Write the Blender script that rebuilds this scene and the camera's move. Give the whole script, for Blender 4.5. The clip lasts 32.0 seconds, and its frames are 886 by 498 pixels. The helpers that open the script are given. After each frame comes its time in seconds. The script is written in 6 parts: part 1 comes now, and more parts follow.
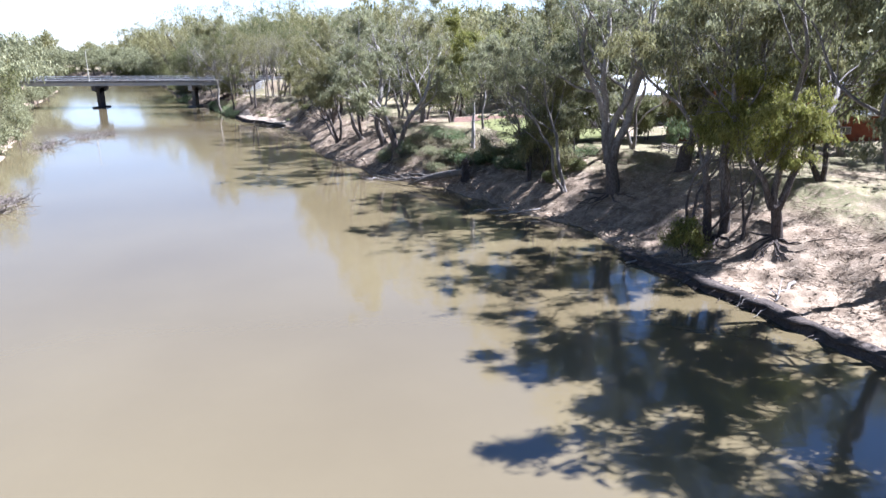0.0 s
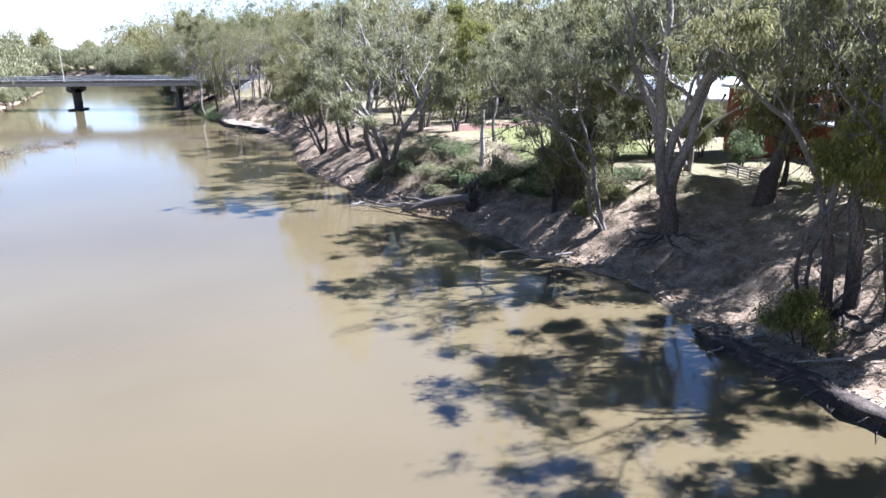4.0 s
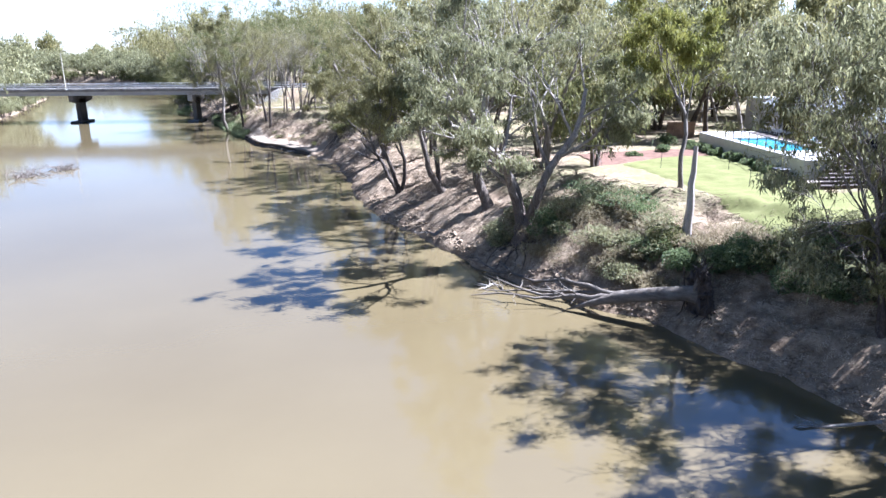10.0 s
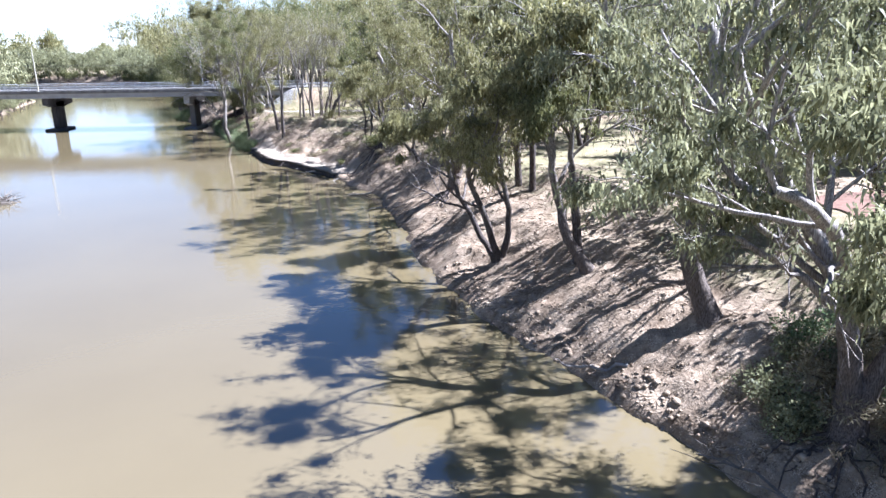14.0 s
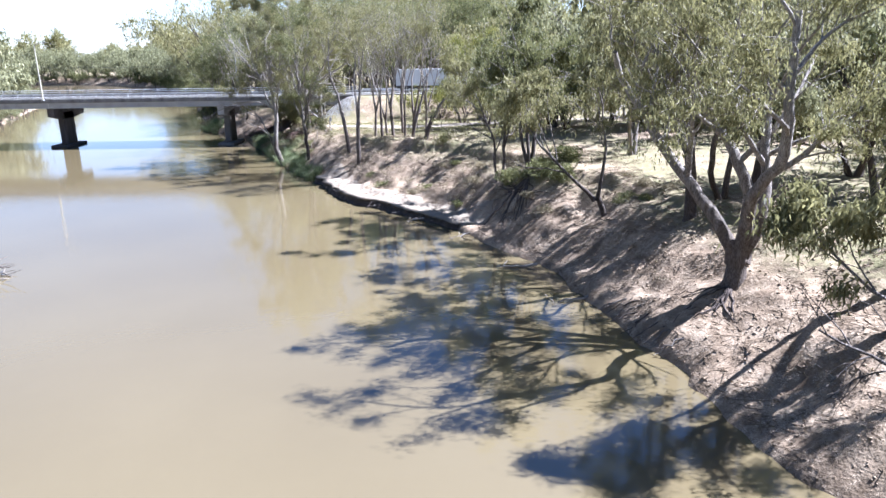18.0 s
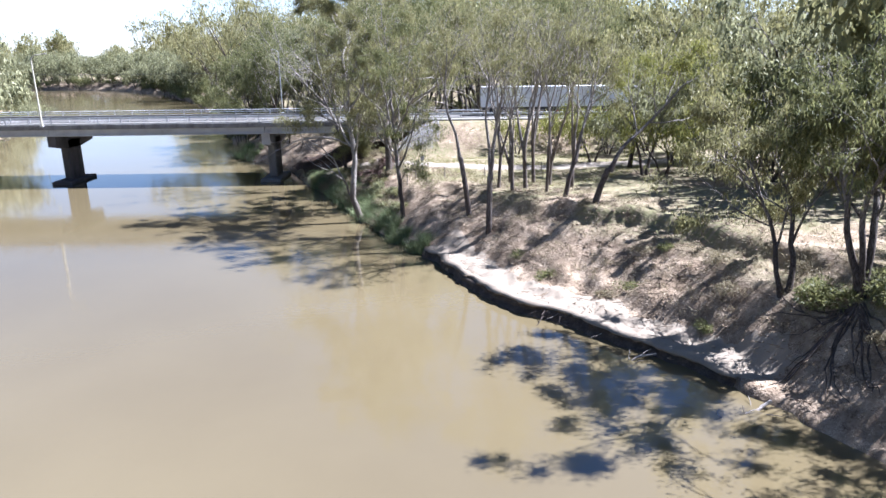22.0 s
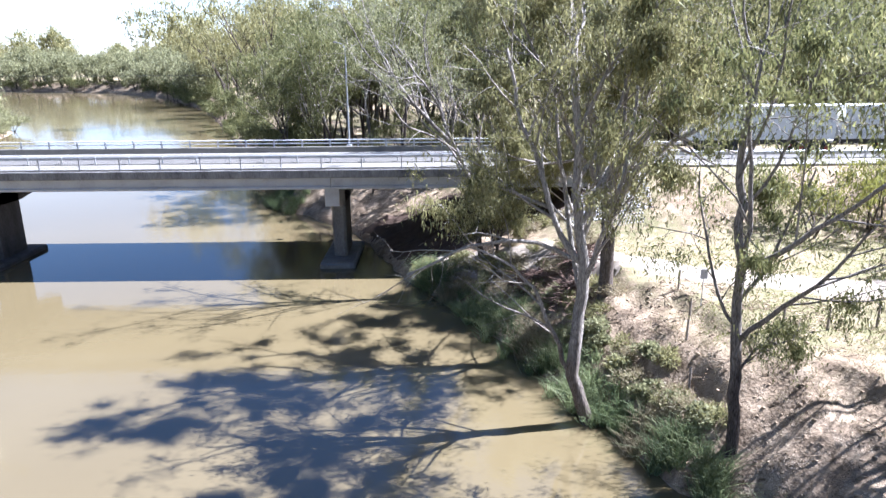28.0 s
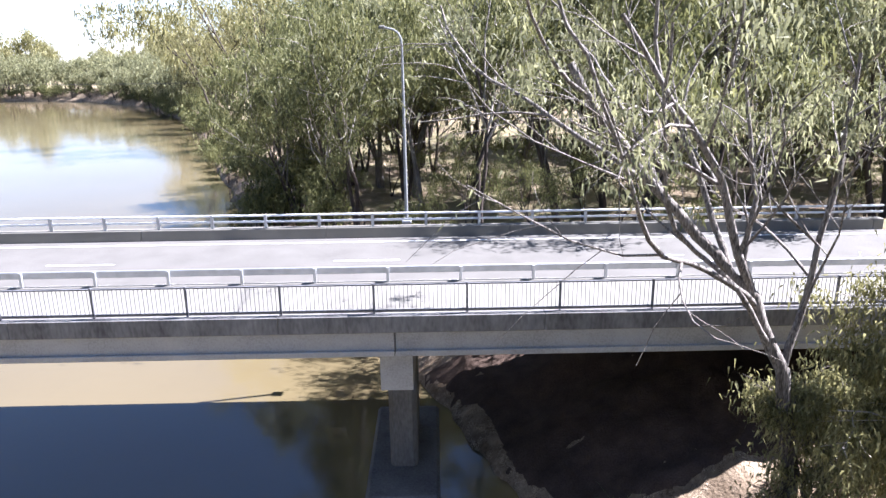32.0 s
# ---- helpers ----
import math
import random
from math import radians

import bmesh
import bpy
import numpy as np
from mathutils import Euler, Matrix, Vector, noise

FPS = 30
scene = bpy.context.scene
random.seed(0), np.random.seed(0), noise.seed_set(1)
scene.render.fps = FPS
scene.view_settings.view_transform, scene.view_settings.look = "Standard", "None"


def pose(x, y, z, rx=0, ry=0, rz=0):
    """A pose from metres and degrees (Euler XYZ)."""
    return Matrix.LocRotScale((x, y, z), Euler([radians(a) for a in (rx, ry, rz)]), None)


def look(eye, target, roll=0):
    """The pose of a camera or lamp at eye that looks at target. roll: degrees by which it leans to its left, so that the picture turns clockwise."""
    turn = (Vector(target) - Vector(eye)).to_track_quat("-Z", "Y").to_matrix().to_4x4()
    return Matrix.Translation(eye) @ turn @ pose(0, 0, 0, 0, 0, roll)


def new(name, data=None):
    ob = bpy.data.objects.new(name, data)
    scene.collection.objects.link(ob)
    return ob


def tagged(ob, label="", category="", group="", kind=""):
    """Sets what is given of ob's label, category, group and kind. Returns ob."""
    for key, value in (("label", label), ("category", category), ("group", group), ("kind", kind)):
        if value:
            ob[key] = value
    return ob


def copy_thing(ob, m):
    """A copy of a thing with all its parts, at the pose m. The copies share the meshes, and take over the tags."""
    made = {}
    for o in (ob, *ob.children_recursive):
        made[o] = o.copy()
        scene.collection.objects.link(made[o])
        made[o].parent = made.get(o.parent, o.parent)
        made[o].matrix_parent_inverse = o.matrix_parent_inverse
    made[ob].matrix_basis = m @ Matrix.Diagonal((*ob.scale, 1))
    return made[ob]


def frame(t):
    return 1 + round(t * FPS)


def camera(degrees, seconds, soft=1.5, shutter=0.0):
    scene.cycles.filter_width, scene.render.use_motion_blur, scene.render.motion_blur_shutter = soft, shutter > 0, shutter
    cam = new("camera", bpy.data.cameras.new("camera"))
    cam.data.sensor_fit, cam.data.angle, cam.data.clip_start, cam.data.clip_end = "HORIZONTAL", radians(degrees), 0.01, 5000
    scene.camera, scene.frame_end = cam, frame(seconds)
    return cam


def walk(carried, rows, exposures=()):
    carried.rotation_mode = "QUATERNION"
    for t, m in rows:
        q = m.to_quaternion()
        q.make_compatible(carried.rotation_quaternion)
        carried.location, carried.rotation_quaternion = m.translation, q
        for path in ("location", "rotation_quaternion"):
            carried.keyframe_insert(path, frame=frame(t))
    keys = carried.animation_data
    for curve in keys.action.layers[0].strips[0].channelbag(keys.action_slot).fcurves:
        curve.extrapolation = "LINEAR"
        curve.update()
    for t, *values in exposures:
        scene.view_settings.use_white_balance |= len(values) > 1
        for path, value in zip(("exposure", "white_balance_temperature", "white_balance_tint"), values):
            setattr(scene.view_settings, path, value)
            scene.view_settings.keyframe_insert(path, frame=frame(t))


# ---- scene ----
cam = camera(66.0, 32.0)
PATH = [
    (0, (70.281, -234.71, 17.081), (70.393, -232.791, 16.53), -0.2),
    (1, (70.634, -229.969, 16.983), (70.745, -228.05, 16.43), -0.2),
    (2, (71.201, -225.089, 17.032), (71.304, -223.171, 16.476), -0.3),
    (3, (71.618, -220.451, 17.061), (71.715, -218.534, 16.502), -0.5),
    (3.5, (71.729, -218.337, 16.97), (71.826, -216.419, 16.412), -0.4),
    (5.5, (72.022, -209.68, 16.416), (72.113, -207.76, 15.864), -0.2),
    (6, (71.284, -207.788, 16.419), (71.375, -205.868, 15.866), -0.4),
    (7, (68.532, -203.936, 16.382), (68.621, -202.016, 15.831), -0.5),
    (8, (65.009, -199.598, 16.502), (65.089, -197.677, 15.951), -0.6),
    (9, (62.39, -193.975, 16.771), (62.467, -192.054, 16.222), -0.5),
    (10, (60.711, -187.538, 16.853), (60.783, -185.615, 16.307), -0.4),
    (11, (59.963, -179.968, 16.459), (60.025, -178.044, 15.918), -0.3),
    (12, (59.058, -171.516, 16.303), (59.111, -169.594, 15.753), -0.7),
    (13, (56.973, -162.926, 15.787), (57.019, -161.003, 15.238), -0.7),
    (14, (53.917, -155.299, 15.555), (53.956, -153.376, 15.005), -0.8),
    (14.5, (52.061, -151.658, 15.591), (52.098, -149.736, 15.039), -0.9),
    (16.5, (45.671, -137.068, 15.96), (45.691, -135.148, 15.402), -1.2),
    (17, (43.97, -133.911, 15.896), (43.99, -131.99, 15.341), -1.1),
    (18, (39.491, -127.607, 15.783), (39.515, -125.683, 15.235), -0.8),
    (19, (35.053, -120.845, 15.834), (35.078, -118.922, 15.286), -0.8),
    (20, (31.169, -114.37, 16.072), (31.193, -112.448, 15.522), -0.8),
    (21, (27.958, -107.639, 17.157), (27.982, -105.714, 16.614), -0.6),
    (22, (25.166, -100.016, 17.928), (25.188, -98.092, 17.382), -0.7),
    (23, (22.317, -92.801, 17.986), (22.339, -90.878, 17.437), -0.7),
    (24, (19.303, -85.468, 17.7), (19.317, -83.544, 17.153), -0.8),
    (25, (16.177, -78.213, 17.61), (16.19, -76.288, 17.071), -0.7),
    (25.5, (14.895, -74.05, 17.606), (14.904, -72.124, 17.066), -0.8),
    (27.5, (10.598, -59.677, 17.992), (10.609, -57.753, 17.444), -0.6),
    (28, (9.642, -55.81, 17.867), (9.652, -53.886, 17.321), -0.5),
    (29, (7.832, -47.598, 17.6), (7.838, -45.674, 17.054), -0.5),
    (30, (4.935, -39.64, 17.121), (4.989, -37.713, 16.59), -1.1),
    (31.5, (2.937, -27.218, 17.517), (2.966, -25.293, 16.977), -0.8),
    (32, (2.198, -22.801, 17.586), (2.221, -20.874, 17.051), -0.8),
]
walk(cam, [(t, look(eye, target, roll)) for t, eye, target, roll in PATH], exposures=((0, 2.09, 5180, 19), (6, 2.2, 5180, 18.5), (14, 2.3, 5130, 18.5), (17.5, 2.25, 5150, 18.5), (21, 2.09, 5230, 18.5), (24, 2.05, 5300, 18.5), (28, 2.38, 5280, 18), (30.5, 2.54, 5280, 18), (32, 2.42, 5600, 20.5)))
# ---------- world, sun ----------
SUN_AZ, SUN_EL = radians(12), radians(51)   # direction towards the sun, counted from +x
world = bpy.data.worlds.new("world")
scene.world = world
world.use_nodes = True
wn = world.node_tree.nodes
sky = wn.new("ShaderNodeTexSky")
sky.sky_type, sky.sun_disc = "NISHITA", False
sky.sun_elevation, sky.sun_rotation = SUN_EL, radians(90) - SUN_AZ
sky.air_density, sky.dust_density, sky.ozone_density = 1.0, 0.15, 3.0
# pale haze low over the whole horizon
tc = wn.new("ShaderNodeTexCoord")
sp = wn.new("ShaderNodeSeparateXYZ")
world.node_tree.links.new(tc.outputs["Generated"], sp.inputs[0])
up_ = wn.new("ShaderNodeMapRange")
up_.interpolation_type = "SMOOTHERSTEP"
up_.inputs["From Min"].default_value, up_.inputs["From Max"].default_value = -0.05, 0.27
up_.inputs["To Min"].default_value, up_.inputs["To Max"].default_value = 1.0, 0.0
world.node_tree.links.new(sp.outputs["Z"], up_.inputs["Value"])
haze = wn.new("ShaderNodeMix")
haze.data_type, haze.blend_type = "RGBA", "ADD"
haze.inputs["B"].default_value = (4.35, 4.4, 4.55, 1)
world.node_tree.links.new(up_.outputs[0], haze.inputs["Factor"])
world.node_tree.links.new(sky.outputs[0], haze.inputs["A"])
world.node_tree.links.new(haze.outputs["Result"], wn["Background"].inputs[0])
wn["Background"].inputs[1].default_value = 0.037
sun_data = bpy.data.lights.new("sun", "SUN")
sun_data.energy, sun_data.angle, sun_data.color = 6.2, radians(0.53), (1.0, 0.96, 0.91)
sun = new("sun", sun_data)
sun_dir = Vector((math.cos(SUN_EL) * math.cos(SUN_AZ), math.cos(SUN_EL) * math.sin(SUN_AZ), math.sin(SUN_EL)))
sun.rotation_mode = "QUATERNION"
sun.rotation_quaternion = sun_dir.to_track_quat("Z", "Y")

rng = np.random.default_rng(7)


# ---------- materials ----------
def mat(name, c1, c2, rough=0.8, scale=3.0, fine=40.0, bump=0.3, metal=0.0, c3=None, spec=0.3, stretch=(1, 1, 1), dist=0.05):
    """Two-colour surface with coarse patches, fine grain and relief, in object metres."""
    m = bpy.data.materials.new(name)
    m.use_nodes = True
    n, l = m.node_tree.nodes, m.node_tree.links
    b = n["Principled BSDF"]
    tc = n.new("ShaderNodeNewGeometry")
    mp = n.new("ShaderNodeMapping")
    mp.inputs["Scale"].default_value = stretch
    l.new(tc.outputs["Position"], mp.inputs["Vector"])
    a = n.new("ShaderNodeTexNoise")
    a.inputs["Scale"].default_value, a.inputs["Detail"].default_value = scale, 6
    f = n.new("ShaderNodeTexNoise")
    f.inputs["Scale"].default_value, f.inputs["Detail"].default_value = fine, 8
    l.new(mp.outputs[0], a.inputs["Vector"])
    l.new(mp.outputs[0], f.inputs["Vector"])
    r = n.new("ShaderNodeValToRGB")
    r.color_ramp.elements[0].position, r.color_ramp.elements[1].position = 0.32, 0.68
    r.color_ramp.elements[0].color, r.color_ramp.elements[1].color = (*c1, 1), (*c2, 1)
    if c3:
        e = r.color_ramp.elements.new(0.5)
        e.color = (*c3, 1)
    mx = n.new("ShaderNodeMath")
    mx.operation = "MULTIPLY_ADD"
    mx.inputs[1].default_value = 0.45
    l.new(f.outputs[0], mx.inputs[0])
    h = n.new("ShaderNodeMath")
    h.operation = "MULTIPLY"
    h.inputs[1].default_value = 0.55
    l.new(a.outputs[0], h.inputs[0])
    l.new(h.outputs[0], mx.inputs[2])
    l.new(mx.outputs[0], r.inputs[0])
    l.new(r.outputs[0], b.inputs["Base Color"])
    b.inputs["Roughness"].default_value, b.inputs["Metallic"].default_value = rough, metal
    b.inputs["Specular IOR Level"].default_value = spec
    bp = n.new("ShaderNodeBump")
    bp.inputs["Strength"].default_value, bp.inputs["Distance"].default_value = bump, dist
    l.new(mx.outputs[0], bp.inputs["Height"])
    l.new(bp.outputs[0], b.inputs["Normal"])
    return m


def leaf_mat(name, c1, c2, trans=0.45):
    """Leaves that differ one from another and let some light through."""
    m = bpy.data.materials.new(name)
    m.use_nodes = True
    n, l = m.node_tree.nodes, m.node_tree.links
    b = n["Principled BSDF"]
    g = n.new("ShaderNodeNewGeometry")
    nz = n.new("ShaderNodeTexNoise")
    nz.inputs["Scale"].default_value = 0.5
    l.new(g.outputs["Position"], nz.inputs["Vector"])
    ad = n.new("ShaderNodeMath")
    ad.operation = "MULTIPLY_ADD"
    ad.inputs[1].default_value = 0.5
    l.new(g.outputs["Random Per Island"], ad.inputs[0])
    ml = n.new("ShaderNodeMath")
    ml.operation = "MULTIPLY"
    ml.inputs[1].default_value = 0.5
    l.new(nz.outputs[0], ml.inputs[0])
    l.new(ml.outputs[0], ad.inputs[2])
    r = n.new("ShaderNodeValToRGB")
    r.color_ramp.elements[0].position, r.color_ramp.elements[1].position = 0.2, 0.8
    r.color_ramp.elements[0].color, r.color_ramp.elements[1].color = (*c1, 1), (*c2, 1)
    l.new(ad.outputs[0], r.inputs[0])
    l.new(r.outputs[0], b.inputs["Base Color"])
    b.inputs["Roughness"].default_value = 0.6
    b.inputs["Specular IOR Level"].default_value = 0.28
    t = n.new("ShaderNodeBsdfTranslucent")
    l.new(r.outputs[0], t.inputs[0])
    s = n.new("ShaderNodeMixShader")
    s.inputs[0].default_value = trans
    l.new(b.outputs[0], s.inputs[1])
    l.new(t.outputs[0], s.inputs[2])
    l.new(s.outputs[0], n["Material Output"].inputs["Surface"])
    return m


def water_mat():
    m = bpy.data.materials.new("muddy_water")
    m.use_nodes = True
    n, l = m.node_tree.nodes, m.node_tree.links
    b = n["Principled BSDF"]
    g = n.new("ShaderNodeNewGeometry")
    big = n.new("ShaderNodeTexNoise")
    big.inputs["Scale"].default_value, big.inputs["Detail"].default_value = 0.05, 5
    l.new(g.outputs["Position"], big.inputs["Vector"])
    r = n.new("ShaderNodeValToRGB")
    r.color_ramp.elements[0].position, r.color_ramp.elements[1].position = 0.3, 0.7
    r.color_ramp.elements[0].color, r.color_ramp.elements[1].color = (0.101, 0.079, 0.0405, 1), (0.119, 0.0945, 0.0495, 1)
    l.new(big.outputs[0], r.inputs[0])
    l.new(r.outputs[0], b.inputs["Base Color"])
    b.inputs["Roughness"].default_value = 0.07
    b.inputs["IOR"].default_value = 1.72
    w = n.new("ShaderNodeTexNoise")
    w.inputs["Scale"].default_value, w.inputs["Detail"].default_value = 1.3, 5
    l.new(g.outputs["Position"], w.inputs["Vector"])
    # calmer and livelier stretches of the surface
    mk = n.new("ShaderNodeMath")
    mk.operation = "MULTIPLY"
    l.new(big.outputs[0], mk.inputs[0])
    l.new(w.outputs[0], mk.inputs[1])
    bp = n.new("ShaderNodeBump")
    bp.inputs["Strength"].default_value, bp.inputs["Distance"].default_value = 0.25, 0.06
    l.new(mk.outputs[0], bp.inputs["Height"])
    l.new(bp.outputs[0], b.inputs["Normal"])
    return m


WATER = water_mat()
CLAY = mat("bank_clay", (0.132, 0.094, 0.060), (0.375, 0.30, 0.208), 0.95, 0.6, 7.0, 0.6, c3=(0.265, 0.20, 0.134), spec=0.1, dist=0.25)
def ground_mat():
    """Pale clay with brown litter; on the flat above the bank thin yellow-green grass."""
    m = CLAY.copy()
    m.name = "bank_ground"
    n, l = m.node_tree.nodes, m.node_tree.links
    b = n["Principled BSDF"]
    base = b.inputs["Base Color"].links[0].from_socket
    g = n.new("ShaderNodeNewGeometry")

    def noise_(scale, lo, hi, detail=6):
        t = n.new("ShaderNodeTexNoise")
        t.inputs["Scale"].default_value, t.inputs["Detail"].default_value = scale, detail
        l.new(g.outputs["Position"], t.inputs["Vector"])
        r = n.new("ShaderNodeMapRange")
        r.inputs["From Min"].default_value, r.inputs["From Max"].default_value = lo, hi
        l.new(t.outputs[0], r.inputs["Value"])
        return r.outputs[0]

    def over(col, fac, c):
        x = n.new("ShaderNodeMix")
        x.data_type = "RGBA"
        l.new(fac, x.inputs["Factor"])
        l.new(col, x.inputs["A"])
        x.inputs["B"].default_value = (*c, 1)
        return x.outputs["Result"]

    def times(p, q):
        x = n.new("ShaderNodeMath")
        x.operation = "MULTIPLY"
        l.new(p, x.inputs[0])
        l.new(q, x.inputs[1])
        return x.outputs[0]
    sep = n.new("ShaderNodeSeparateXYZ")
    l.new(g.outputs["Position"], sep.inputs[0])
    top = n.new("ShaderNodeMapRange")
    top.inputs["From Min"].default_value, top.inputs["From Max"].default_value = 3.8, 5.0
    l.new(sep.outputs["Z"], top.inputs["Value"])
    less = n.new("ShaderNodeMapRange")
    less.inputs["From Min"].default_value, less.inputs["From Max"].default_value = 3.4, 4.6
    less.inputs["To Min"].default_value, less.inputs["To Max"].default_value = 1.0, 0.8
    l.new(sep.outputs["Z"], less.inputs["Value"])
    col = over(base, times(less.outputs[0], times(noise_(0.8, 0.42, 0.62), noise_(7.0, 0.38, 0.6))), (0.096, 0.068, 0.042))
    col = over(col, times(noise_(2.2, 0.4, 0.6), noise_(32.0, 0.5, 0.6, 3)), (0.06, 0.043, 0.029))
    col = over(col, times(noise_(1.7, 0.48, 0.62), noise_(21.0, 0.53, 0.62, 3)), (0.50, 0.40, 0.28))
    col = over(col, times(top.outputs[0], times(noise_(0.13, 0.36, 0.52, 3), noise_(2.5, 0.3, 0.55))), (0.15, 0.137, 0.07))
    l.new(col, b.inputs["Base Color"])
    return m


GROUND = ground_mat()
BARK_GREY = mat("gum_bark_grey", (0.065, 0.055, 0.049), (0.273, 0.247, 0.215), 0.9, 1.2, 14.0, 0.8, c3=(0.156, 0.137, 0.117), spec=0.15, stretch=(3, 3, 0.5))
BARK_BROWN = mat("gum_bark_brown", (0.045, 0.035, 0.028), (0.205, 0.168, 0.138), 0.95, 1.3, 12.0, 1.0, c3=(0.115, 0.092, 0.075), spec=0.12, stretch=(3, 3, 0.4))
BARK_DARK = mat("gum_bark_dark", (0.025, 0.020, 0.017), (0.112, 0.091, 0.077), 0.95, 1.5, 16.0, 1.0, spec=0.1, stretch=(3, 3, 0.5))
BARK_PALE = mat("gum_bark_pale", (0.154, 0.133, 0.112), (0.462, 0.427, 0.378), 0.8, 0.9, 10.0, 0.4, c3=(0.350, 0.315, 0.273), spec=0.2, stretch=(3, 3, 0.5))


def stocking(name, below, above, z0, z1):
    """Rough dark bark round the foot of a gum that peels away to smooth pale bark higher up."""
    m = bpy.data.materials.new(name)
    m.use_nodes = True
    n, l = m.node_tree.nodes, m.node_tree.links
    b = n["Principled BSDF"]
    b.inputs["Roughness"].default_value, b.inputs["Specular IOR Level"].default_value = 0.9, 0.15
    g, o = n.new("ShaderNodeNewGeometry"), n.new("ShaderNodeTexCoord")
    mp = n.new("ShaderNodeMapping")
    mp.inputs["Scale"].default_value = (3, 3, 0.4)
    l.new(g.outputs["Position"], mp.inputs["Vector"])
    sep = n.new("ShaderNodeSeparateXYZ")
    l.new(o.outputs["Object"], sep.inputs[0])

    def grain(scale):
        t = n.new("ShaderNodeTexNoise")
        t.inputs["Scale"].default_value, t.inputs["Detail"].default_value = scale, 7
        l.new(mp.outputs[0], t.inputs["Vector"])
        return t.outputs[0]

    def ramp(src, c):
        r = n.new("ShaderNodeValToRGB")
        r.color_ramp.elements[0].position, r.color_ramp.elements[1].position = 0.34, 0.66
        r.color_ramp.elements[0].color, r.color_ramp.elements[1].color = (*c[0], 1), (*c[1], 1)
        l.new(src, r.inputs[0])
        return r.outputs[0]
    a, f = grain(1.3), grain(9.0)
    patch = n.new("ShaderNodeMath")   # strips of bark reach up unevenly
    patch.operation = "MULTIPLY_ADD"
    patch.inputs[1].default_value = -(z1 - z0) * 2.2
    l.new(a, patch.inputs[0])
    l.new(sep.outputs["Z"], patch.inputs[2])
    k = n.new("ShaderNodeMapRange")
    k.inputs["From Min"].default_value, k.inputs["From Max"].default_value = z0 - (z1 - z0) * 1.1, z1 - (z1 - z0) * 1.1
    l.new(patch.outputs[0], k.inputs["Value"])
    x = n.new("ShaderNodeMix")
    x.data_type = "RGBA"
    l.new(k.outputs[0], x.inputs["Factor"])
    l.new(ramp(f, below), x.inputs["A"])
    l.new(ramp(f, above), x.inputs["B"])
    l.new(x.outputs["Result"], b.inputs["Base Color"])
    bp = n.new("ShaderNodeBump")
    bp.inputs["Strength"].default_value, bp.inputs["Distance"].default_value = 0.8, 0.05
    l.new(f, bp.inputs["Height"])
    l.new(bp.outputs[0], b.inputs["Normal"])
    return m


STOCK_PALE = stocking("peeling_gum_bark", ((0.045, 0.035, 0.028), (0.165, 0.135, 0.11)), ((0.11, 0.095, 0.08), (0.40, 0.36, 0.31)), 3.0, 8.5)
STOCK_GREY = stocking("peeling_dark_gum_bark", ((0.028, 0.022, 0.018), (0.115, 0.093, 0.078)), ((0.065, 0.055, 0.048), (0.29, 0.26, 0.225)), 2.5, 8.0)
DEADWOOD = mat("weathered_deadwood", (0.119, 0.101, 0.084), (0.364, 0.329, 0.287), 0.9, 2.0, 25.0, 0.6, spec=0.15, stretch=(1, 1, 3))
LOGWOOD = mat("grey_log_wood", (0.07, 0.058, 0.047), (0.195, 0.172, 0.142), 0.95, 1.6, 18.0, 1.0, c3=(0.13, 0.112, 0.092), spec=0.12, stretch=(1, 1, 3))
LEAF_A = leaf_mat("gum_leaves_grey_green", (0.088, 0.094, 0.046), (0.365, 0.355, 0.185))
LEAF_B = leaf_mat("gum_leaves_olive", (0.088, 0.087, 0.034), (0.35, 0.322, 0.142))
LEAF_C = leaf_mat("gum_leaves_dark", (0.056, 0.064, 0.024), (0.24, 0.235, 0.092))
LEAF_Y = leaf_mat("gum_leaves_yellow_green", (0.088, 0.1, 0.02), (0.30, 0.285, 0.075))
LEAF_G = leaf_mat("bush_leaves_green", (0.055, 0.085, 0.035), (0.205, 0.245, 0.11))
LEAF_DRY = leaf_mat("dry_weeds", (0.135, 0.108, 0.06), (0.36, 0.31, 0.19))
REED = leaf_mat("reeds_green", (0.07, 0.10, 0.04), (0.29, 0.32, 0.155))
CONCRETE = mat("bridge_concrete", (0.25, 0.243, 0.232), (0.42, 0.41, 0.39), 0.85, 0.6, 18, 0.15, c3=(0.36, 0.352, 0.335))
CONCRETE_SHADED = mat("shaded_concrete", (0.028, 0.025, 0.025), (0.110, 0.102, 0.099), 0.9, 0.9, 12, 0.2, stretch=(1, 1, 0.3))
EDGE_STAIN = mat("streaked_edge_concrete", (0.075, 0.07, 0.066), (0.25, 0.243, 0.23), 0.9, 0.8, 9, 0.2, c3=(0.165, 0.158, 0.15), stretch=(1, 1, 0.35))
PIER_GREY = mat("weathered_pier_concrete", (0.085, 0.08, 0.075), (0.21, 0.202, 0.19), 0.9, 0.7, 12, 0.2, c3=(0.15, 0.144, 0.135), stretch=(1, 1, 0.3))
ASPHALT = mat("worn_asphalt", (0.078, 0.073, 0.064), (0.112, 0.105, 0.093), 0.9, 0.7, 60, 0.25)
PATHMAT = mat("pale_path_concrete", (0.122, 0.115, 0.098), (0.175, 0.165, 0.142), 0.9, 0.7, 40, 0.15)
PAINT_W = mat("white_paint", (0.558, 0.558, 0.540), (0.738, 0.738, 0.720), 0.6, 2, 50, 0.1)
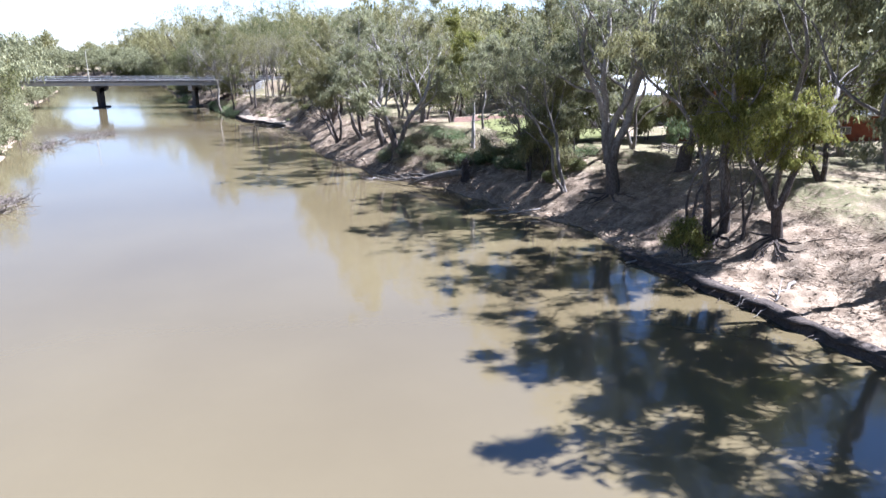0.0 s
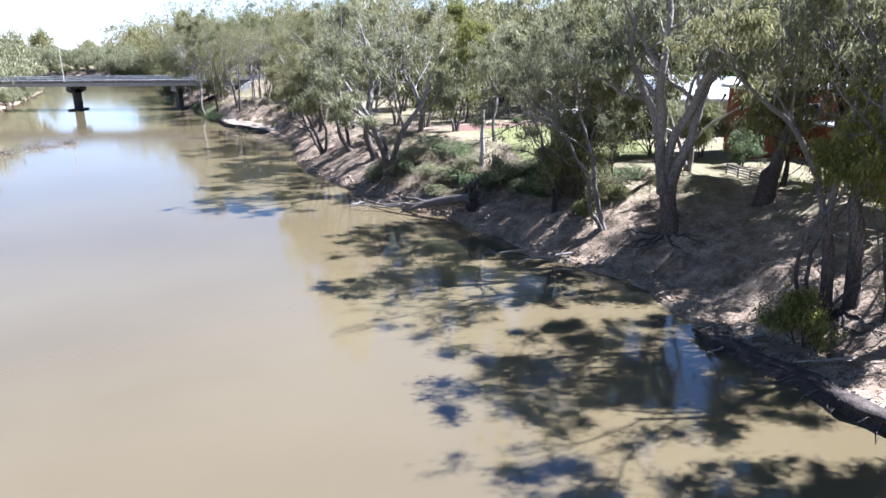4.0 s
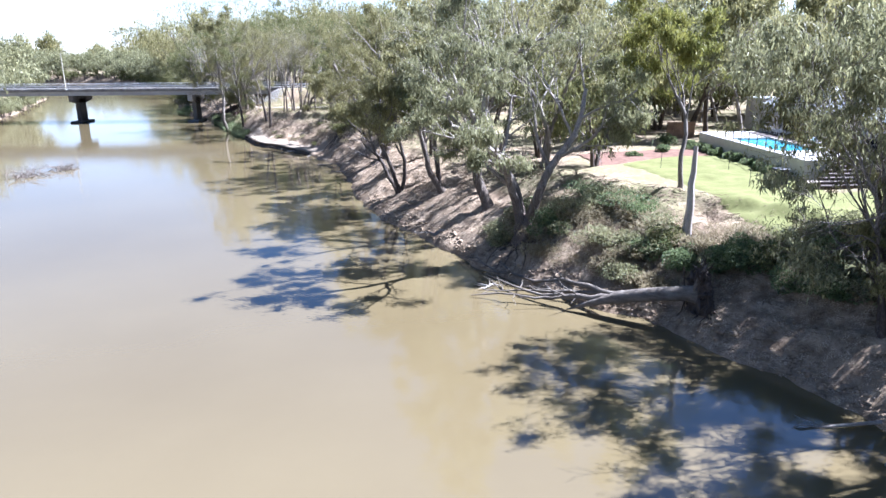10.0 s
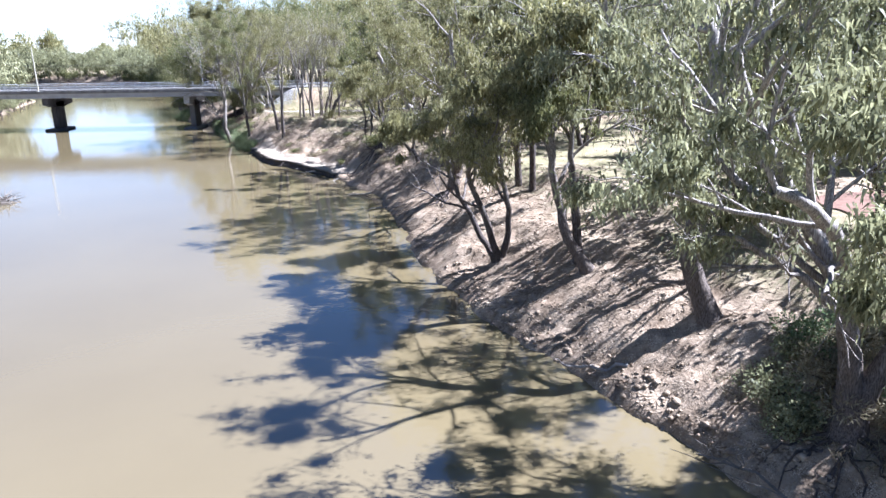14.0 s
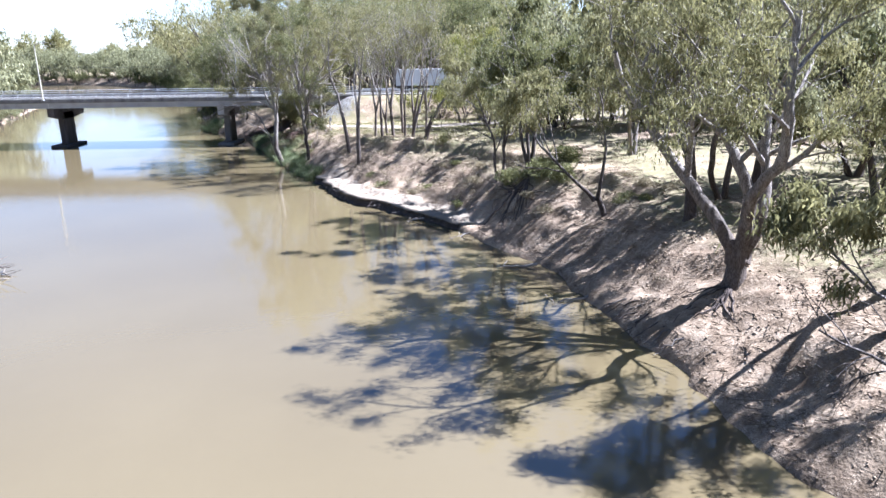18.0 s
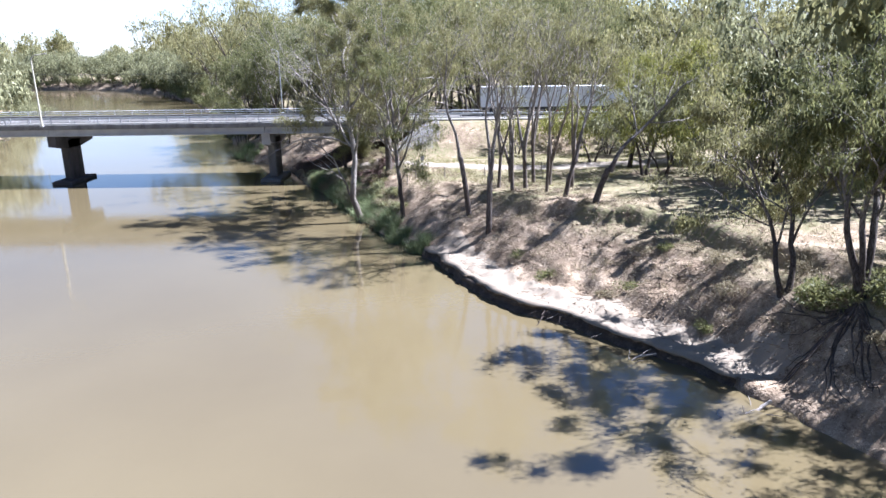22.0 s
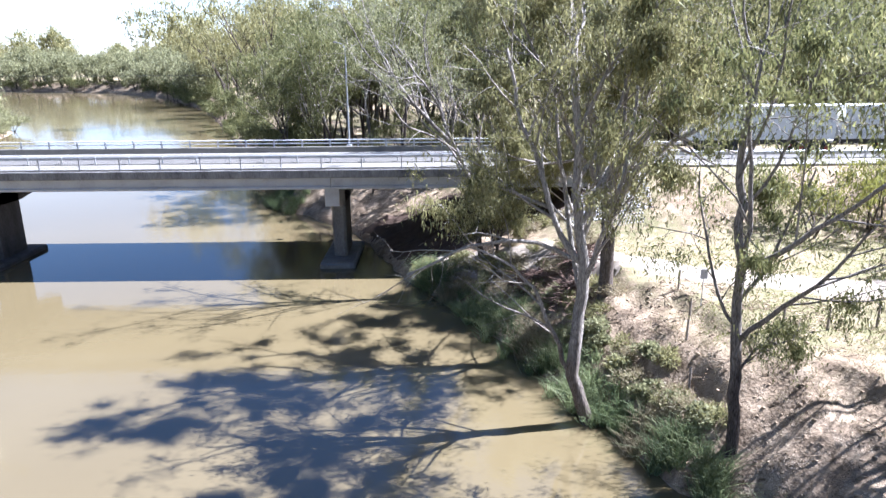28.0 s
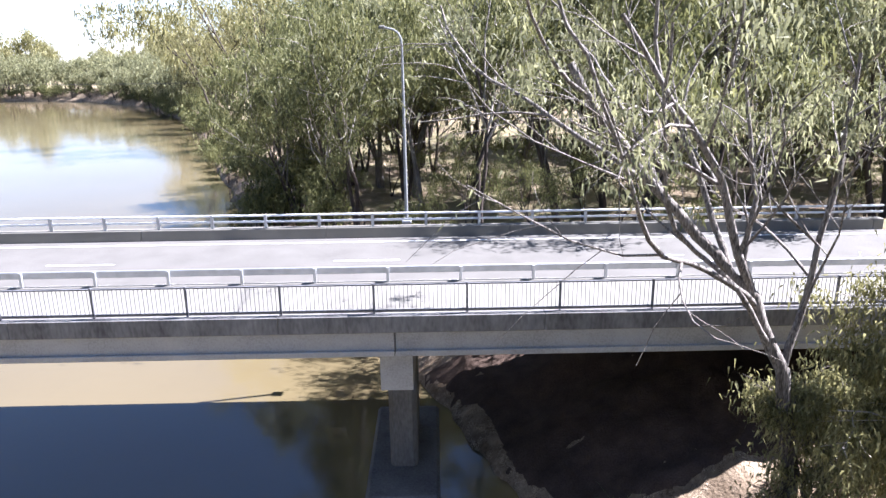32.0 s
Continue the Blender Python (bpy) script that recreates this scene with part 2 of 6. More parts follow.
GALV = mat("galvanised_steel", (0.34, 0.345, 0.35), (0.52, 0.525, 0.53), 0.45, 3, 40, 0.1, metal=0.6)
LAMP_PAINT = mat("faded_cream_paint", (0.34, 0.31, 0.23), (0.46, 0.43, 0.34), 0.55, 2, 30, 0.1)
GREY_PAINT = mat("dull_grey_paint", (0.16, 0.165, 0.16), (0.25, 0.255, 0.25), 0.6, 2, 30, 0.1)
FENCE_BLK = mat("dark_fence_steel", (0.10, 0.10, 0.105), (0.17, 0.17, 0.18), 0.5, 3, 40, 0.1)


# ---------- building helpers ----------
def mesh_of(name, verts, faces, material=None, smooth=False):
    me = bpy.data.meshes.new(name)
    verts = np.asarray(verts, dtype=np.float32)
    if isinstance(faces, np.ndarray):
        k = faces.shape[1]
        me.vertices.add(len(verts))
        me.vertices.foreach_set("co", verts.ravel())
        me.loops.add(faces.size)
        me.loops.foreach_set("vertex_index", faces.ravel().astype(np.int32))
        me.polygons.add(len(faces))
        me.polygons.foreach_set("loop_start", np.arange(0, faces.size, k, dtype=np.int32))
        if smooth:
            me.polygons.foreach_set("use_smooth", np.ones(len(faces), dtype=bool))
        me.update(calc_edges=True)
    else:
        me.from_pydata([tuple(v) for v in verts], [], faces)
        if smooth:
            for p in me.polygons:
                p.use_smooth = True
    if material:
        me.materials.append(material)
    return me


def part(name, bm, material, parent, label=""):
    """Links a bmesh or mesh as one object under a thing or a part."""
    if isinstance(bm, bmesh.types.BMesh):
        me = bpy.data.meshes.new(name)
        bm.to_mesh(me)
        bm.free()
    else:
        me = bm
    if material and not me.materials:
        me.materials.append(material)
    ob = new(name, me)
    if parent:
        ob.parent = parent
    if label:
        ob["label"] = label
    return ob


def thing(name, label, category, x=0, y=0, z=0, rz=0, group="", kind=""):
    ob = new(name)
    ob.empty_display_size = 0.2
    ob.matrix_basis = pose(x, y, z, 0, 0, rz)
    return tagged(ob, label, category, group, kind)


def box(bm, x0, x1, y0, y1, z0, z1, bevel=0.0):
    r = bmesh.ops.create_cube(bm, size=1.0)
    vs = r["verts"]
    for v in vs:
        v.co = Vector((x0 + (v.co.x + 0.5) * (x1 - x0), y0 + (v.co.y + 0.5) * (y1 - y0), z0 + (v.co.z + 0.5) * (z1 - z0)))
    if bevel > 0:
        es = list({e for v in vs for e in v.link_edges})
        bmesh.ops.bevel(bm, geom=es, offset=bevel, segments=1, affect="EDGES")
    return bm


def boxmesh(x0, x1, y0, y1, z0, z1, bevel=0.0):
    return box(bmesh.new(), x0, x1, y0, y1, z0, z1, bevel)


def tube(points, radii, n=8, caps=True):
    """Vertices and quads of a tapered tube along points."""
    P = np.asarray(points, float)
    R = np.asarray(radii, float)
    d = np.gradient(P, axis=0)
    d /= np.linalg.norm(d, axis=1)[:, None] + 1e-9
    ref = np.array([0.31, 0.22, 0.92]) if abs(d[0][2]) < 0.8 else np.array([0.95, 0.3, 0.05])
    u = np.cross(d, ref)
    u /= np.linalg.norm(u, axis=1)[:, None] + 1e-9
    v = np.cross(d, u)
    a = np.arange(n) / n * 2 * np.pi
    V = P[:, None] + R[:, None, None] * (np.cos(a)[None, :, None] * u[:, None] + np.sin(a)[None, :, None] * v[:, None])
    k = len(P)
    i = np.arange(k - 1)[:, None] * n
    j = np.arange(n)[None]
    F = np.stack([i + j, i + (j + 1) % n, i + n + (j + 1) % n, i + n + j], -1).reshape(-1, 4)
    return V.reshape(-1, 3), F


def tubes_mesh(name, items, material):
    Vs, Fs, o = [], [], 0
    for V, F in items:
        Vs.append(V)
        Fs.append(F + o)
        o += len(V)
    return mesh_of(name, np.concatenate(Vs), np.concatenate(Fs), material, smooth=True)


def cyl(bm, x, y, z0, z1, r0, r1=None, n=12):
    r1 = r0 if r1 is None else r1
    bmesh.ops.create_cone(bm, cap_ends=True, segments=n, radius1=r0, radius2=r1, depth=z1 - z0,
                          matrix=Matrix.Translation((x, y, (z0 + z1) / 2)))
    return bm


# ---------- the lie of the land ----------
# right-hand water's edge: x, y, width of the slope, height of its top
EDGE = np.array([
    (105, -274.3, 16, 6.0), (101, -222.1, 16, 6.0), (97, -201.5, 17, 6.0), (92.6, -187.5, 17, 6.0), (89.8, -180, 15, 6.0), (88.3, -168, 13, 6.0), (83.2, -161.9, 13, 6.0),
    (79.9, -154.9, 12, 6.2), (76.4, -147.4, 12, 6.2), (67.8, -138.3, 12, 6.2), (62.9, -128.3, 12, 6.0), (57.4, -117.1, 13, 5.8), (53.2, -105.5, 14, 5.6),
    (51.7, -95.3, 11, 5.4), (48.3, -78.5, 9, 5.6), (44.6, -71.5, 7.5, 6.0), (39.7, -63, 9, 6.2), (35.3, -57.9, 11.5, 6.0),
    (30.7, -53.1, 11, 6.0), (26.9, -45.8, 9, 5.6), (23.6, -38, 7, 5.2), (19.9, -31, 6, 5.0), (16.6, -21, 6, 5.0), (12, -10.5, 6, 4.2),
    (6.7, -1.8, 9, 4.2), (3.5, 7.8, 10, 4.6), (-1, 15.7, 9, 5.0), (-10, 26.1, 9, 5.0), (-22, 60.1, 9, 5.0), (-41, 111, 9, 5.0), (-75, 195.9, 9, 5.0), (-115, 267.7, 10, 5.0), (-162, 316.1, 10, 5.0),
    (-230, 342.2, 12, 5.0), (-420, 431, 12, 5.0)])
# share of the slope that is a nearly flat ledge at its foot
LEDGE = np.interp(np.arange(35), [0, 2, 5, 8, 14, 15, 16, 18, 19, 20, 21, 34], [0.4, 0.4, 0.15, 0.0, 0.0, 0.1, 0.3, 0.35, 0.35, 0.15, 0.0, 0.0])
LEFT = np.array([(37, -274.3), (28, -189.4), (17, -161.4), (1.9, -114.6), (-12, -79.8), (-32, -43.8), (-54, 0), (-66, 39.2), (-98, 120.2), (-165, 195.9), (-260, 222), (-420, 261.2)])


BEND = 1.4   # how much the slope eases off towards its top
# share of the height that is an eroded step at the top of the slope
SCARP = np.interp(np.arange(35), [0, 3, 5, 7, 13, 15, 16, 19, 20, 21, 34], [0.1, 0.1, 0.12, 0.1, 0.1, 0.13, 0.2, 0.22, 0.2, 0.13, 0.1])


def seg_dist(P, poly):
    """Signed distance to a polyline (positive on its right), and the place along it."""
    best = np.full(len(P), 1e9)
    side = np.zeros(len(P))
    par = np.zeros(len(P))
    for k in range(len(poly) - 1):
        a, b = poly[k, :2], poly[k + 1, :2]
        ab = b - a
        t = np.clip(((P - a) @ ab) / (ab @ ab), 0, 1)
        q = P - (a + t[:, None] * ab)
        d = np.hypot(q[:, 0], q[:, 1])
        s = np.where(ab[0] * q[:, 1] - ab[1] * q[:, 0] < 0, 1.0, -1.0)
        m = d < best
        best = np.where(m, d, best)
        side = np.where(m, s, side)
        par = np.where(m, k + t, par)
    return best * side, par


def vnoise(x, y, s, seed=0):
    """Smooth value noise, -1 to 1."""
    x, y = np.asarray(x) / s + 17.3 * seed, np.asarray(y) / s - 9.1 * seed
    xi, yi = np.floor(x), np.floor(y)
    fx, fy = x - xi, y - yi
    fx, fy = fx * fx * (3 - 2 * fx), fy * fy * (3 - 2 * fy)

    def h(a, b):
        v = np.sin(a * 127.1 + b * 311.7 + seed * 74.7) * 43758.5453
        return (v - np.floor(v)) * 2 - 1
    return (h(xi, yi) * (1 - fx) + h(xi + 1, yi) * fx) * (1 - fy) + (h(xi, yi + 1) * (1 - fx) + h(xi + 1, yi + 1) * fx) * fy


def sstep(x):
    x = np.clip(x, 0, 1)
    return x * x * (3 - 2 * x)


ROAD_Z = 8.9


def ground_z(x, y, rough=True):
    x, y = np.atleast_1d(np.asarray(x, float)), np.atleast_1d(np.asarray(y, float))
    P = np.stack([x, y], -1)
    d, par = seg_dist(P, EDGE)
    d = d + 0.5 * vnoise(x, y, 3.0, 3) + 0.25 * vnoise(x, y, 1.1, 4)
    w = np.interp(par, np.arange(len(EDGE)), EDGE[:, 2])
    top = np.interp(par, np.arange(len(EDGE)), EDGE[:, 3])
    lip = np.interp(par, np.arange(len(EDGE)), LIP)
    led = np.interp(par, np.arange(len(EDGE)), LEDGE)
    scarp = np.interp(par, np.arange(len(EDGE)), SCARP)
    u = np.clip((d / w - led) / (1 - led), 0, 1)
    z = np.where(d < 0, np.maximum(d * 1.2, -2.5), lip * sstep(d / 0.3) + 0.10 * np.clip(d, 0, led * w) + (top - lip - 0.1 * led * w) * ((1 - scarp) * (1 - (1 - u) ** BEND) + scarp * sstep((d - 0.93 * w) / 1.1)))
    z += np.where(d > w, 0.5 * sstep((d - w) / 40), 0)
    # the other bank
    dl, _ = seg_dist(P, LEFT)
    dl = -dl + 0.8 * vnoise(x, y, 5.0, 5)
    zl = np.where(dl < 0, np.maximum(dl * 0.8, -2.5), 5.5 * sstep(dl / 14) + 0.3 * np.clip(dl, 0, 1))
    z = np.maximum(z, zl)
    if rough:
        k = sstep((d - 0.2) / 2) * (1 - 0.75 * sstep((d - w) / 3))
        z += k * (0.34 * vnoise(x, y, 2.6, 6) + 0.20 * vnoise(x, y, 1.1, 7) + 0.12 * vnoise(x, y, 0.45, 8))
        z += np.where(d > w, 0.10 * vnoise(x, y, 7.0, 9), 0)
    # road embankment on both sides of the bridge
    for s, x0 in ((1, 23.5), (-1, -80.0)):
        e = sstep((s * (x - x0) + 7) / 9) * (1 - sstep((np.abs(y - 6) - 7.2) / 8.0))
        z = np.maximum(z, z * (1 - e) + (ROAD_Z - 0.1) * e)
    return z


LIP = np.interp(np.arange(len(EDGE)), [0, 2, 3, 4, 5, 12, 15, 16, 17, 20, 21, 40], [0.5, 0.5, 0.5, 0.4, 0.15, 0.2, 0.3, 0.6, 0.72, 0.72, 0.3, 0.2])


def gz(x, y):
    return float(ground_z(x, y)[0])


def grid_axis(parts_):
    out = []
    for a, b, s in parts_:
        out.extend(np.arange(a, b, s))
    out.append(parts_[-1][1])
    return np.array(out)


def build_ground():
    # columns follow the water's edge, so that the bank has the finest mesh
    ss = grid_axis([(-2500, -700, 300), (-700, -250, 50), (-250, -70, 8), (-70, -1.6, 2.6), (-1.6, 15, 0.32), (15, 26, 0.6), (26, 60, 1.4), (60, 110, 5), (110, 400, 25), (400, 2500, 300)])
    ys = grid_axis([(-900, -330, 50), (-330, -226, 6), (-226, -2, 0.42), (-2, 20, 0.6), (20, 78, 1.8), (78, 340, 7), (340, 900, 45), (900, 3500, 350)])
    S, Y = np.meshgrid(ss, ys)
    X = S + np.interp(Y, EDGE[:, 1], EDGE[:, 0])
    xs = ss
    Z = ground_z(X.ravel(), Y.ravel())
    nx, ny = len(xs), len(ys)
    i = (np.arange(ny - 1)[:, None] * nx + np.arange(nx - 1)[None]).ravel()
    F = np.stack([i, i + 1, i + nx + 1, i + nx], -1)
    me = mesh_of("ground", np.stack([X.ravel(), Y.ravel(), Z], -1), F, GROUND, smooth=True)
    return tagged(new("ground", me), "pale dry clay river bank with leaf litter and dry grass", "ground", kind="structure")


build_ground()
wm = mesh_of("water", [(-2500, -900, 0), (2500, -900, 0), (2500, 3500, 0), (-2500, 3500, 0)], np.array([[0, 1, 2, 3]]), WATER)
tagged(new("water", wm), "calm muddy brown river water with soft ripples", "water", kind="structure")

# ---------- road and bridge ----------
BX0, BX1 = -79.0, 25.5          # ends of the bridge deck
BY0, BY1 = -0.2, 11.8           # its near and far edges


def bare_mesh(name, bm, material):
    me = bpy.data.meshes.new(name)
    bm.to_mesh(me)
    bm.free()
    me.materials.append(material)
    return me


def curve_tube(name, pts, r, material, parent, label="", n=8):
    V, F = tube(pts, [r] * len(pts) if np.isscalar(r) else r, n)
    return part(name, mesh_of(name, V, F, material, True), None, parent, label)


bridge = thing("road_bridge", "grey concrete road bridge with stained edge on hammerhead piers", "bridge")
part("deck", boxmesh(BX0, BX1, BY0 + 0.05, BY1 - 0.05, 8.45, 8.78), CONCRETE, bridge)
for x0 in np.arange(BX0, BX1 - 0.1, 9.45):
    x1 = min(x0 + 9.44, BX1)
    part("edge_beam", boxmesh(x0, x1, BY0 - 0.05, BY0 + 0.35, 8.26, 8.91, 0.02), EDGE_STAIN, bridge, "grey streaked concrete edge beam")
    part("parapet", boxmesh(x0, x1, BY1 - 0.5, BY1, 8.38, 9.35, 0.03), PATHMAT, bridge, "pale concrete parapet kerb")
PIERS = (-61.2, -30.3, 0.7)
spans = [BX0, *PIERS, BX1]
for a, b in zip(spans[:-1], spans[1:]):
    for y in (BY0 + 0.18, 2.7, 5.6, 8.4, BY1 - 0.6):
        bm = bmesh.new()
        box(bm, a + 0.02, b - 0.02, y, y + 0.42, 7.32, 8.45, 0.03)
        box(bm, a + 0.02, b - 0.02, y - 0.12, y + 0.54, 7.30, 7.52, 0.02)
        part("girder", bm, CONCRETE, bridge)
# Left piers have shade in their colour; the right cap is pale as lit.
for x in PIERS:
    pier = part("pier", boxmesh(x - 0.6, x + 0.6, 3.4, 7.4, 0.3, 6.6, 0.2), PIER_GREY if x > 0 else CONCRETE_SHADED, bridge, "weathered grey concrete pier" if x > 0 else "streaked concrete pier with shade put into its colour")
    bm = bmesh.new()
    prof = [(0.3, 7.3), (0.3, 5.75), (3.2, 5.2), (7.6, 5.2), (11.3, 5.75), (11.3, 7.3)]
    lo = [bm.verts.new((x - 0.6, p[0], p[1])) for p in prof]
    hi = [bm.verts.new((x + 0.6, p[0], p[1])) for p in prof]
    bm.faces.new(lo)
    bm.faces.new(hi[::-1])
    for i in range(6):
        bm.faces.new((lo[i], hi[i], hi[(i + 1) % 6], lo[(i + 1) % 6]))
    bmesh.ops.recalc_face_normals(bm, faces=bm.faces)
    part("pier_cap", bm, CONCRETE if x > 0 else CONCRETE_SHADED, pier)
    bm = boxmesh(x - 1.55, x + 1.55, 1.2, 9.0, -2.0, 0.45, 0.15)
    part("footing", bm, PIER_GREY if x > 0 else CONCRETE_SHADED, pier)
part("abutment", boxmesh(BX1 - 0.2, BX1 + 1.2, BY0, BY1, 4.0, 8.4, 0.05), CONCRETE, bridge, "concrete abutment wall")
part("abutment", boxmesh(BX0 - 1.2, BX0 + 0.2, BY0, BY1, 4.0, 8.4, 0.05), CONCRETE, bridge)

road = tagged(new("road"), "worn grey two-lane asphalt road with white edge lines", "road", kind="structure")
part("carriageway", boxmesh(-400, 420, 3.3, 10.9, 8.6, ROAD_Z - 0.02), ASPHALT, road)
part("footpath", boxmesh(-330, 330, 0.15, 3.0, 8.6, ROAD_Z + 0.1, 0.02), PATHMAT, road, "pale concrete footpath")
part("kerb", boxmesh(-330, 330, 3.0, 3.3, 8.6, ROAD_Z + 0.18, 0.03), PATHMAT, road)
part("edge_line", boxmesh(-300, 300, 3.75, 3.87, ROAD_Z - 0.02, ROAD_Z - 0.014), PAINT_W, road)
part("edge_line", boxmesh(-300, 300, 10.1, 10.22, ROAD_Z - 0.02, ROAD_Z - 0.014), PAINT_W, road)
dash = None
for k in range(-12, 12):
    x = -0.9 + k * 12.9
    if dash is None:
        dash = part("lane_dash", boxmesh(-1.5, 1.5, -0.06, 0.06, 0, 0.006), PAINT_W, road)
        dash.location = (x, 6.85, ROAD_Z - 0.02)
    else:
        o = new("lane_dash", dash.data)
        o.parent = road
        o.location = (x, 6.85, ROAD_Z - 0.02)

# pedestrian fence along the near edge: one thing, panel by panel
fence = thing("bridge_fence", "dark steel pedestrian fence with thin uprights along the bridge footpath", "fence")
post_me = bare_mesh("post", boxmesh(-0.04, 0.04, -0.05, 0.05, 0, 1.12, 0.01), FENCE_BLK)
bm = bmesh.new()
for z in (0.12, 1.06):
    box(bm, 0, 3.3, -0.03, 0.03, z - 0.025, z + 0.025)
rail_me = bpy.data.meshes.new("rail")
bm.to_mesh(rail_me)
bm.free()
rail_me.materials.append(FENCE_BLK)
bm = bmesh.new()
for i in range(1, 22):
    box(bm, i * 0.15 - 0.009, i * 0.15 + 0.009, -0.009, 0.009, 0.12, 1.06)
bars_me = bpy.data.meshes.new("infill")
bm.to_mesh(bars_me)
bm.free()
bars_me.materials.append(FENCE_BLK)
bar_me = bare_mesh("upright", boxmesh(-0.009, 0.009, -0.009, 0.009, 0.12, 1.06), FENCE_BLK)
for k in range(-24, 8):
    if -7 <= k < 7:
        for i in range(1, 22):
            o = new("upright", bar_me)
            o.parent = fence
            o.location = (k * 3.3 + i * 0.15, 0.0, 8.93)
    for nm, me in (("post", post_me), ("rail", rail_me), ("infill", bars_me)):
        if nm == "infill" and -7 <= k < 7:
            continue
        o = new(nm, me)
        if nm == "infill":
            o["kind"] = "stuff"
        o.parent = fence
        o.location = (k * 3.3, 0.0, 8.93)

# traffic rail between the footpath and the lanes, and along the far edge
gr = thing("traffic_barrier", "low galvanised steel traffic rail beside the footpath", "barrier")
pm = bare_mesh("post", boxmesh(-0.06, 0.06, -0.06, 0.06, 0, 0.66, 0.01), GALV)
for x in np.arange(-78, 60, 2.9):
    o = new("post", pm)
    o.parent = gr
    o.location = (x, 3.12, ROAD_Z + 0.12)
part("rail", boxmesh(-79, 60, 3.2, 3.28, ROAD_Z + 0.5, ROAD_Z + 0.8, 0.03), GALV, gr)
gr = thing("bridge_rail", "pale galvanised two-bar steel rail on the far parapet of the bridge", "railing")
pm = bare_mesh("post", boxmesh(-0.07, 0.07, -0.07, 0.07, 0, 0.72, 0.01), GALV)
for x in np.arange(-78, 26, 2.75):
    o = new("post", pm)
    o.parent = gr
    o.location = (x, BY1 - 0.25, 9.33)
for z in (9.68, 10.0):
    part("rail", boxmesh(-79, 25.5, BY1 - 0.30, BY1 - 0.20, z - 0.05, z + 0.05, 0.015), PAINT_W, gr)
gr = thing("guard_rail", "galvanised steel guard rail along the road beyond the bridge", "barrier")
for x in np.arange(27, 110, 3.0):
    o = new("post", pm)
    o.parent = gr
    o.location = (x, BY1 - 0.2, 8.85)
part("rail", boxmesh(25.7, 110, BY1 - 0.34, BY1 - 0.26, 9.25, 9.55, 0.03), GALV, gr)


def street_lamp(x, y, z, reach, paint, k, label):
    lamp = thing("street_lamp", label, "street lamp", x, y, z)
    curve_tube("pole", [(0, 0, 0), (0, 0, 4), (0, 0, 8.9)], [0.14 * k, 0.12 * k, 0.09 * k], paint, lamp)
    curve_tube("arm", [(0, 0, 8.9), (0.04 * reach, 0, 9.3), (0.2 * reach, 0, 9.6), (0.5 * reach, 0, 9.76), (1.0 * reach, 0, 9.86)], [0.09 * k, 0.085 * k, 0.08 * k, 0.075 * k, 0.07 * k], paint, lamp)
    part("lamp_head", boxmesh(min(reach, reach * 1.4), max(reach, reach * 1.4), -0.15, 0.15, 9.8, 9.97, 0.05), PATHMAT, lamp)
    part("base_plate", boxmesh(-0.25, 0.25, -0.25, 0.25, -0.15, 0.04, 0.02), GALV, lamp)
    return lamp


street_lamp(-30.9, -0.36, 8.9, 1.6, LAMP_PAINT, 1.0, "tall cream-painted street lamp with a curved arm on the bridge edge")
street_lamp(0.7, 12.9, 9.3, -0.8, GREY_PAINT, 0.7, "tall slim dull grey street lamp beyond the bridge rail")

# ---------- trees ----------


def unit(v):
    v = np.asarray(v, float)
    return v / (np.linalg.norm(v) + 1e-9)


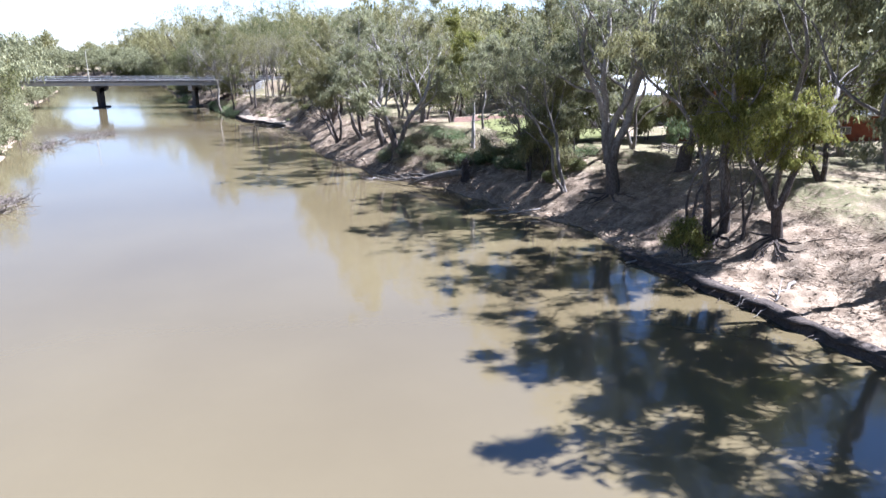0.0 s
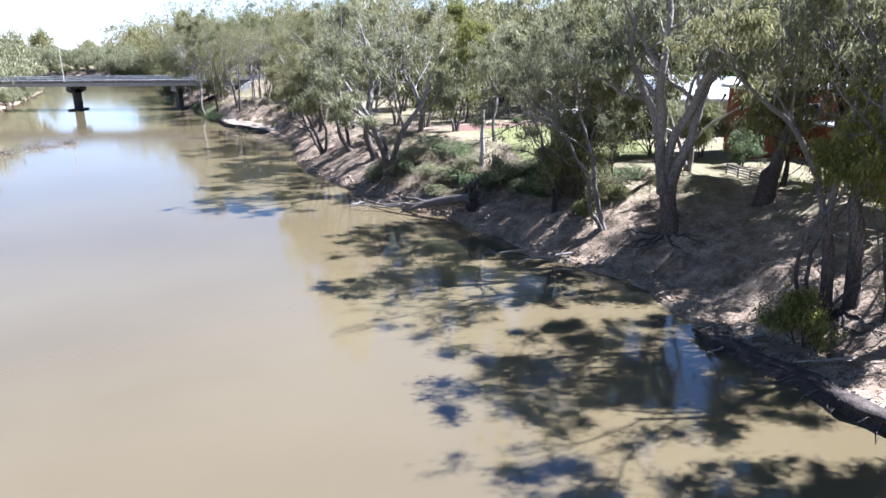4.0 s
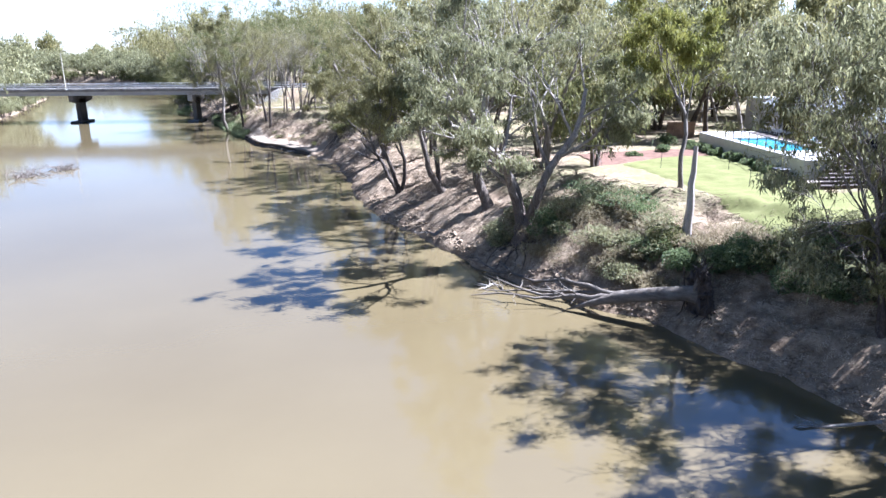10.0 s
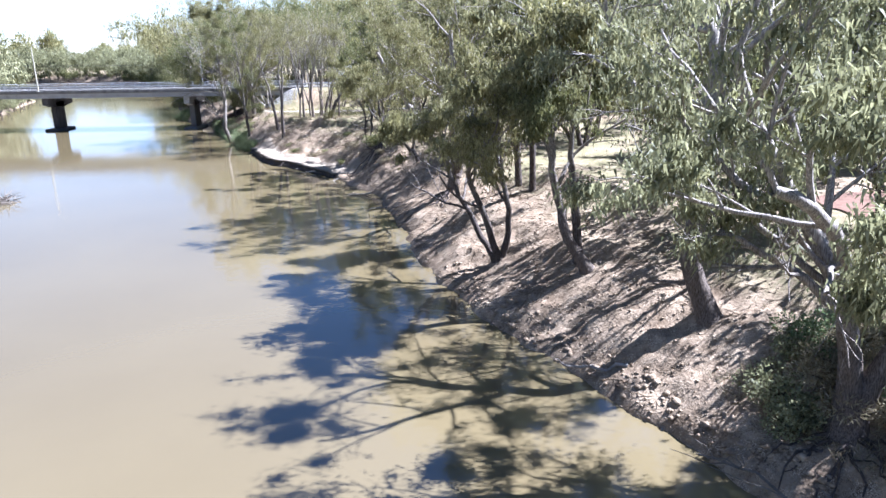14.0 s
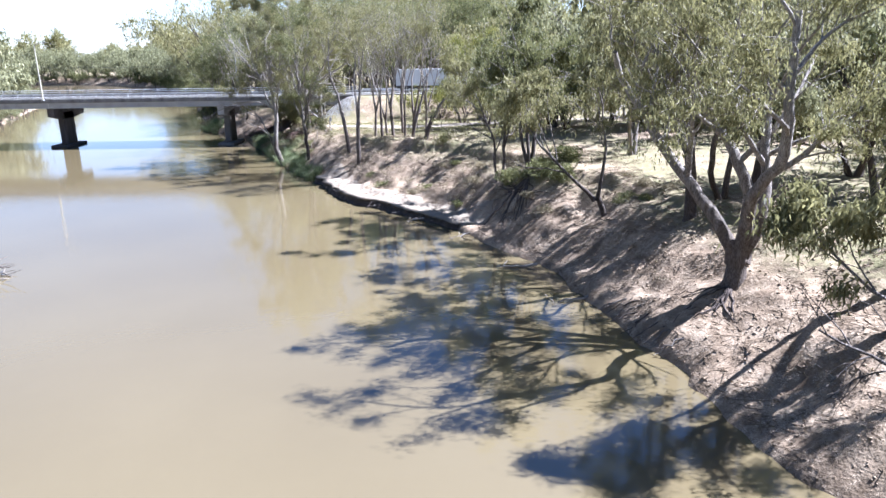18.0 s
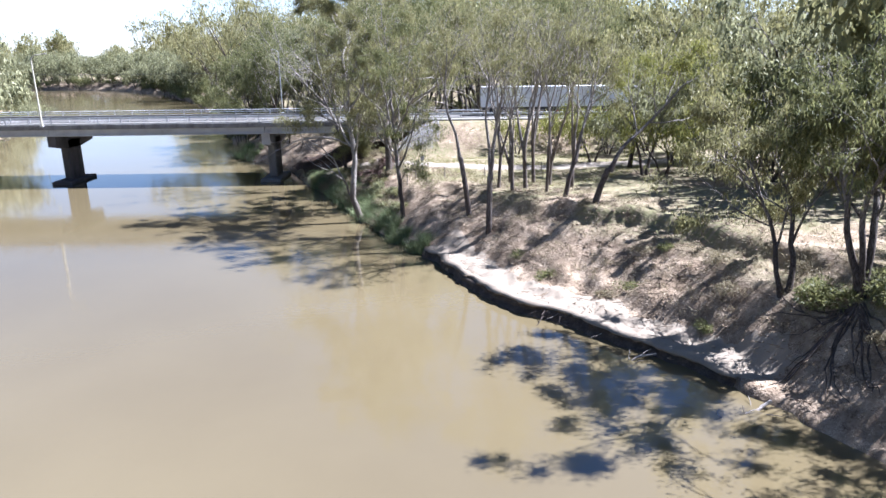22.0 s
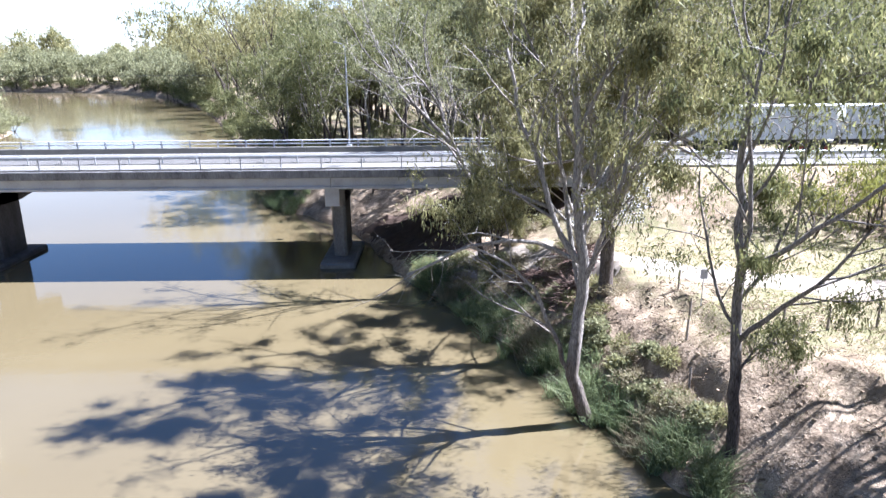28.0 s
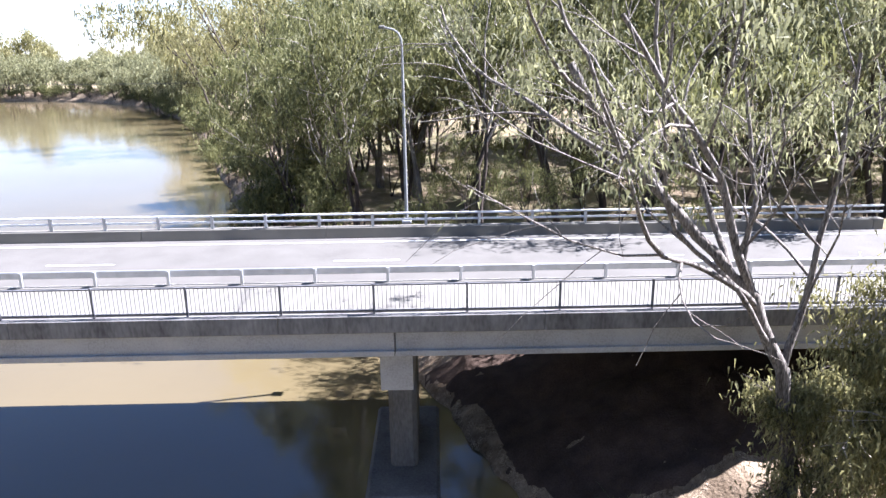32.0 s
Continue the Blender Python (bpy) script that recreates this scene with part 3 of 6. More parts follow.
def gum(seed, height, stems, spread=1.0, leaves=9000, leaf=(0.34, 0.075), r0=0.3, bare=0.35, droop=0.6, levels=3, wind=0.35, sides=8, low=0.24, clump=0.62, twig=True, fork=0.0, tuft=0.55, even=0.7, mains=()):
    """Trunk, limb and crown meshes (as arrays) of a gum tree at the origin. stems: leans (dx, dy) per metre of each main stem."""
    g = np.random.default_rng(seed)
    trunk, limbs, tips = [], [], []

    def grow(p, d, length, r, level, out, path=None):
        k = (max(4, int(length / 0.8)) if level < 2 else 4) if twig else max(3, int(length / 2.2))
        pts, q, dd = [p], np.array(p, float), unit(d)
        if path is not None:   # along a given bough, a little crooked
            path = np.array(path, float)
            at = np.r_[0, np.cumsum(np.linalg.norm(np.diff(path, axis=0), axis=1))]
            u = np.linspace(0, at[-1], k + 1)
            pts = np.c_[[np.interp(u, at, path[:, c]) for c in range(3)]].T
            pts[1:] += g.normal(0, 0.05, (k, 3))
            pts = list(pts)
        for i in range(k if path is None else 0):
            dd = unit(dd + g.normal(0, wind * 0.42, 3) + np.array([0, 0, 0.07 if level < 2 else -0.02]))
            q = q + dd * length / k
            pts.append(q)
        rr = r * (1 - 0.62 * np.linspace(0, 1, k + 1) ** 0.9)
        if level == 0 and path is None:
            rr[0] *= 1.45
            rr[1] *= 1.05
        sd = sides if level < 1 else (6 if level == 1 else (4 if level == 2 else 3))
        item = tube(pts, rr, sd) if twig or level < levels else None
        pts = np.array(pts)
        if item is None:
            pass
        elif level == 0 and fork == 0:
            trunk.append(item)
        elif level == 0 or (level == 1 and fork == 0):
            limbs.append([item])
        else:
            limbs[-1].append(item) if limbs else trunk.append(item)
        if level >= levels:
            tips.extend(pts[1:])
            return
        n = [g.integers(5, 8), g.integers(4, 7), g.integers(4, 6)][min(level, 2)]
        lo = bare if level == 0 else 0.3
        if path is not None:
            n, lo = n + 2, (bare if level == 0 else 0.15)
        for i in range(n):
            f = lo + (1 - lo) * (i + g.uniform(0.2, 1.0)) / n
            j = min(int(f * k), k - 1)
            w = f * k - j
            base = pts[j] * (1 - w) + pts[j + 1] * w
            ax = unit(pts[min(j + 1, k)] - pts[j])
            side = unit(np.cross(ax, g.normal(0, 1, 3)))
            a = g.uniform(0.45, 0.95)
            nd = ax * math.cos(a) + side * math.sin(a) * (spread if level == 0 else 1)
            ll = length * (g.uniform(0.42, 0.68) if level == 0 else g.uniform(0.42, 0.62)) * (1.15 - 0.45 * f)
            grow(base, nd, ll, max(rr[j] * g.uniform(0.45, 0.62), 0.012), level + 1, out)
        tips.append(pts[-1])

    for level, r, path in mains:
        length = float(np.linalg.norm(np.diff(np.array(path), axis=0), axis=1).sum())
        grow(np.array(path[0], float), (0, 0, 1), length, r, level, None, path)
    foot = -0.4
    if fork > 0:
        bx = (np.mean(stems, 0) * 0.8 + g.normal(0, 0.03, 2)) * fork
        trunk.append(tube([(0, 0, -0.4), (0, 0, 0.1), (bx[0] * 0.4, bx[1] * 0.4, fork * 0.5), (bx[0], bx[1], fork)], [r0 * 1.9, r0 * 1.45, r0 * 1.25, r0 * 1.2], 12))
        foot = fork - 0.25
    for lx, ly in stems:
        off = np.array([lx, ly, 0]) * (0.6 if fork == 0 else 0.3) + (np.array([bx[0], bx[1], 0]) if fork > 0 else 0)
        grow(np.array([off[0], off[1], foot]), (lx, ly, 1.0), (height - max(foot, 0)) * g.uniform(0.62, 0.74), r0 * g.uniform(0.8, 1.05), 0, None)
    T = np.array(tips)
    T = T[T[:, 2] > height * low]
    T = T[g.permutation(len(T))]
    # leaf clumps of uneven size hang at the twigs
    nl = max(1, int(leaves / max(len(T), 1)))
    wgt = g.gamma(tuft, 1.0, len(T))
    if twig:   # whole sprays are dense or bare
        cell = np.floor(T / 1.7).astype(int)
        wgt = wgt * g.gamma(even, 1.0, 997)[(cell[:, 0] * 73 + cell[:, 1] * 179 + cell[:, 2] * 283) % 997]
    cnt = np.maximum(0, np.round(wgt / wgt.mean() * nl)).astype(int)
    C = np.repeat(T, cnt, 0)
    n = len(C)
    C = C + g.normal(0, 1, (n, 3)) * np.array([clump, clump, clump * 0.75]) * g.uniform(0.2, 1.0, (n, 1)) + np.array([0, 0, -0.25])
    down = g.normal(0, 1, (n, 3)) * (1 - droop) + np.array([0, 0, -droop * 1.5])
    down /= np.linalg.norm(down, axis=1)[:, None]
    acr = np.cross(down, g.normal(0, 1, (n, 3)))
    acr /= np.linalg.norm(acr, axis=1)[:, None] + 1e-9
    L = leaf[0] * g.uniform(0.6, 1.35, (n, 1))
    W = leaf[1] * g.uniform(0.7, 1.4, (n, 1))
    V = np.stack([C + acr * W, C - acr * W, C + down * L], 1).reshape(-1, 3)
    F = np.arange(3 * n).reshape(-1, 3)
    return trunk, limbs, (V, F)


def tree(label, built, mats, name="gum_tree", category="tree", group="", kind="", split=True):
    trunk, limbs, (V, F) = built
    ob = thing(name, label, category, group=group, kind=kind)
    part("trunk", tubes_mesh("trunk", trunk, mats[0]), None, ob)
    if limbs:
        if split:
            order = sorted(limbs, key=lambda it: -len(it))
            for it in order[:10]:
                part("limb", tubes_mesh("limb", it, mats[1]), None, ob)
            rest = [t for it in order[10:] for t in it]
            if rest:
                part("small_limb", tubes_mesh("small_limb", rest, mats[1]), None, ob)["kind"] = "stuff"
        else:
            part("branching", tubes_mesh("branching", [t for it in limbs for t in it], mats[1]), None, ob)
    part("crown", mesh_of("crown", V, F, mats[2]), None, ob)
    return ob


def place(ob, x, y, rz=0, s=1.0, sink=0.1):
    ob.matrix_basis = pose(x, y, gz(x, y) - sink, 0, 0, rz) @ Matrix.Diagonal((s, s, s, 1))
    return ob


# the three gums beside the bridge, bough by bough from the foot: level, radius, points
BOUGHS = {
    33: [(0, 0.40, [(0, 0, -0.6), (-0.15, 0, 0.6), (-0.62, 0, 2.0), (-1.35, 0, 4.1), (-1.2, 0, 6.4), (-0.95, 0.1, 8.5), (-1.1, 0.1, 10.5), (-1.4, 0.2, 13), (-1.4, 0.2, 15.4), (-1.8, 0.3, 19.5)]),
         (1, 0.13, [(-1.35, 0, 4.1), (-2.4, 0.1, 6.4), (-3.25, 0, 8.5), (-4.75, -0.2, 10.0), (-6.5, -0.3, 10.8)]),
         (1, 0.17, [(-1.1, 0.1, 9.8), (-2.2, 0.4, 11.2), (-3.0, 0.8, 14.1), (-4.0, 1.0, 16.4), (-4.6, 1.2, 19.5)]),
         (1, 0.15, [(-1.0, 0.1, 8.6), (-0.4, -0.8, 11.2), (0.3, -1.2, 14.0), (0.6, -1.6, 18.0)]),
         (1, 0.14, [(-1.3, 0.1, 11.2), (-0.2, 0.6, 13.6), (1.4, 1.0, 16.4), (2.4, 1.2, 19.0)])],
    34: [(0, 0.46, [(0, 0, -0.5), (0, 0, 0.4), (0.05, 0, 3.0), (-0.05, 0, 5.0), (-0.5, 0, 7.0), (-0.75, 0, 8.6), (-1.4, 0.2, 11.6), (-2.0, 0.3, 14.0), (-2.4, 0.3, 17.5)]),
         (1, 0.25, [(-0.1, 0, 5.2), (0.15, 0, 9.5), (1.5, 0.2, 11.9), (3.1, 0.4, 13.9), (5.0, 0.5, 17.0)]),
         (1, 0.24, [(0.05, 0, 4.6), (1.5, 0, 7.9), (3.5, 0.2, 9.2), (5.0, 0.4, 9.9), (7.2, 0.5, 11.4)]),
         (1, 0.20, [(-0.4, 0, 6.4), (-1.9, -0.2, 8.6), (-2.9, -0.3, 10.4), (-3.6, -0.4, 13.1), (-4.4, -0.5, 16.5)]),
         (1, 0.20, [(-0.2, 0, 5.8), (0.4, -0.8, 8.6), (0.7, -1.3, 12.0), (1.2, -1.7, 16.5)]),
         (1, 0.18, [(-0.6, 0, 7.4), (-0.2, 0.9, 10.4), (0.2, 1.5, 14.0), (1.0, 1.9, 18.0)]),
         (1, 0.18, [(0.1, 0, 5.6), (2.2, 0.8, 9.5), (4.0, 1.4, 12.6), (6.2, 1.8, 15.0)])],
    35: [(0, 0.27, [(0, 0, -0.5), (-0.1, 0, 1.2), (-0.4, 0, 4.2), (-0.95, 0, 7.0), (-2.0, 0.1, 9.1), (-3.7, 0.2, 11.0), (-5.1, 0.3, 12.6), (-6.0, 0.3, 13.8), (-7.2, 0.4, 15.4)]),
         (1, 0.14, [(-1.9, 0.1, 9.0), (-3.3, -0.3, 12.6), (-4.6, -0.5, 14.4), (-6.2, -0.6, 16.6)]),
         (1, 0.12, [(-0.9, 0, 6.8), (-0.3, 0.3, 9.5), (0.2, 0.5, 12.2), (0.4, 0.6, 15.5)]),
         (1, 0.10, [(-2.2, 0.1, 9.4), (-2.0, 0.5, 12.0), (-2.4, 0.8, 15.0)])],
    32: [(0, 0.27, [(0, 0, -0.5), (0, 0, 0.6), (-0.2, 0, 3.4), (-0.4, 0, 6.3), (-0.7, 0, 10.1), (-0.9, 0, 12.8), (-0.8, 0.1, 16.5)]),
         (1, 0.07, [(-0.2, 0, 3.4), (0.45, -0.1, 4.9), (1.8, -0.3, 5.3)]),
         (1, 0.09, [(-0.4, 0, 6.9), (0.75, 0.2, 8.3), (1.3, 0.3, 9.8), (2.2, 0.4, 12.0)]),
         (1, 0.08, [(-0.3, 0, 5.6), (-1.4, 0.2, 7.4), (-1.9, 0.3, 9.6), (-2.3, 0.4, 12.0)])],
}
G, P, D, B = BARK_GREY, BARK_PALE, BARK_DARK, BARK_BROWN
# trees along the near bank, each built for itself: seed, x, y, height, stems, spread, leaves, trunk radius, bare, leaf colour, label
BANK = [
    (66, 62.6, -99.3, 12.5, [(-0.15, 0.0), (0.06, 0.05)], 1.0, 6500, 0.19, 0.35, (D, G, LEAF_B), "tall gum with a high open crown above the dry bank"),
    (65, 63.1, -115.0, 13, [(-0.2, 0.0), (0.04, 0.0)], 1.0, 7500, 0.2, 0.35, (D, G, LEAF_B), "tall gum with a high crown above the dry bank"),
    (67, 61.8, -96.6, 13, [(-0.2, 0.0), (0.1, 0.1)], 1.1, 9000, 0.22, 0.35, (D, G, LEAF_C), "broad gum on the dry flat behind a vase-shaped tree"),
    (39, 102.5, -199.5, 19, [(-0.35, 0.0), (0.1, 0.1), (-0.1, -0.25)], 1.2, 17000, 0.32, 0.4, (D, G, LEAF_A), "broad gum beside the muddy undercut bank"),
    (70, 96.6, -147.4, 5.8, [(-0.1, 0.0), (0.2, 0.1), (0.0, -0.2)], 1.0, 3600, 0.09, 0.08, (D, G, LEAF_C), "bushy dark sapling behind the lawn's edge"),
    (71, 99.4, -145.6, 6.2, [(-0.15, 0.0), (0.15, 0.0), (0.0, 0.2)], 1.0, 3800, 0.09, 0.08, (D, G, LEAF_A), "bushy grey-green sapling behind the lawn's edge"),
    (72, 101.8, -147.2, 5.2, [(-0.1, 0.1), (0.2, 0.0)], 1.0, 3200, 0.08, 0.08, (D, G, LEAF_C), "bushy dark sapling beside the brick house"),
    (63, 104.2, -151.6, 3.6, [(-0.1, 0.0), (0.15, 0.1), (0.0, -0.2)], 1.0, 1600, 0.06, 0.15, (G, G, LEAF_G), "small bright green tree beside the brick house"),
    (62, 52.8, -75.8, 10.5, [(-0.75, 0.1), (-0.12, 0.0)], 0.9, 3600, 0.17, 0.35, (D, G, LEAF_B), "dark slender gum with a long bare leaning limb"),
    (60, 102.3, -162.5, 13, [(-0.1, 0.0), (0.15, 0.05)], 1.1, 6500, 0.22, 0.2, (D, G, LEAF_B), "gum with low hanging leaves beside the brick house"),
    (54, 103, -167.4, 16, [(-0.1, 0.0), (0.15, 0.05)], 1.1, 9000, 0.26, 0.25, (D, G, LEAF_B), "dense gum before the brick house"),
    (55, 107.4, -176.9, 16, [(-0.15, 0.05), (0.2, 0.0)], 1.1, 8000, 0.26, 0.25, (D, G, LEAF_C), "dense dark gum above the clay bank"),
    (56, 86.5, -156.6, 6.5, [(-0.15, 0.0), (0.2, 0.1)], 0.9, 3600, 0.08, 0.12, (D, G, LEAF_B), "drooping gum sapling on the shaded slope"),
    (57, 88.5, -154.4, 8.0, [(0.0, 0.05), (0.2, 0.0), (-0.2, 0.0)], 0.9, 3000, 0.09, 0.1, (D, G, LEAF_C), "drooping gum sapling on the shaded slope"),
    (58, 90.9, -153, 8.5, [(-0.1, 0.0), (0.2, 0.0)], 0.9, 3000, 0.10, 0.1, (D, G, LEAF_A), "bushy gum sapling at the lawn's edge"),
    (59, 89.6, -150, 8.0, [(0.05, 0.0), (-0.2, 0.1)], 0.9, 2600, 0.09, 0.1, (D, G, LEAF_C), "bushy dark gum sapling at the lawn's edge"),
    (51, 93.6, -181.9, 3.0, [(-0.3, 0.0), (0.1, 0.1), (-0.1, -0.2)], 1.0, 1500, 0.06, 0.2, (D, G, LEAF_Y), "low yellow-green sapling over the water's edge"),
    (52, 95, -180, 12.5, [(-0.08, 0.0), (0.12, -0.05), (0.02, 0.1)], 0.9, 8000, 0.14, 0.45, (D, G, LEAF_Y), "young gum with yellow-green tufted leaves"),
    (53, 97.9, -182.3, 11.5, [(-0.1, 0.05), (0.15, -0.05)], 0.9, 7500, 0.14, 0.4, (D, G, LEAF_Y), "young gum with drooping yellow-green leaves"),
    (11, 92.7, -163.8, 21, [(-0.05, 0.02), (-0.55, 0.05), (0.25, -0.1), (-0.3, -0.15)], 1.2, 12000, 0.50, 0.35, (B, P, LEAF_A), "large old red gum with forked grey trunk on clay bank"),
    (12, 99.8, -164.7, 16, [(0.12, 0.0)], 1.1, 20000, 0.42, 0.16, (D, G, LEAF_C), "dark-trunked river red gum beside a low timber fence"),
    (13, 96.1, -179.8, 18, [(-0.35, 0.0), (-0.1, 0.08)], 1.0, 4500, 0.26, 0.45, (D, G, LEAF_B), "dark-trunked gum leaning out from the clay ledge"),
    (14, 97.4, -180.1, 19, [(-0.05, 0.05), (-0.28, -0.1)], 1.0, 7000, 0.30, 0.45, (D, P, LEAF_B), "tall gum with rough dark trunk on the clay ledge"),
    (15, 100.1, -183.5, 20, [(-0.2, 0.0), (0.3, 0.1), (-0.62, -0.1)], 1.1, 14000, 0.32, 0.4, (D, G, LEAF_A), "dark forked gum above the undercut muddy edge"),
    (16, 85.1, -155.1, 15, [(-0.08, 0.0), (0.2, 0.0), (0.05, 0.15)], 0.9, 7000, 0.16, 0.2, (D, G, LEAF_A), "slender drooping gum on the scrubby slope"),
    (17, 88.5, -160.6, 15.5, [(-0.36, 0.0), (-0.2, 0.05)], 1.0, 6500, 0.22, 0.45, (G, G, LEAF_A), "short leaning gum with drooping leaves"),
    (18, 86.9, -150.5, 14.5, [(0.0, 0.0), (-0.15, 0.1), (0.2, 0.0)], 0.9, 8000, 0.16, 0.15, (D, G, LEAF_B), "slender dense gum among shrubs on the slope"),
    (19, 82.1, -133.3, 13.5, [(0.04, 0.02)], 0.6, 7000, 0.20, 0.35, (G, G, LEAF_Y), "upright young gum with fresh green leaves at the lawn's edge"),
    (20, 69.2, -133.3, 15.5, [(-0.2, 0.08), (0.06, 0.05), (0.42, 0.0)], 1.15, 16000, 0.34, 0.28, (B, P, LEAF_A), "wide multi-stemmed river red gum with a grey-green crown"),
    (21, 67.5, -124.9, 18, [(-0.02, 0.0)], 1.2, 10000, 0.44, 0.32, (B, P, LEAF_A), "tall straight red gum with pale bark"),
    (22, 63.8, -116.6, 12, [(-0.55, 0.15)], 1.0, 6500, 0.34, 0.45, (B, P, LEAF_C), "strongly leaning gum on the dry slope"),
    (23, 58.9, -109.9, 12.5, [(-0.2, 0.0), (0.12, 0.05), (-0.4, 0.1)], 1.0, 12000, 0.22, 0.35, (D, G, LEAF_B), "multi-stemmed gum leaning towards the water"),
    (24, 56.3, -91.5, 16.5, [(-0.36, 0.05), (-0.1, 0.0), (0.12, 0.05), (0.42, 0.1)], 1.2, 9500, 0.33, 0.34, (B, P, LEAF_B), "vase-shaped red gum with dark base and spreading pale limbs"),
    (25, 48.4, -65.1, 13, [(-0.3, 0.05), (0.02, 0.0), (0.3, 0.1)], 1.0, 14000, 0.22, 0.25, (D, P, LEAF_C), "multi-stemmed gum with a dark shaded foot on the bank top"),
    (26, 46, -62, 11.5, [(-0.38, 0.1), (0.1, 0.1)], 1.1, 6000, 0.18, 0.25, (D, G, LEAF_B), "low spreading gum on the bank top"),
    (27, 59, -61.2, 13.5, [(-0.3, -0.05), (0.25, 0.1)], 1.2, 6500, 0.26, 0.35, (G, G, LEAF_B), "open crooked gum on dry ground"),
    (28, 30, -40.5, 16, [(0.0, 0.0), (0.12, 0.03)], 0.8, 2300, 0.19, 0.5, (D, G, LEAF_B), "tall slim gum with a sparse crown on the bank top"),
    (29, 28.4, -36.8, 15, [(-0.16, 0.05)], 0.9, 2000, 0.18, 0.5, (D, G, LEAF_B), "tall slim leaning gum on the bank top"),
    (30, 36.9, -39.9, 12.5, [(0.22, 0.05)], 0.9, 1700, 0.15, 0.45, (D, G, LEAF_B), "slim leaning gum with sparse leaves"),
    (31, 38.6, -44.2, 13, [(0.42, 0.05)], 1.0, 2600, 0.19, 0.35, (D, G, LEAF_Y), "leaning gum with yellow-green drooping leaves"),
    (32, 21.8, -30.6, 11, [(-0.12, 0.0), (-0.02, 0.03)], 0.6, 4500, 0.13, 0.3, (D, G, LEAF_C), "slim young gum with sparse hanging leaves"),
    (33, 17.4, -25.2, 15.5, [(-0.3, -0.02), (-0.12, 0.06), (0.1, 0.02), (-0.5, 0.15)], 1.15, 12000, 0.17, 0.42, (B, P, LEAF_B), "grey-brown gum leaning out from the water's edge"),
    (34, 19.6, -16.9, 15.5, [(-0.3, 0.03), (-0.08, 0.0), (0.1, 0.04), (0.3, -0.02), (0.0, -0.1)], 1.15, 17000, 0.21, 0.42, (B, P, LEAF_B), "many-limbed pale gum with a dark foot beside the bridge"),
    (36, 103.5, -193.3, 21, [(-0.55, 0.0), (-0.1, 0.1), (0.1, 0.0)], 1.2, 26000, 0.34, 0.45, (D, G, LEAF_A), "broad gum leaning over the muddy bank"),
    (38, 104.5, -212.5, 20, [(-0.3, -0.05), (0.1, 0.1), (-0.1, 0.2)], 1.2, 15000, 0.34, 0.4, (D, G, LEAF_A), "broad old gum over the muddy bank"),
    (37, 107, -205.1, 20, [(-0.4, -0.05), (0.1, 0.1)], 1.2, 15000, 0.36, 0.4, (D, G, LEAF_A), "broad gum set back from the muddy bank"),
    (40, 14.2, -4, 5.2, [(-0.3, 0.0), (0.3, 0.0), (0.05, -0.2)], 1.3, 4200, 0.10, 0.2, (D, G, LEAF_B), "bushy drooping gum hanging over the bridge edge"),
    (41, 20.2, -7.2, 10, [(-0.6, 0.0), (0.2, 0.1), (-0.2, -0.1), (0.55, -0.1)], 1.3, 14000, 0.12, 0.25, (G, P, LEAF_B), "spreading drooping gum beside the abutment"),
    (42, 92.9, -146.8, 16, [(-0.1, 0.0), (0.15, 0.05)], 1.0, 13000, 0.24, 0.12, (D, G, LEAF_C), "tall dark gum at the lawn's edge"),
    (43, 97.9, -154.1, 17, [(0.05, 0.0), (-0.2, 0.1)], 1.1, 12500, 0.26, 0.14, (G, P, LEAF_A), "tall gum with pale limbs near the fence"),
    (44, 73.4, -119.5, 18, [(0.0, 0.0), (0.15, 0.05)], 1.1, 8000, 0.28, 0.35, (G, P, LEAF_B), "tall gum on the dry flat above the bank"),
    (45, 69.9, -109.5, 17, [(-0.1, 0.0), (0.2, 0.05)], 1.1, 7500, 0.26, 0.35, (G, P, LEAF_A), "open gum on the dry flat above the bank"),
    (46, 57.1, -82.1, 16, [(0.05, 0.0), (-0.12, 0.05)], 1.1, 7000, 0.28, 0.35, (D, P, LEAF_B), "dark-footed gum on the dry flat"),
    (47, 60.2, -79.8, 15, [(-0.15, 0.0), (0.15, 0.0)], 1.1, 7000, 0.24, 0.3, (D, G, LEAF_A), "twin-stemmed gum on the dry flat"),
    (35, 12.9, -5.2, 16, [(-0.5, 0.05), (-0.3, 0.0), (0.0, 0.0), (0.06, 0.03), (0.25, 0.04)], 0.8, 8000, 0.15, 0.4, (D, G, LEAF_A), "leaning gum with bare grey limbs rising past the bridge"),
]
FORK = {66: 4.5, 65: 4.5, 62: 1.6, 11: 3.4, 13: 4.5, 14: 5.0, 15: 2.6, 20: 1.0, 24: 1.5, 25: 0.8, 34: 2.2, 35: 7.4, 33: 3.2, 36: 3.0, 39: 3.0, 67: 3.5, 12: 2.5, 28: 5.0, 29: 5.5, 30: 3.5, 31: 3.0, 32: 3.5, 40: 0.8, 41: 0.8, 46: 3.0}   # heights of the first fork
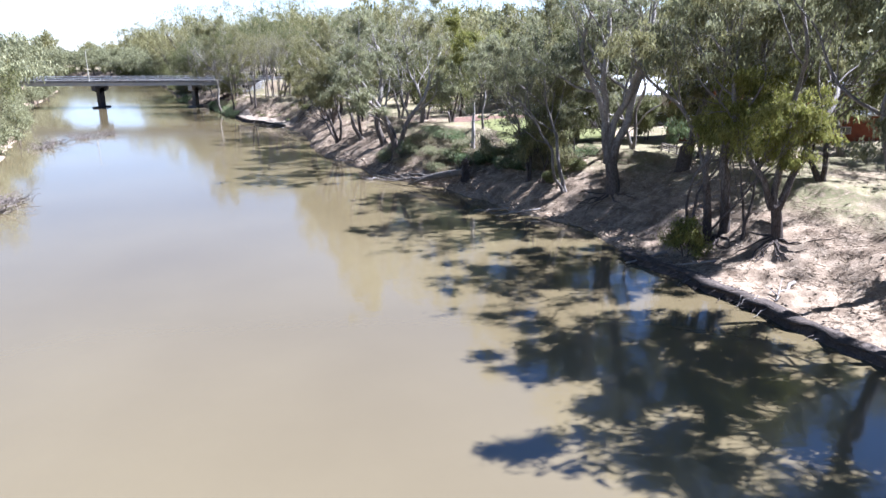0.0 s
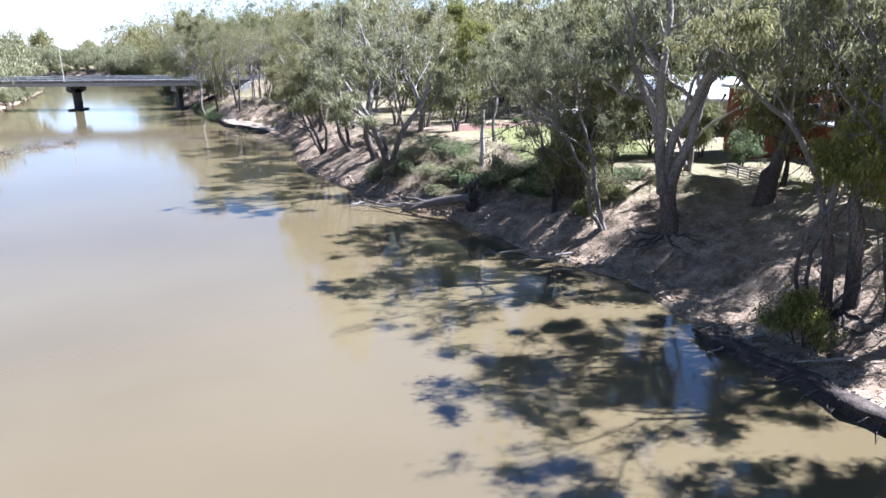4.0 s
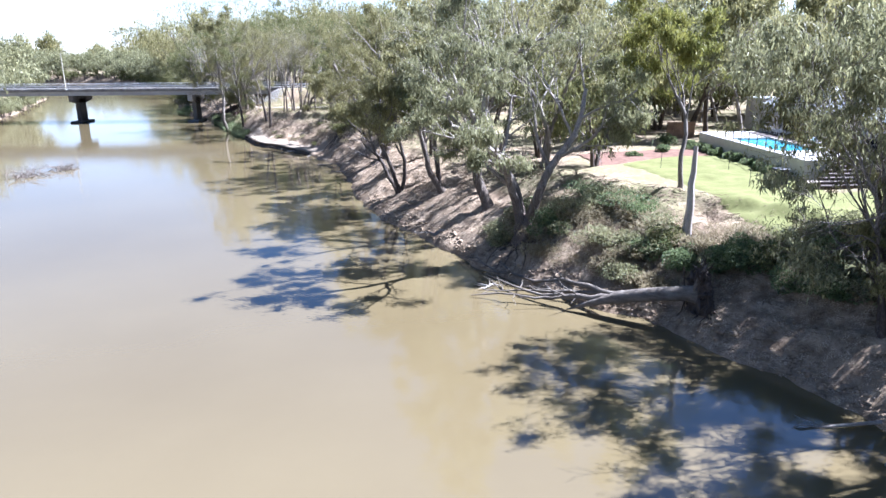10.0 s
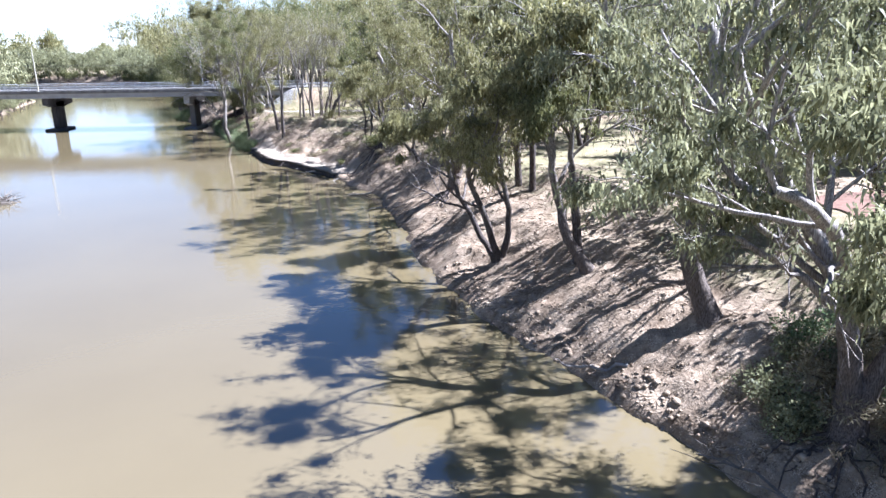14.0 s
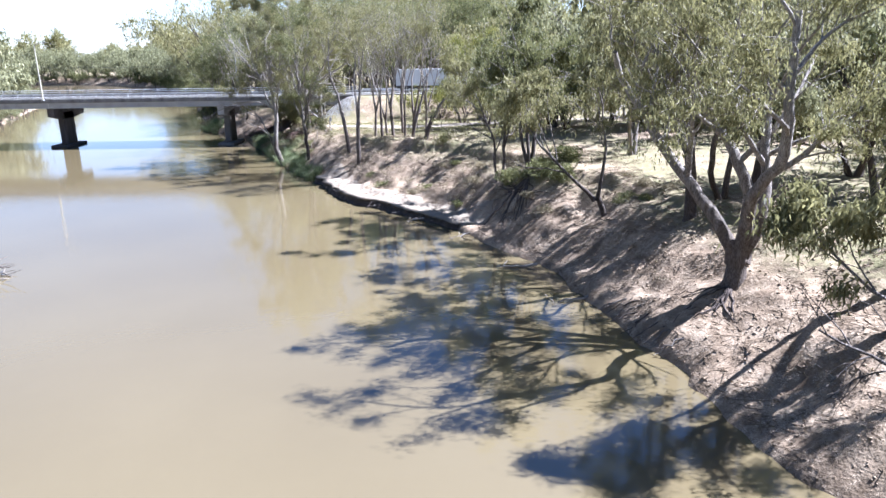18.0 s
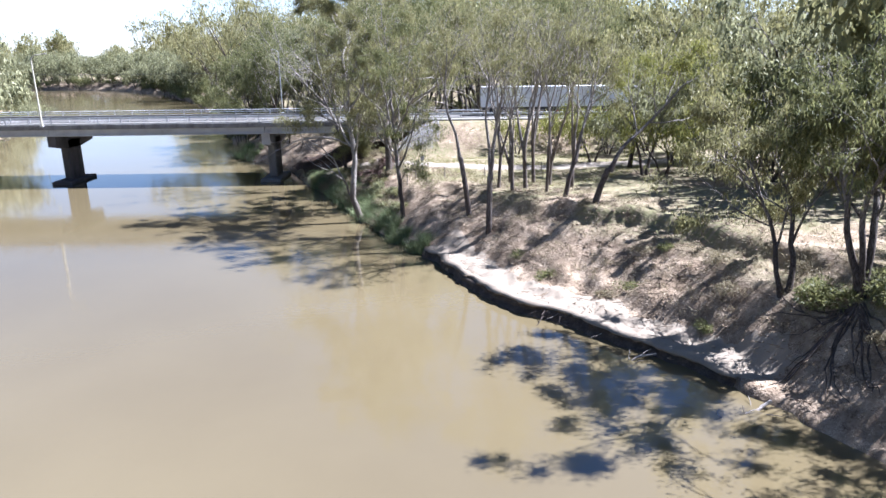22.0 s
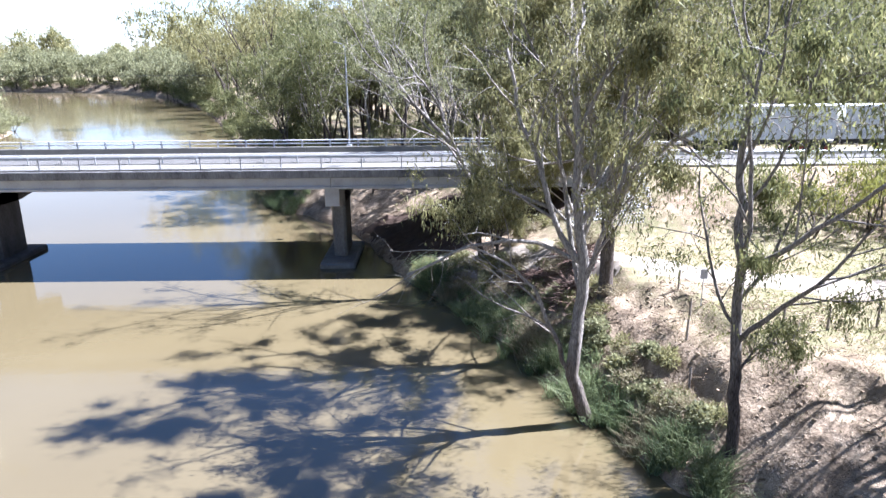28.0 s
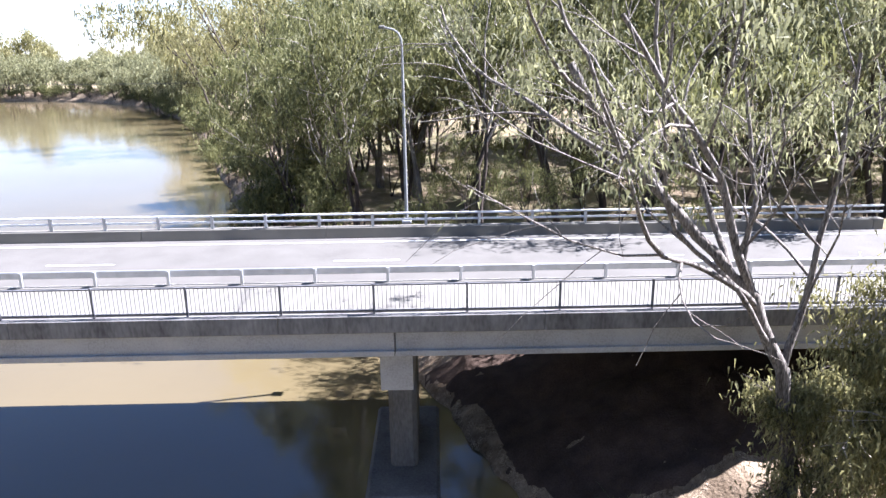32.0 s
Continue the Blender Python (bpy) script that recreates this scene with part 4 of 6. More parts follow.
LOW = {66: 0.52, 42: 0.18, 43: 0.18, 65: 0.52, 63: 0.15, 62: 0.4, 11: 0.42, 13: 0.5, 14: 0.5, 15: 0.48, 36: 0.5, 37: 0.45, 38: 0.5, 39: 0.42, 67: 0.45, 70: 0.06, 71: 0.06, 72: 0.06, 17: 0.6, 20: 0.36, 21: 0.4, 22: 0.45, 23: 0.42, 24: 0.36, 34: 0.5, 33: 0.6, 32: 0.3, 35: 0.62, 28: 0.5, 29: 0.5, 40: 0.12, 41: 0.12, 16: 0.16, 18: 0.12, 25: 0.2, 12: 0.3, 60: 0.2, 54: 0.16, 55: 0.16, 56: 0.1, 57: 0.08, 58: 0.08, 59: 0.08, 26: 0.25, 51: 0.2, 52: 0.5, 53: 0.45}   # where the leaves begin
NEAR = (24, 28, 29, 30, 31, 32, 33, 34, 35, 40, 41)   # passed at close range: finer leaves
STOUT = (12, 20, 21, 22, 23, 24, 34)   # old trees with thick trunks
LEAFY = {24: 5.2, 33: 5.0, 34: 5.0, 32: 4.5, 36: 4.0, 37: 4.6, 38: 4.2, 39: 2.4, 67: 2.4, 43: 3.2, 60: 3.6, 35: 0.8, 40: 4.2, 41: 5.0, 12: 2.0, 19: 5.0, 44: 1.6, 45: 1.6, 65: 3.0, 66: 2.6, 20: 2.6, 21: 2.4, 22: 2.4, 54: 2.8, 55: 3.6, 13: 2.2, 15: 3.4}   # how full each crown is
SHADY = (36, 37, 38, 24, 65, 39)   # evenly leaved crowns that throw dense shade
for seed, x, y, h, stems, spread, nl, r0, bare, mats, label in BANK:
    bark = STOCK_PALE if mats[0] is B else (STOCK_GREY if mats[0] is D else mats[0])
    mats = (bark, bark if mats[0] is not G else mats[1], mats[2])
    leaf = (0.25, 0.030) if seed in NEAR else ((0.36, 0.058) if seed in SHADY else (0.33, 0.040))
    t_ob = tree(label, gum(seed, h * 1.3, [] if seed in BOUGHS else stems, spread, int(nl * LEAFY.get(seed, 2.9)), leaf, r0 * (1.35 if seed in STOUT else 1.05), bare,
                           clump=0.5 if seed in NEAR else 0.43, tuft=0.8 if seed in NEAR else 0.55, fork=0.0 if seed in BOUGHS else FORK.get(seed, 0.0), low=LOW.get(seed, 0.3),
                           wind=0.35 if seed not in (28, 29, 30) else 0.2, even=2.0 if seed in SHADY else 0.7, mains=BOUGHS.get(seed, ())), mats)
    place(t_ob, x, y)


# ---------- woods, from a few grown kinds ----------
MID = [tree(lb, gum(100 + i, h, st, sp, 5200, (0.55, 0.095), r, ba, levels=3, sides=5, clump=0.7, twig=False), ms, group="riverside gums", split=False)
       for i, (h, st, sp, r, ba, ms, lb) in enumerate([
           (17, [(0.05, 0.0)], 1.0, 0.26, 0.4, (G, P, LEAF_B), "tall olive-green gum in the riverside woodland"),
           (15, [(-0.2, 0.1), (0.2, 0.0)], 1.1, 0.24, 0.3, (D, G, LEAF_A), "forked grey-green gum in the riverside woodland"),
           (19, [(0.0, 0.05), (0.12, -0.1)], 0.8, 0.24, 0.4, (D, P, LEAF_B), "tall slim gum in the riverside woodland"),
           (13, [(-0.3, 0.0), (0.1, 0.2), (0.3, -0.1)], 1.2, 0.2, 0.2, (D, G, LEAF_C), "bushy dark gum in the riverside woodland")])]
MIDF = [tree(lb, gum(130 + i, h, st, sp, 9000, (0.36, 0.044), r, ba, levels=3, sides=5, clump=0.6, twig=False, low=lo, tuft=0.8), ms, group="gums beyond the bridge", split=False)
        for i, (h, st, sp, r, ba, lo, ms, lb) in enumerate([
            (18, [(0.05, 0.0), (-0.06, 0.05)], 0.8, 0.2, 0.4, 0.3, (D, P, LEAF_C), "tall dark olive-green gum beyond the bridge"),
            (16, [(-0.14, 0.1), (0.12, 0.0), (0.02, -0.1)], 0.9, 0.16, 0.35, 0.2, (D, G, LEAF_C), "many-stemmed dark green gum beyond the bridge"),
            (19, [(0.0, 0.05)], 0.7, 0.22, 0.45, 0.32, (G, P, LEAF_A), "tall pale-stemmed gum beyond the bridge"),
            (15, [(-0.2, 0.0), (0.1, 0.1)], 0.9, 0.16, 0.25, 0.16, (D, G, LEAF_C), "bushy dark gum beyond the bridge")])]
SLIM = [tree(lb, gum(150 + i, 20, st, 0.7, 2000, (0.36, 0.036), 0.15, 0.35, levels=3, sides=6, clump=0.6, twig=False, fork=(4.2, 2.8)[i], wind=0.26, low=0.48), (STOCK_PALE, STOCK_PALE, LEAF_B), group="slim gums on the bank top", split=False)
        for i, (st, lb) in enumerate([([(0.05, 0.0), (-0.12, 0.05), (0.2, 0.0)], "slim straight gum with a sparse high crown"), ([(-0.14, 0.0), (0.16, 0.05)], "slim twin-stemmed gum with a sparse high crown")])]
FAR = [gum(200 + i, h, st, sp, 1700, (0.85, 0.17), r, ba, levels=2, sides=3, clump=1.35, low=0.12, twig=False)
       for i, (h, st, sp, r, ba) in enumerate([(17, [(0.05, 0.0), (-0.3, 0.1)], 1.1, 0.3, 0.2), (15, [(-0.2, 0.1), (0.2, 0.0), (0.0, -0.3)], 1.2, 0.26, 0.15), (12, [(0.3, 0.05), (-0.25, -0.1)], 1.2, 0.22, 0.12)])]


FINE = [gum(210 + i, h, st, 0.9, 2400, (0.52, 0.075), 0.2, 0.35, levels=3, sides=3, clump=0.75, low=0.14, twig=False, tuft=0.9)
        for i, (h, st) in enumerate([(17, [(0.04, 0.0), (-0.12, 0.05)]), (16, [(-0.1, 0.1), (0.15, 0.0)]), (18, [(0.0, 0.02)])])]


def woods(name, label, n, x0, x1, y0, y1, gap, ok, s0, s1, leafmat, kinds=FAR):
    """Woodland too far off to count: crowns and stems joined."""
    got, tries, W = [], 0, []
    while len(got) < n and tries < n * 40:
        tries += 1
        x, y = rng.uniform(x0, x1), rng.uniform(y0, y1)
        if not ok(x, y) or any((x - a) ** 2 + (y - b) ** 2 < gap * gap for a, b in got):
            continue
        got.append((x, y))
    VL, VB, FB, o = [], [], [], 0
    for x, y in got:
        trunk, limbs, (V, F) = kinds[int(rng.integers(3))]
        a, s = rng.uniform(0, 6.28), rng.uniform(s0, s1)
        R = np.array([[math.cos(a), -math.sin(a), 0], [math.sin(a), math.cos(a), 0], [0, 0, rng.uniform(0.9, 1.1)]]) * s
        at = np.array([x, y, gz(x, y) - 0.1])
        VL.append(V @ R.T + at)
        for v, f in trunk + ([t for it in limbs[::2] for t in it[:1]] if kinds is FINE else []):
            VB.append(v @ R.T + at)
            FB.append(f + o)
            o += len(v)
    VL, VB, FB = np.concatenate(VL), np.concatenate(VB), np.concatenate(FB)
    ob = tagged(new(name, mesh_of(name, VL, np.arange(len(VL)).reshape(-1, 3), leafmat)), label, "woodland", kind="stuff")
    tagged(new(name + "_stems", mesh_of(name + "_stems", VB, FB, BARK_DARK, True)), "dark stems of the distant gum woodland", "woodland", kind="stuff")
    return ob


class Sower:
    def __init__(self):
        self.used = set()

    def put(self, kinds, x, y, s):
        k = kinds[int(rng.integers(len(kinds)))]
        m = pose(x, y, gz(x, y) - 0.1, 0, 0, rng.uniform(0, 360)) @ Matrix.Diagonal((s, s, s * rng.uniform(0.9, 1.1), 1))
        if k.name not in self.used:
            self.used.add(k.name)
            k.matrix_basis = m
            return k
        o = copy_thing(k, m)
        o.matrix_basis = m
        return o


sow = Sower()


def scatter(kinds, n, x0, x1, y0, y1, gap, ok, s0=0.8, s1=1.15):
    got, tries = [], 0
    while len(got) < n and tries < n * 40:
        tries += 1
        x, y = rng.uniform(x0, x1), rng.uniform(y0, y1)
        if not ok(x, y) or any((x - a) ** 2 + (y - b) ** 2 < gap * gap for a, b in got):
            continue
        got.append((x, y))
        sow.put(kinds, x, y, rng.uniform(s0, s1))


def right_d(x, y):
    return seg_dist(np.array([[x, y]]), EDGE)[0][0]


def left_d(x, y):
    return -seg_dist(np.array([[x, y]]), LEFT)[0][0]


# beyond the bridge, on its right bank
scatter(MIDF, 74, -70, 80, 18, 74, 3.2, lambda x, y: right_d(x, y) > 2.5 and not (-8 < x < 1 and y < 38), 1.15, 1.65)
scatter(MIDF, 16, -34, 4, 21, 60, 2.6, lambda x, y: right_d(x, y) > 4 and not (-8 < x < 1 and y < 25), 0.9, 1.25)
woods("woodland", "olive-green gum woodland behind the bridge", 135, -130, 160, 58, 240, 5.6, lambda x, y: right_d(x, y) > 2, 1.6, 2.25, LEAF_B, FINE)
woods("bank_scrub", "low dark scrub overhanging the bank beyond the bridge", 60, -120, 10, 18, 285, 2.2, lambda x, y: -0.3 < right_d(x, y) < 5, 0.25, 0.55, LEAF_C)
woods("roadside_scrub", "green scrub and saplings beyond the bridge", 70, -14, 78, 18, 54, 2.2, lambda x, y: right_d(x, y) > 4.5 and not (20 < x and y < 22), 0.2, 0.42, LEAF_C, FINE)
# the other bank
scatter(MID, 16, -84, 30, -143, 78, 5, lambda x, y: (6 if y < -20 else 1.5) < left_d(x, y) < 14, 0.7, 1.1)
woods("woodland", "grey-green gum woodland on the other bank", 105, -190, 10, -222, 248, 5.0, lambda x, y: (7 if y < -20 else 2) < left_d(x, y) < 55 and not -5 < y < 21, 1.0, 1.5, LEAF_A)
woods("bank_scrub", "low scrub overhanging the other bank", 150, -130, 30, -196, 183, 1.8, lambda x, y: -0.4 < left_d(x, y) < 3.5 and not -4 < y < 19, 0.3, 0.55, LEAF_A)
# far bend
woods("woodland", "hazy gum woodland at the river's far bend", 125, -300, -70, 196, 430, 5.6, lambda x, y: 1.5 < right_d(x, y) < 34, 0.9, 1.4, LEAF_A)
woods("woodland", "distant gum woodland on the horizon", 85, -520, -60, 260, 785, 15, lambda x, y: (right_d(x, y) > 30) or (left_d(x, y) > 4), 1.6, 2.2, LEAF_B)
woods("bank_scrub", "dark scrub hanging to the water at the far bend", 80, -300, -70, 190, 430, 2.6, lambda x, y: -0.8 < right_d(x, y) < 4 and not -150 < x < -136, 0.35, 0.62, LEAF_C)
# behind the lawn and houses
for x, y in [(81, -106.9), (85.5, -98.7), (89.9, -90.5), (81.9, -90.5), (78, -98.7), (95.8, -84.9), (78.4, -120.1), (74.4, -112.1)]:
    sow.put(MID, x, y, rng.uniform(0.85, 1.05))
scatter(MID, 24, 60, 114, -120, -16, 6.8, lambda x, y: right_d(x, y) > 15 and not (78 < x < 114 and y < -77), 1.0, 1.3)
scatter(MID, 20, 105, 131, -220, -135, 5, lambda x, y: not (103 < x < 127 and -163 < y < -135) and (x > 122 or y < -197 or y > -167), 1.2, 1.5)
scatter(MID, 26, 94, 130, -116, -62, 5.5, lambda x, y: not (103 < x < 124 and -96 < y < -82) and not (x < 104 and y < -98) and not (y < -100 and x < 124), 1.0, 1.35)
woods("woodland", "gum woodland behind the houses and lawn", 135, 62, 222, -245, 78, 6.4, lambda x, y: (x > 129 or (y > -58 and x > 66)) and not (-8 < y < 22), 1.25, 1.75, LEAF_B)
# low yellow-green gums on the flat beside the road
YEL = tree("low bushy gum with fresh yellow-green leaves", gum(160, 9, [(-0.2, 0.1), (0.25, 0.0), (0.0, -0.2)], 1.2, 3200, (0.5, 0.055), 0.13, 0.2, levels=3, sides=5, clump=0.55, twig=False, low=0.15), (D, G, LEAF_Y), group="young gums beside the road", split=False)
for x, y, k in [(44.2, -18.4, 0.95), (47.5, -12.5, 0.8), (52.8, -21, 1.0), (57.6, -14.4, 0.9), (62.8, -23.7, 1.0), (48.9, -30.1, 0.9), (56.1, -35, 1.0), (67.1, -37.4, 1.1), (36.4, -8.5, 0.75), (40.9, -7.9, 0.8), (45.4, -7.2, 0.85), (50.4, -8.5, 0.9)]:
    sow.put([YEL], x, y, k)
scatter(MID, 10, 41, 76, -38, -9, 6, lambda x, y: True, 0.7, 1.0)
# slim stand on the bank top before the bridge
for i, (x, y) in enumerate([(31.6, -32.7), (33, -30.3), (35.3, -31), (36.8, -31.8), (32.7, -35), (34.1, -34), (35.8, -36.3), (38.6, -34.2)]):
    sow.put(SLIM, x, y, rng.uniform(0.8, 1.05))


# ---------- low growth, litter and dead wood ----------
def blades(name, pts, h, w, per, spread_, material, label, lean=0.5, seed=0, category="grass", kind="stuff"):
    """Tufts of upright blades at the points: one joined mesh."""
    g = np.random.default_rng(seed)
    C = np.repeat(np.asarray(pts, float), per, 0)
    n = len(C)
    C = C + np.c_[g.normal(0, spread_, (n, 2)), np.zeros(n)]
    d = np.c_[g.normal(0, lean, (n, 2)), np.ones(n)]
    d /= np.linalg.norm(d, axis=1)[:, None]
    a = np.cross(d, g.normal(0, 1, (n, 3)))
    a /= np.linalg.norm(a, axis=1)[:, None]
    hh = h * g.uniform(0.5, 1.3, (n, 1))
    bend = np.c_[g.normal(0, 0.35, (n, 2)), -0.15 * np.ones(n)] * hh
    mid = C + d * hh * 0.6 + bend * 0.25
    tip = C + d * hh + bend
    V = np.stack([C - a * w, C + a * w, mid + a * w * 0.8, mid - a * w * 0.8, tip + a * w * 0.15, tip - a * w * 0.15], 1).reshape(-1, 3)
    F = (np.array([(0, 1, 2, 3), (3, 2, 4, 5)])[None] + 6 * np.arange(n)[:, None, None]).reshape(-1, 4)
    me = mesh_of(name, V, F, material)
    return tagged(new(name, me), label, category, kind=kind)


def on_ground(x, y):
    return np.c_[x, y, ground_z(x, y) - 0.03]


def bank_points(n, d0, d1, y0, y1, seed, ok=None):
    """Scattered points between two distances from the water's edge."""
    g = np.random.default_rng(seed)
    k = g.uniform(0, 1, n * 4)
    y = y0 + (y1 - y0) * k
    x = np.interp(y, EDGE[:, 1], EDGE[:, 0]) + g.uniform(d0 - 2, d1 + 6, n * 4)
    d = seg_dist(np.c_[x, y], EDGE)[0]
    m = (d > d0) & (d < d1)
    if ok is not None:
        m &= ok(x, y)
    return x[m][:n], y[m][:n]


def shrub(label, x, y, r, h, n, material, seed, leaf=(0.16, 0.06), name="shrub", stemmat=BARK_DARK):
    """A rounded uneven bush: short stems and leaves on overlapping mounds."""
    g = np.random.default_rng(seed)
    ob = thing(name, label, "shrub", x, y, gz(x, y) - 0.05)
    lobes = np.c_[g.normal(0, r * 0.45, (9, 2)), g.uniform(0.25, 0.75, 9) * h]
    st = [tube([(0, 0, -0.1), (*(lobes[i, :2] * 0.4), lobes[i, 2] * 0.55), tuple(lobes[i])], [0.035, 0.025, 0.01], 5) for i in range(9)]
    part("branching", tubes_mesh("branching", st, stemmat), None, ob)["kind"] = "stuff"
    k = g.integers(0, 9, n)
    v = g.normal(0, 1, (n, 3))
    v /= np.linalg.norm(v, axis=1)[:, None]
    C = lobes[k] + v * np.c_[np.full((n, 2), r * 0.48), np.full(n, h * 0.34)] * g.uniform(0.55, 1.05, (n, 1)) ** 0.5
    C[:, 2] = np.maximum(C[:, 2], 0.05)
    d = v + g.normal(0, 0.7, (n, 3))
    d /= np.linalg.norm(d, axis=1)[:, None]
    a = np.cross(d, g.normal(0, 1, (n, 3)))
    a /= np.linalg.norm(a, axis=1)[:, None]
    L, W = leaf[0] * g.uniform(0.6, 1.4, (n, 1)), leaf[1] * g.uniform(0.7, 1.3, (n, 1))
    V = np.stack([C, C + d * L * 0.45 + a * W, C + d * L, C + d * L * 0.5 - a * W], 1).reshape(-1, 3)
    part("foliage", mesh_of("foliage", V, np.arange(4 * n).reshape(-1, 4), material), None, ob)
    return ob


# scrub on the slope behind the fallen log
g3 = np.random.default_rng(33)
for i in range(78):
    y = g3.uniform(-154.6, -127)
    x = np.interp(y, EDGE[:, 1], EDGE[:, 0]) + g3.uniform(2.8 if y > -144 else 6.5, 13.0)
    if i % 5 in (0, 2, 3):
        shrub("tangled pale dry weeds on the bank slope", x, y, g3.uniform(0.9, 1.6), g3.uniform(0.7, 1.2), 1500, LEAF_DRY, 300 + i, (0.28, 0.03))
    else:
        shrub("dense green shrub on the bank slope", x, y, g3.uniform(1.1, 2.0), g3.uniform(1.0, 1.9), 2000, (LEAF_G, LEAF_A, LEAF_A)[i % 3], 300 + i, (0.13, 0.05))
for i, (x, y, r, h) in enumerate([(78.6, -143.6, 1.3, 2.0), (81.8, -145.9, 1.5, 2.2), (78.7, -141, 1.5, 1.6), (81.9, -146.1, 1.6, 1.8), (83.4, -149.6, 1.5, 1.5), (83.6, -147.4, 1.6, 1.9), (80.6, -145.2, 1.4, 2.0), (84.8, -151.8, 1.5, 1.4)]):
    shrub("tall dark green shrub beside the log's roots", x, y, r, h, 3600, (LEAF_G, LEAF_G, LEAF_C)[i % 3], 350 + i, (0.13, 0.05))
x, y = bank_points(1500, 2.2, 9, -146, -129, 57)
blades("dry_grass", on_ground(x, y), 0.5, 0.014, 9, 0.3, LEAF_DRY, "tangled tall dry grass behind the fallen tree", 0.7, 58)
# reeds and rushes by the bridge
for i, (x, y, r, h) in enumerate([(23.7, -37.7, 0.9, 1.9), (19.8, -29.4, 1.0, 1.3), (18.3, -25.7, 1.1, 1.5), (16.8, -21.7, 1.2, 1.7), (15.3, -17.9, 1.2, 1.6), (13.6, -13.9, 1.3, 1.7), (11.6, -9.7, 1.2, 1.5),
                                  (9.3, -5.1, 1.3, 1.9), (21.7, -34.3, 0.9, 1.2), (19, -27.6, 0.9, 1.3), (17.4, -23.7, 1.0, 1.5), (16, -19.7, 1.1, 1.6), (14.4, -16, 1.1, 1.5), (12.7, -11.8, 1.1, 1.5), (10.6, -7.3, 1.1, 1.5), (8.6, -3.4, 1.1, 1.6), (20.8, -31.4, 0.9, 1.2), (-9.5, 26.8, 1.6, 2.2), (-7.5, 24.3, 1.5, 2.0), (-12, 32.6, 1.6, 2.0)]):
    g4 = np.random.default_rng(400 + i)
    pts = np.c_[g4.normal(x, r * 0.5, 18), g4.normal(y, r * 0.5, 18)]
    blades("reed_clump", np.c_[pts, np.maximum(ground_z(pts[:, 0], pts[:, 1]), -0.05)], h * (0.75, 1.1, 0.9)[i % 3], 0.015, 60, 0.15, (REED, REED, LEAF_G, REED, LEAF_DRY)[i % 5], "tall bright green reed clump at the water's edge", 0.33, 400 + i, "reeds", "")

for i in range(60):
    y = g3.uniform(-29, -2.4)
    x = np.interp(y, EDGE[:, 1], EDGE[:, 0]) + g3.uniform(1.0, 3.2 if y < -18.5 else 5.6)
    if i % 3:
        shrub("brown and grey dry brush on the slope by the bridge", x, y, g3.uniform(0.6, 1.2), g3.uniform(0.4, 1.0), 900, LEAF_DRY if i % 2 else LEAF_B, 600 + i, (0.26, 0.022), name="dry_brush")
    else:
        shrub("low grey-green bush on the slope by the bridge", x, y, g3.uniform(0.45, 0.85), g3.uniform(0.5, 0.9), 900, LEAF_A, 600 + i)
for i in range(22):
    y = g3.uniform(-85, -42.5)
    x = np.interp(y, EDGE[:, 1], EDGE[:, 0]) + g3.uniform(4, 12)
    shrub("low clump of dry weeds on the eroded bank", x, y, g3.uniform(0.5, 1.1), g3.uniform(0.3, 0.6), 700, LEAF_DRY if i % 2 else LEAF_C, 640 + i, (0.22, 0.022), name="weed_clump")
# dry grass, sticks, clods on the banks
x, y = bank_points(4900, 3, 30, -216, -16, 51, lambda a, b: ~((a > 80) & (b > -137) & (b < -77)))
blades("dry_grass", on_ground(x, y), 0.22, 0.016, 4, 0.16, LEAF_DRY, "short dry straw-coloured grass on the bank", 0.6, 52)
x, y = bank_points(1900, 4, 16, -66, -21, 53)
blades("dry_grass", on_ground(x, y), 0.32, 0.014, 10, 0.2, LEAF_DRY, "patches of taller dry grass near the bridge", 0.6, 54)


def clods(name, n, seed, x, y, s0, s1, material, label):
    g = np.random.default_rng(seed)
    base = np.array([(1, 0, 0), (-1, 0, 0), (0, 1, 0), (0, -1, 0), (0, 0, 1), (0, 0, -1)], float)
    fc = np.array([(0, 2, 4), (2, 1, 4), (1, 3, 4), (3, 0, 4), (2, 0, 5), (1, 2, 5), (3, 1, 5), (0, 3, 5)])
    n = len(x)
    S = (s0 * (s1 / s0) ** (g.uniform(0, 1, n) ** 1.6))[:, None, None]
    V = base[None] * g.uniform(0.6, 1.3, (n, 6, 1)) * S * np.array([1.2, 1.0, 0.6])
    a = g.uniform(0, 6.28, n)
    c, s = np.cos(a)[:, None], np.sin(a)[:, None]
    V = np.stack([V[..., 0] * c - V[..., 1] * s, V[..., 0] * s + V[..., 1] * c, V[..., 2]], -1)
    V += on_ground(x, y)[:, None] + np.array([0, 0, 0.03])
    F = (fc[None] + 6 * np.arange(n)[:, None, None]).reshape(-1, 3)
    return tagged(new(name, mesh_of(name, V.reshape(-1, 3), F, material)), label, "clods", kind="stuff")


x, y = bank_points(16000, 0.2, 12, -218, -18, 61)
clods("clay_clods", 0, 62, x, y, 0.03, 0.13, CLAY, "broken pale clay clods scattered over the bank")
x, y = bank_points(1100, -0.1, 1.7, -178, -108, 63)
clods("bank_rubble", 0, 64, x, y, 0.07, 0.32, CLAY, "lumps of clay and rubble along the water's edge")
LITTER = mat("leaf_litter", (0.07, 0.052, 0.036), (0.25, 0.19, 0.128), 0.95, 3, 30, 0.3, spec=0.1)
x, y = bank_points(17000, 0.3, 14, -218, -18, 63, lambda a, b: vnoise(a, b, 2.4, 71) + 0.6 * vnoise(a, b, 0.8, 72) > 0.0)
g = np.random.default_rng(64)
n = len(x)
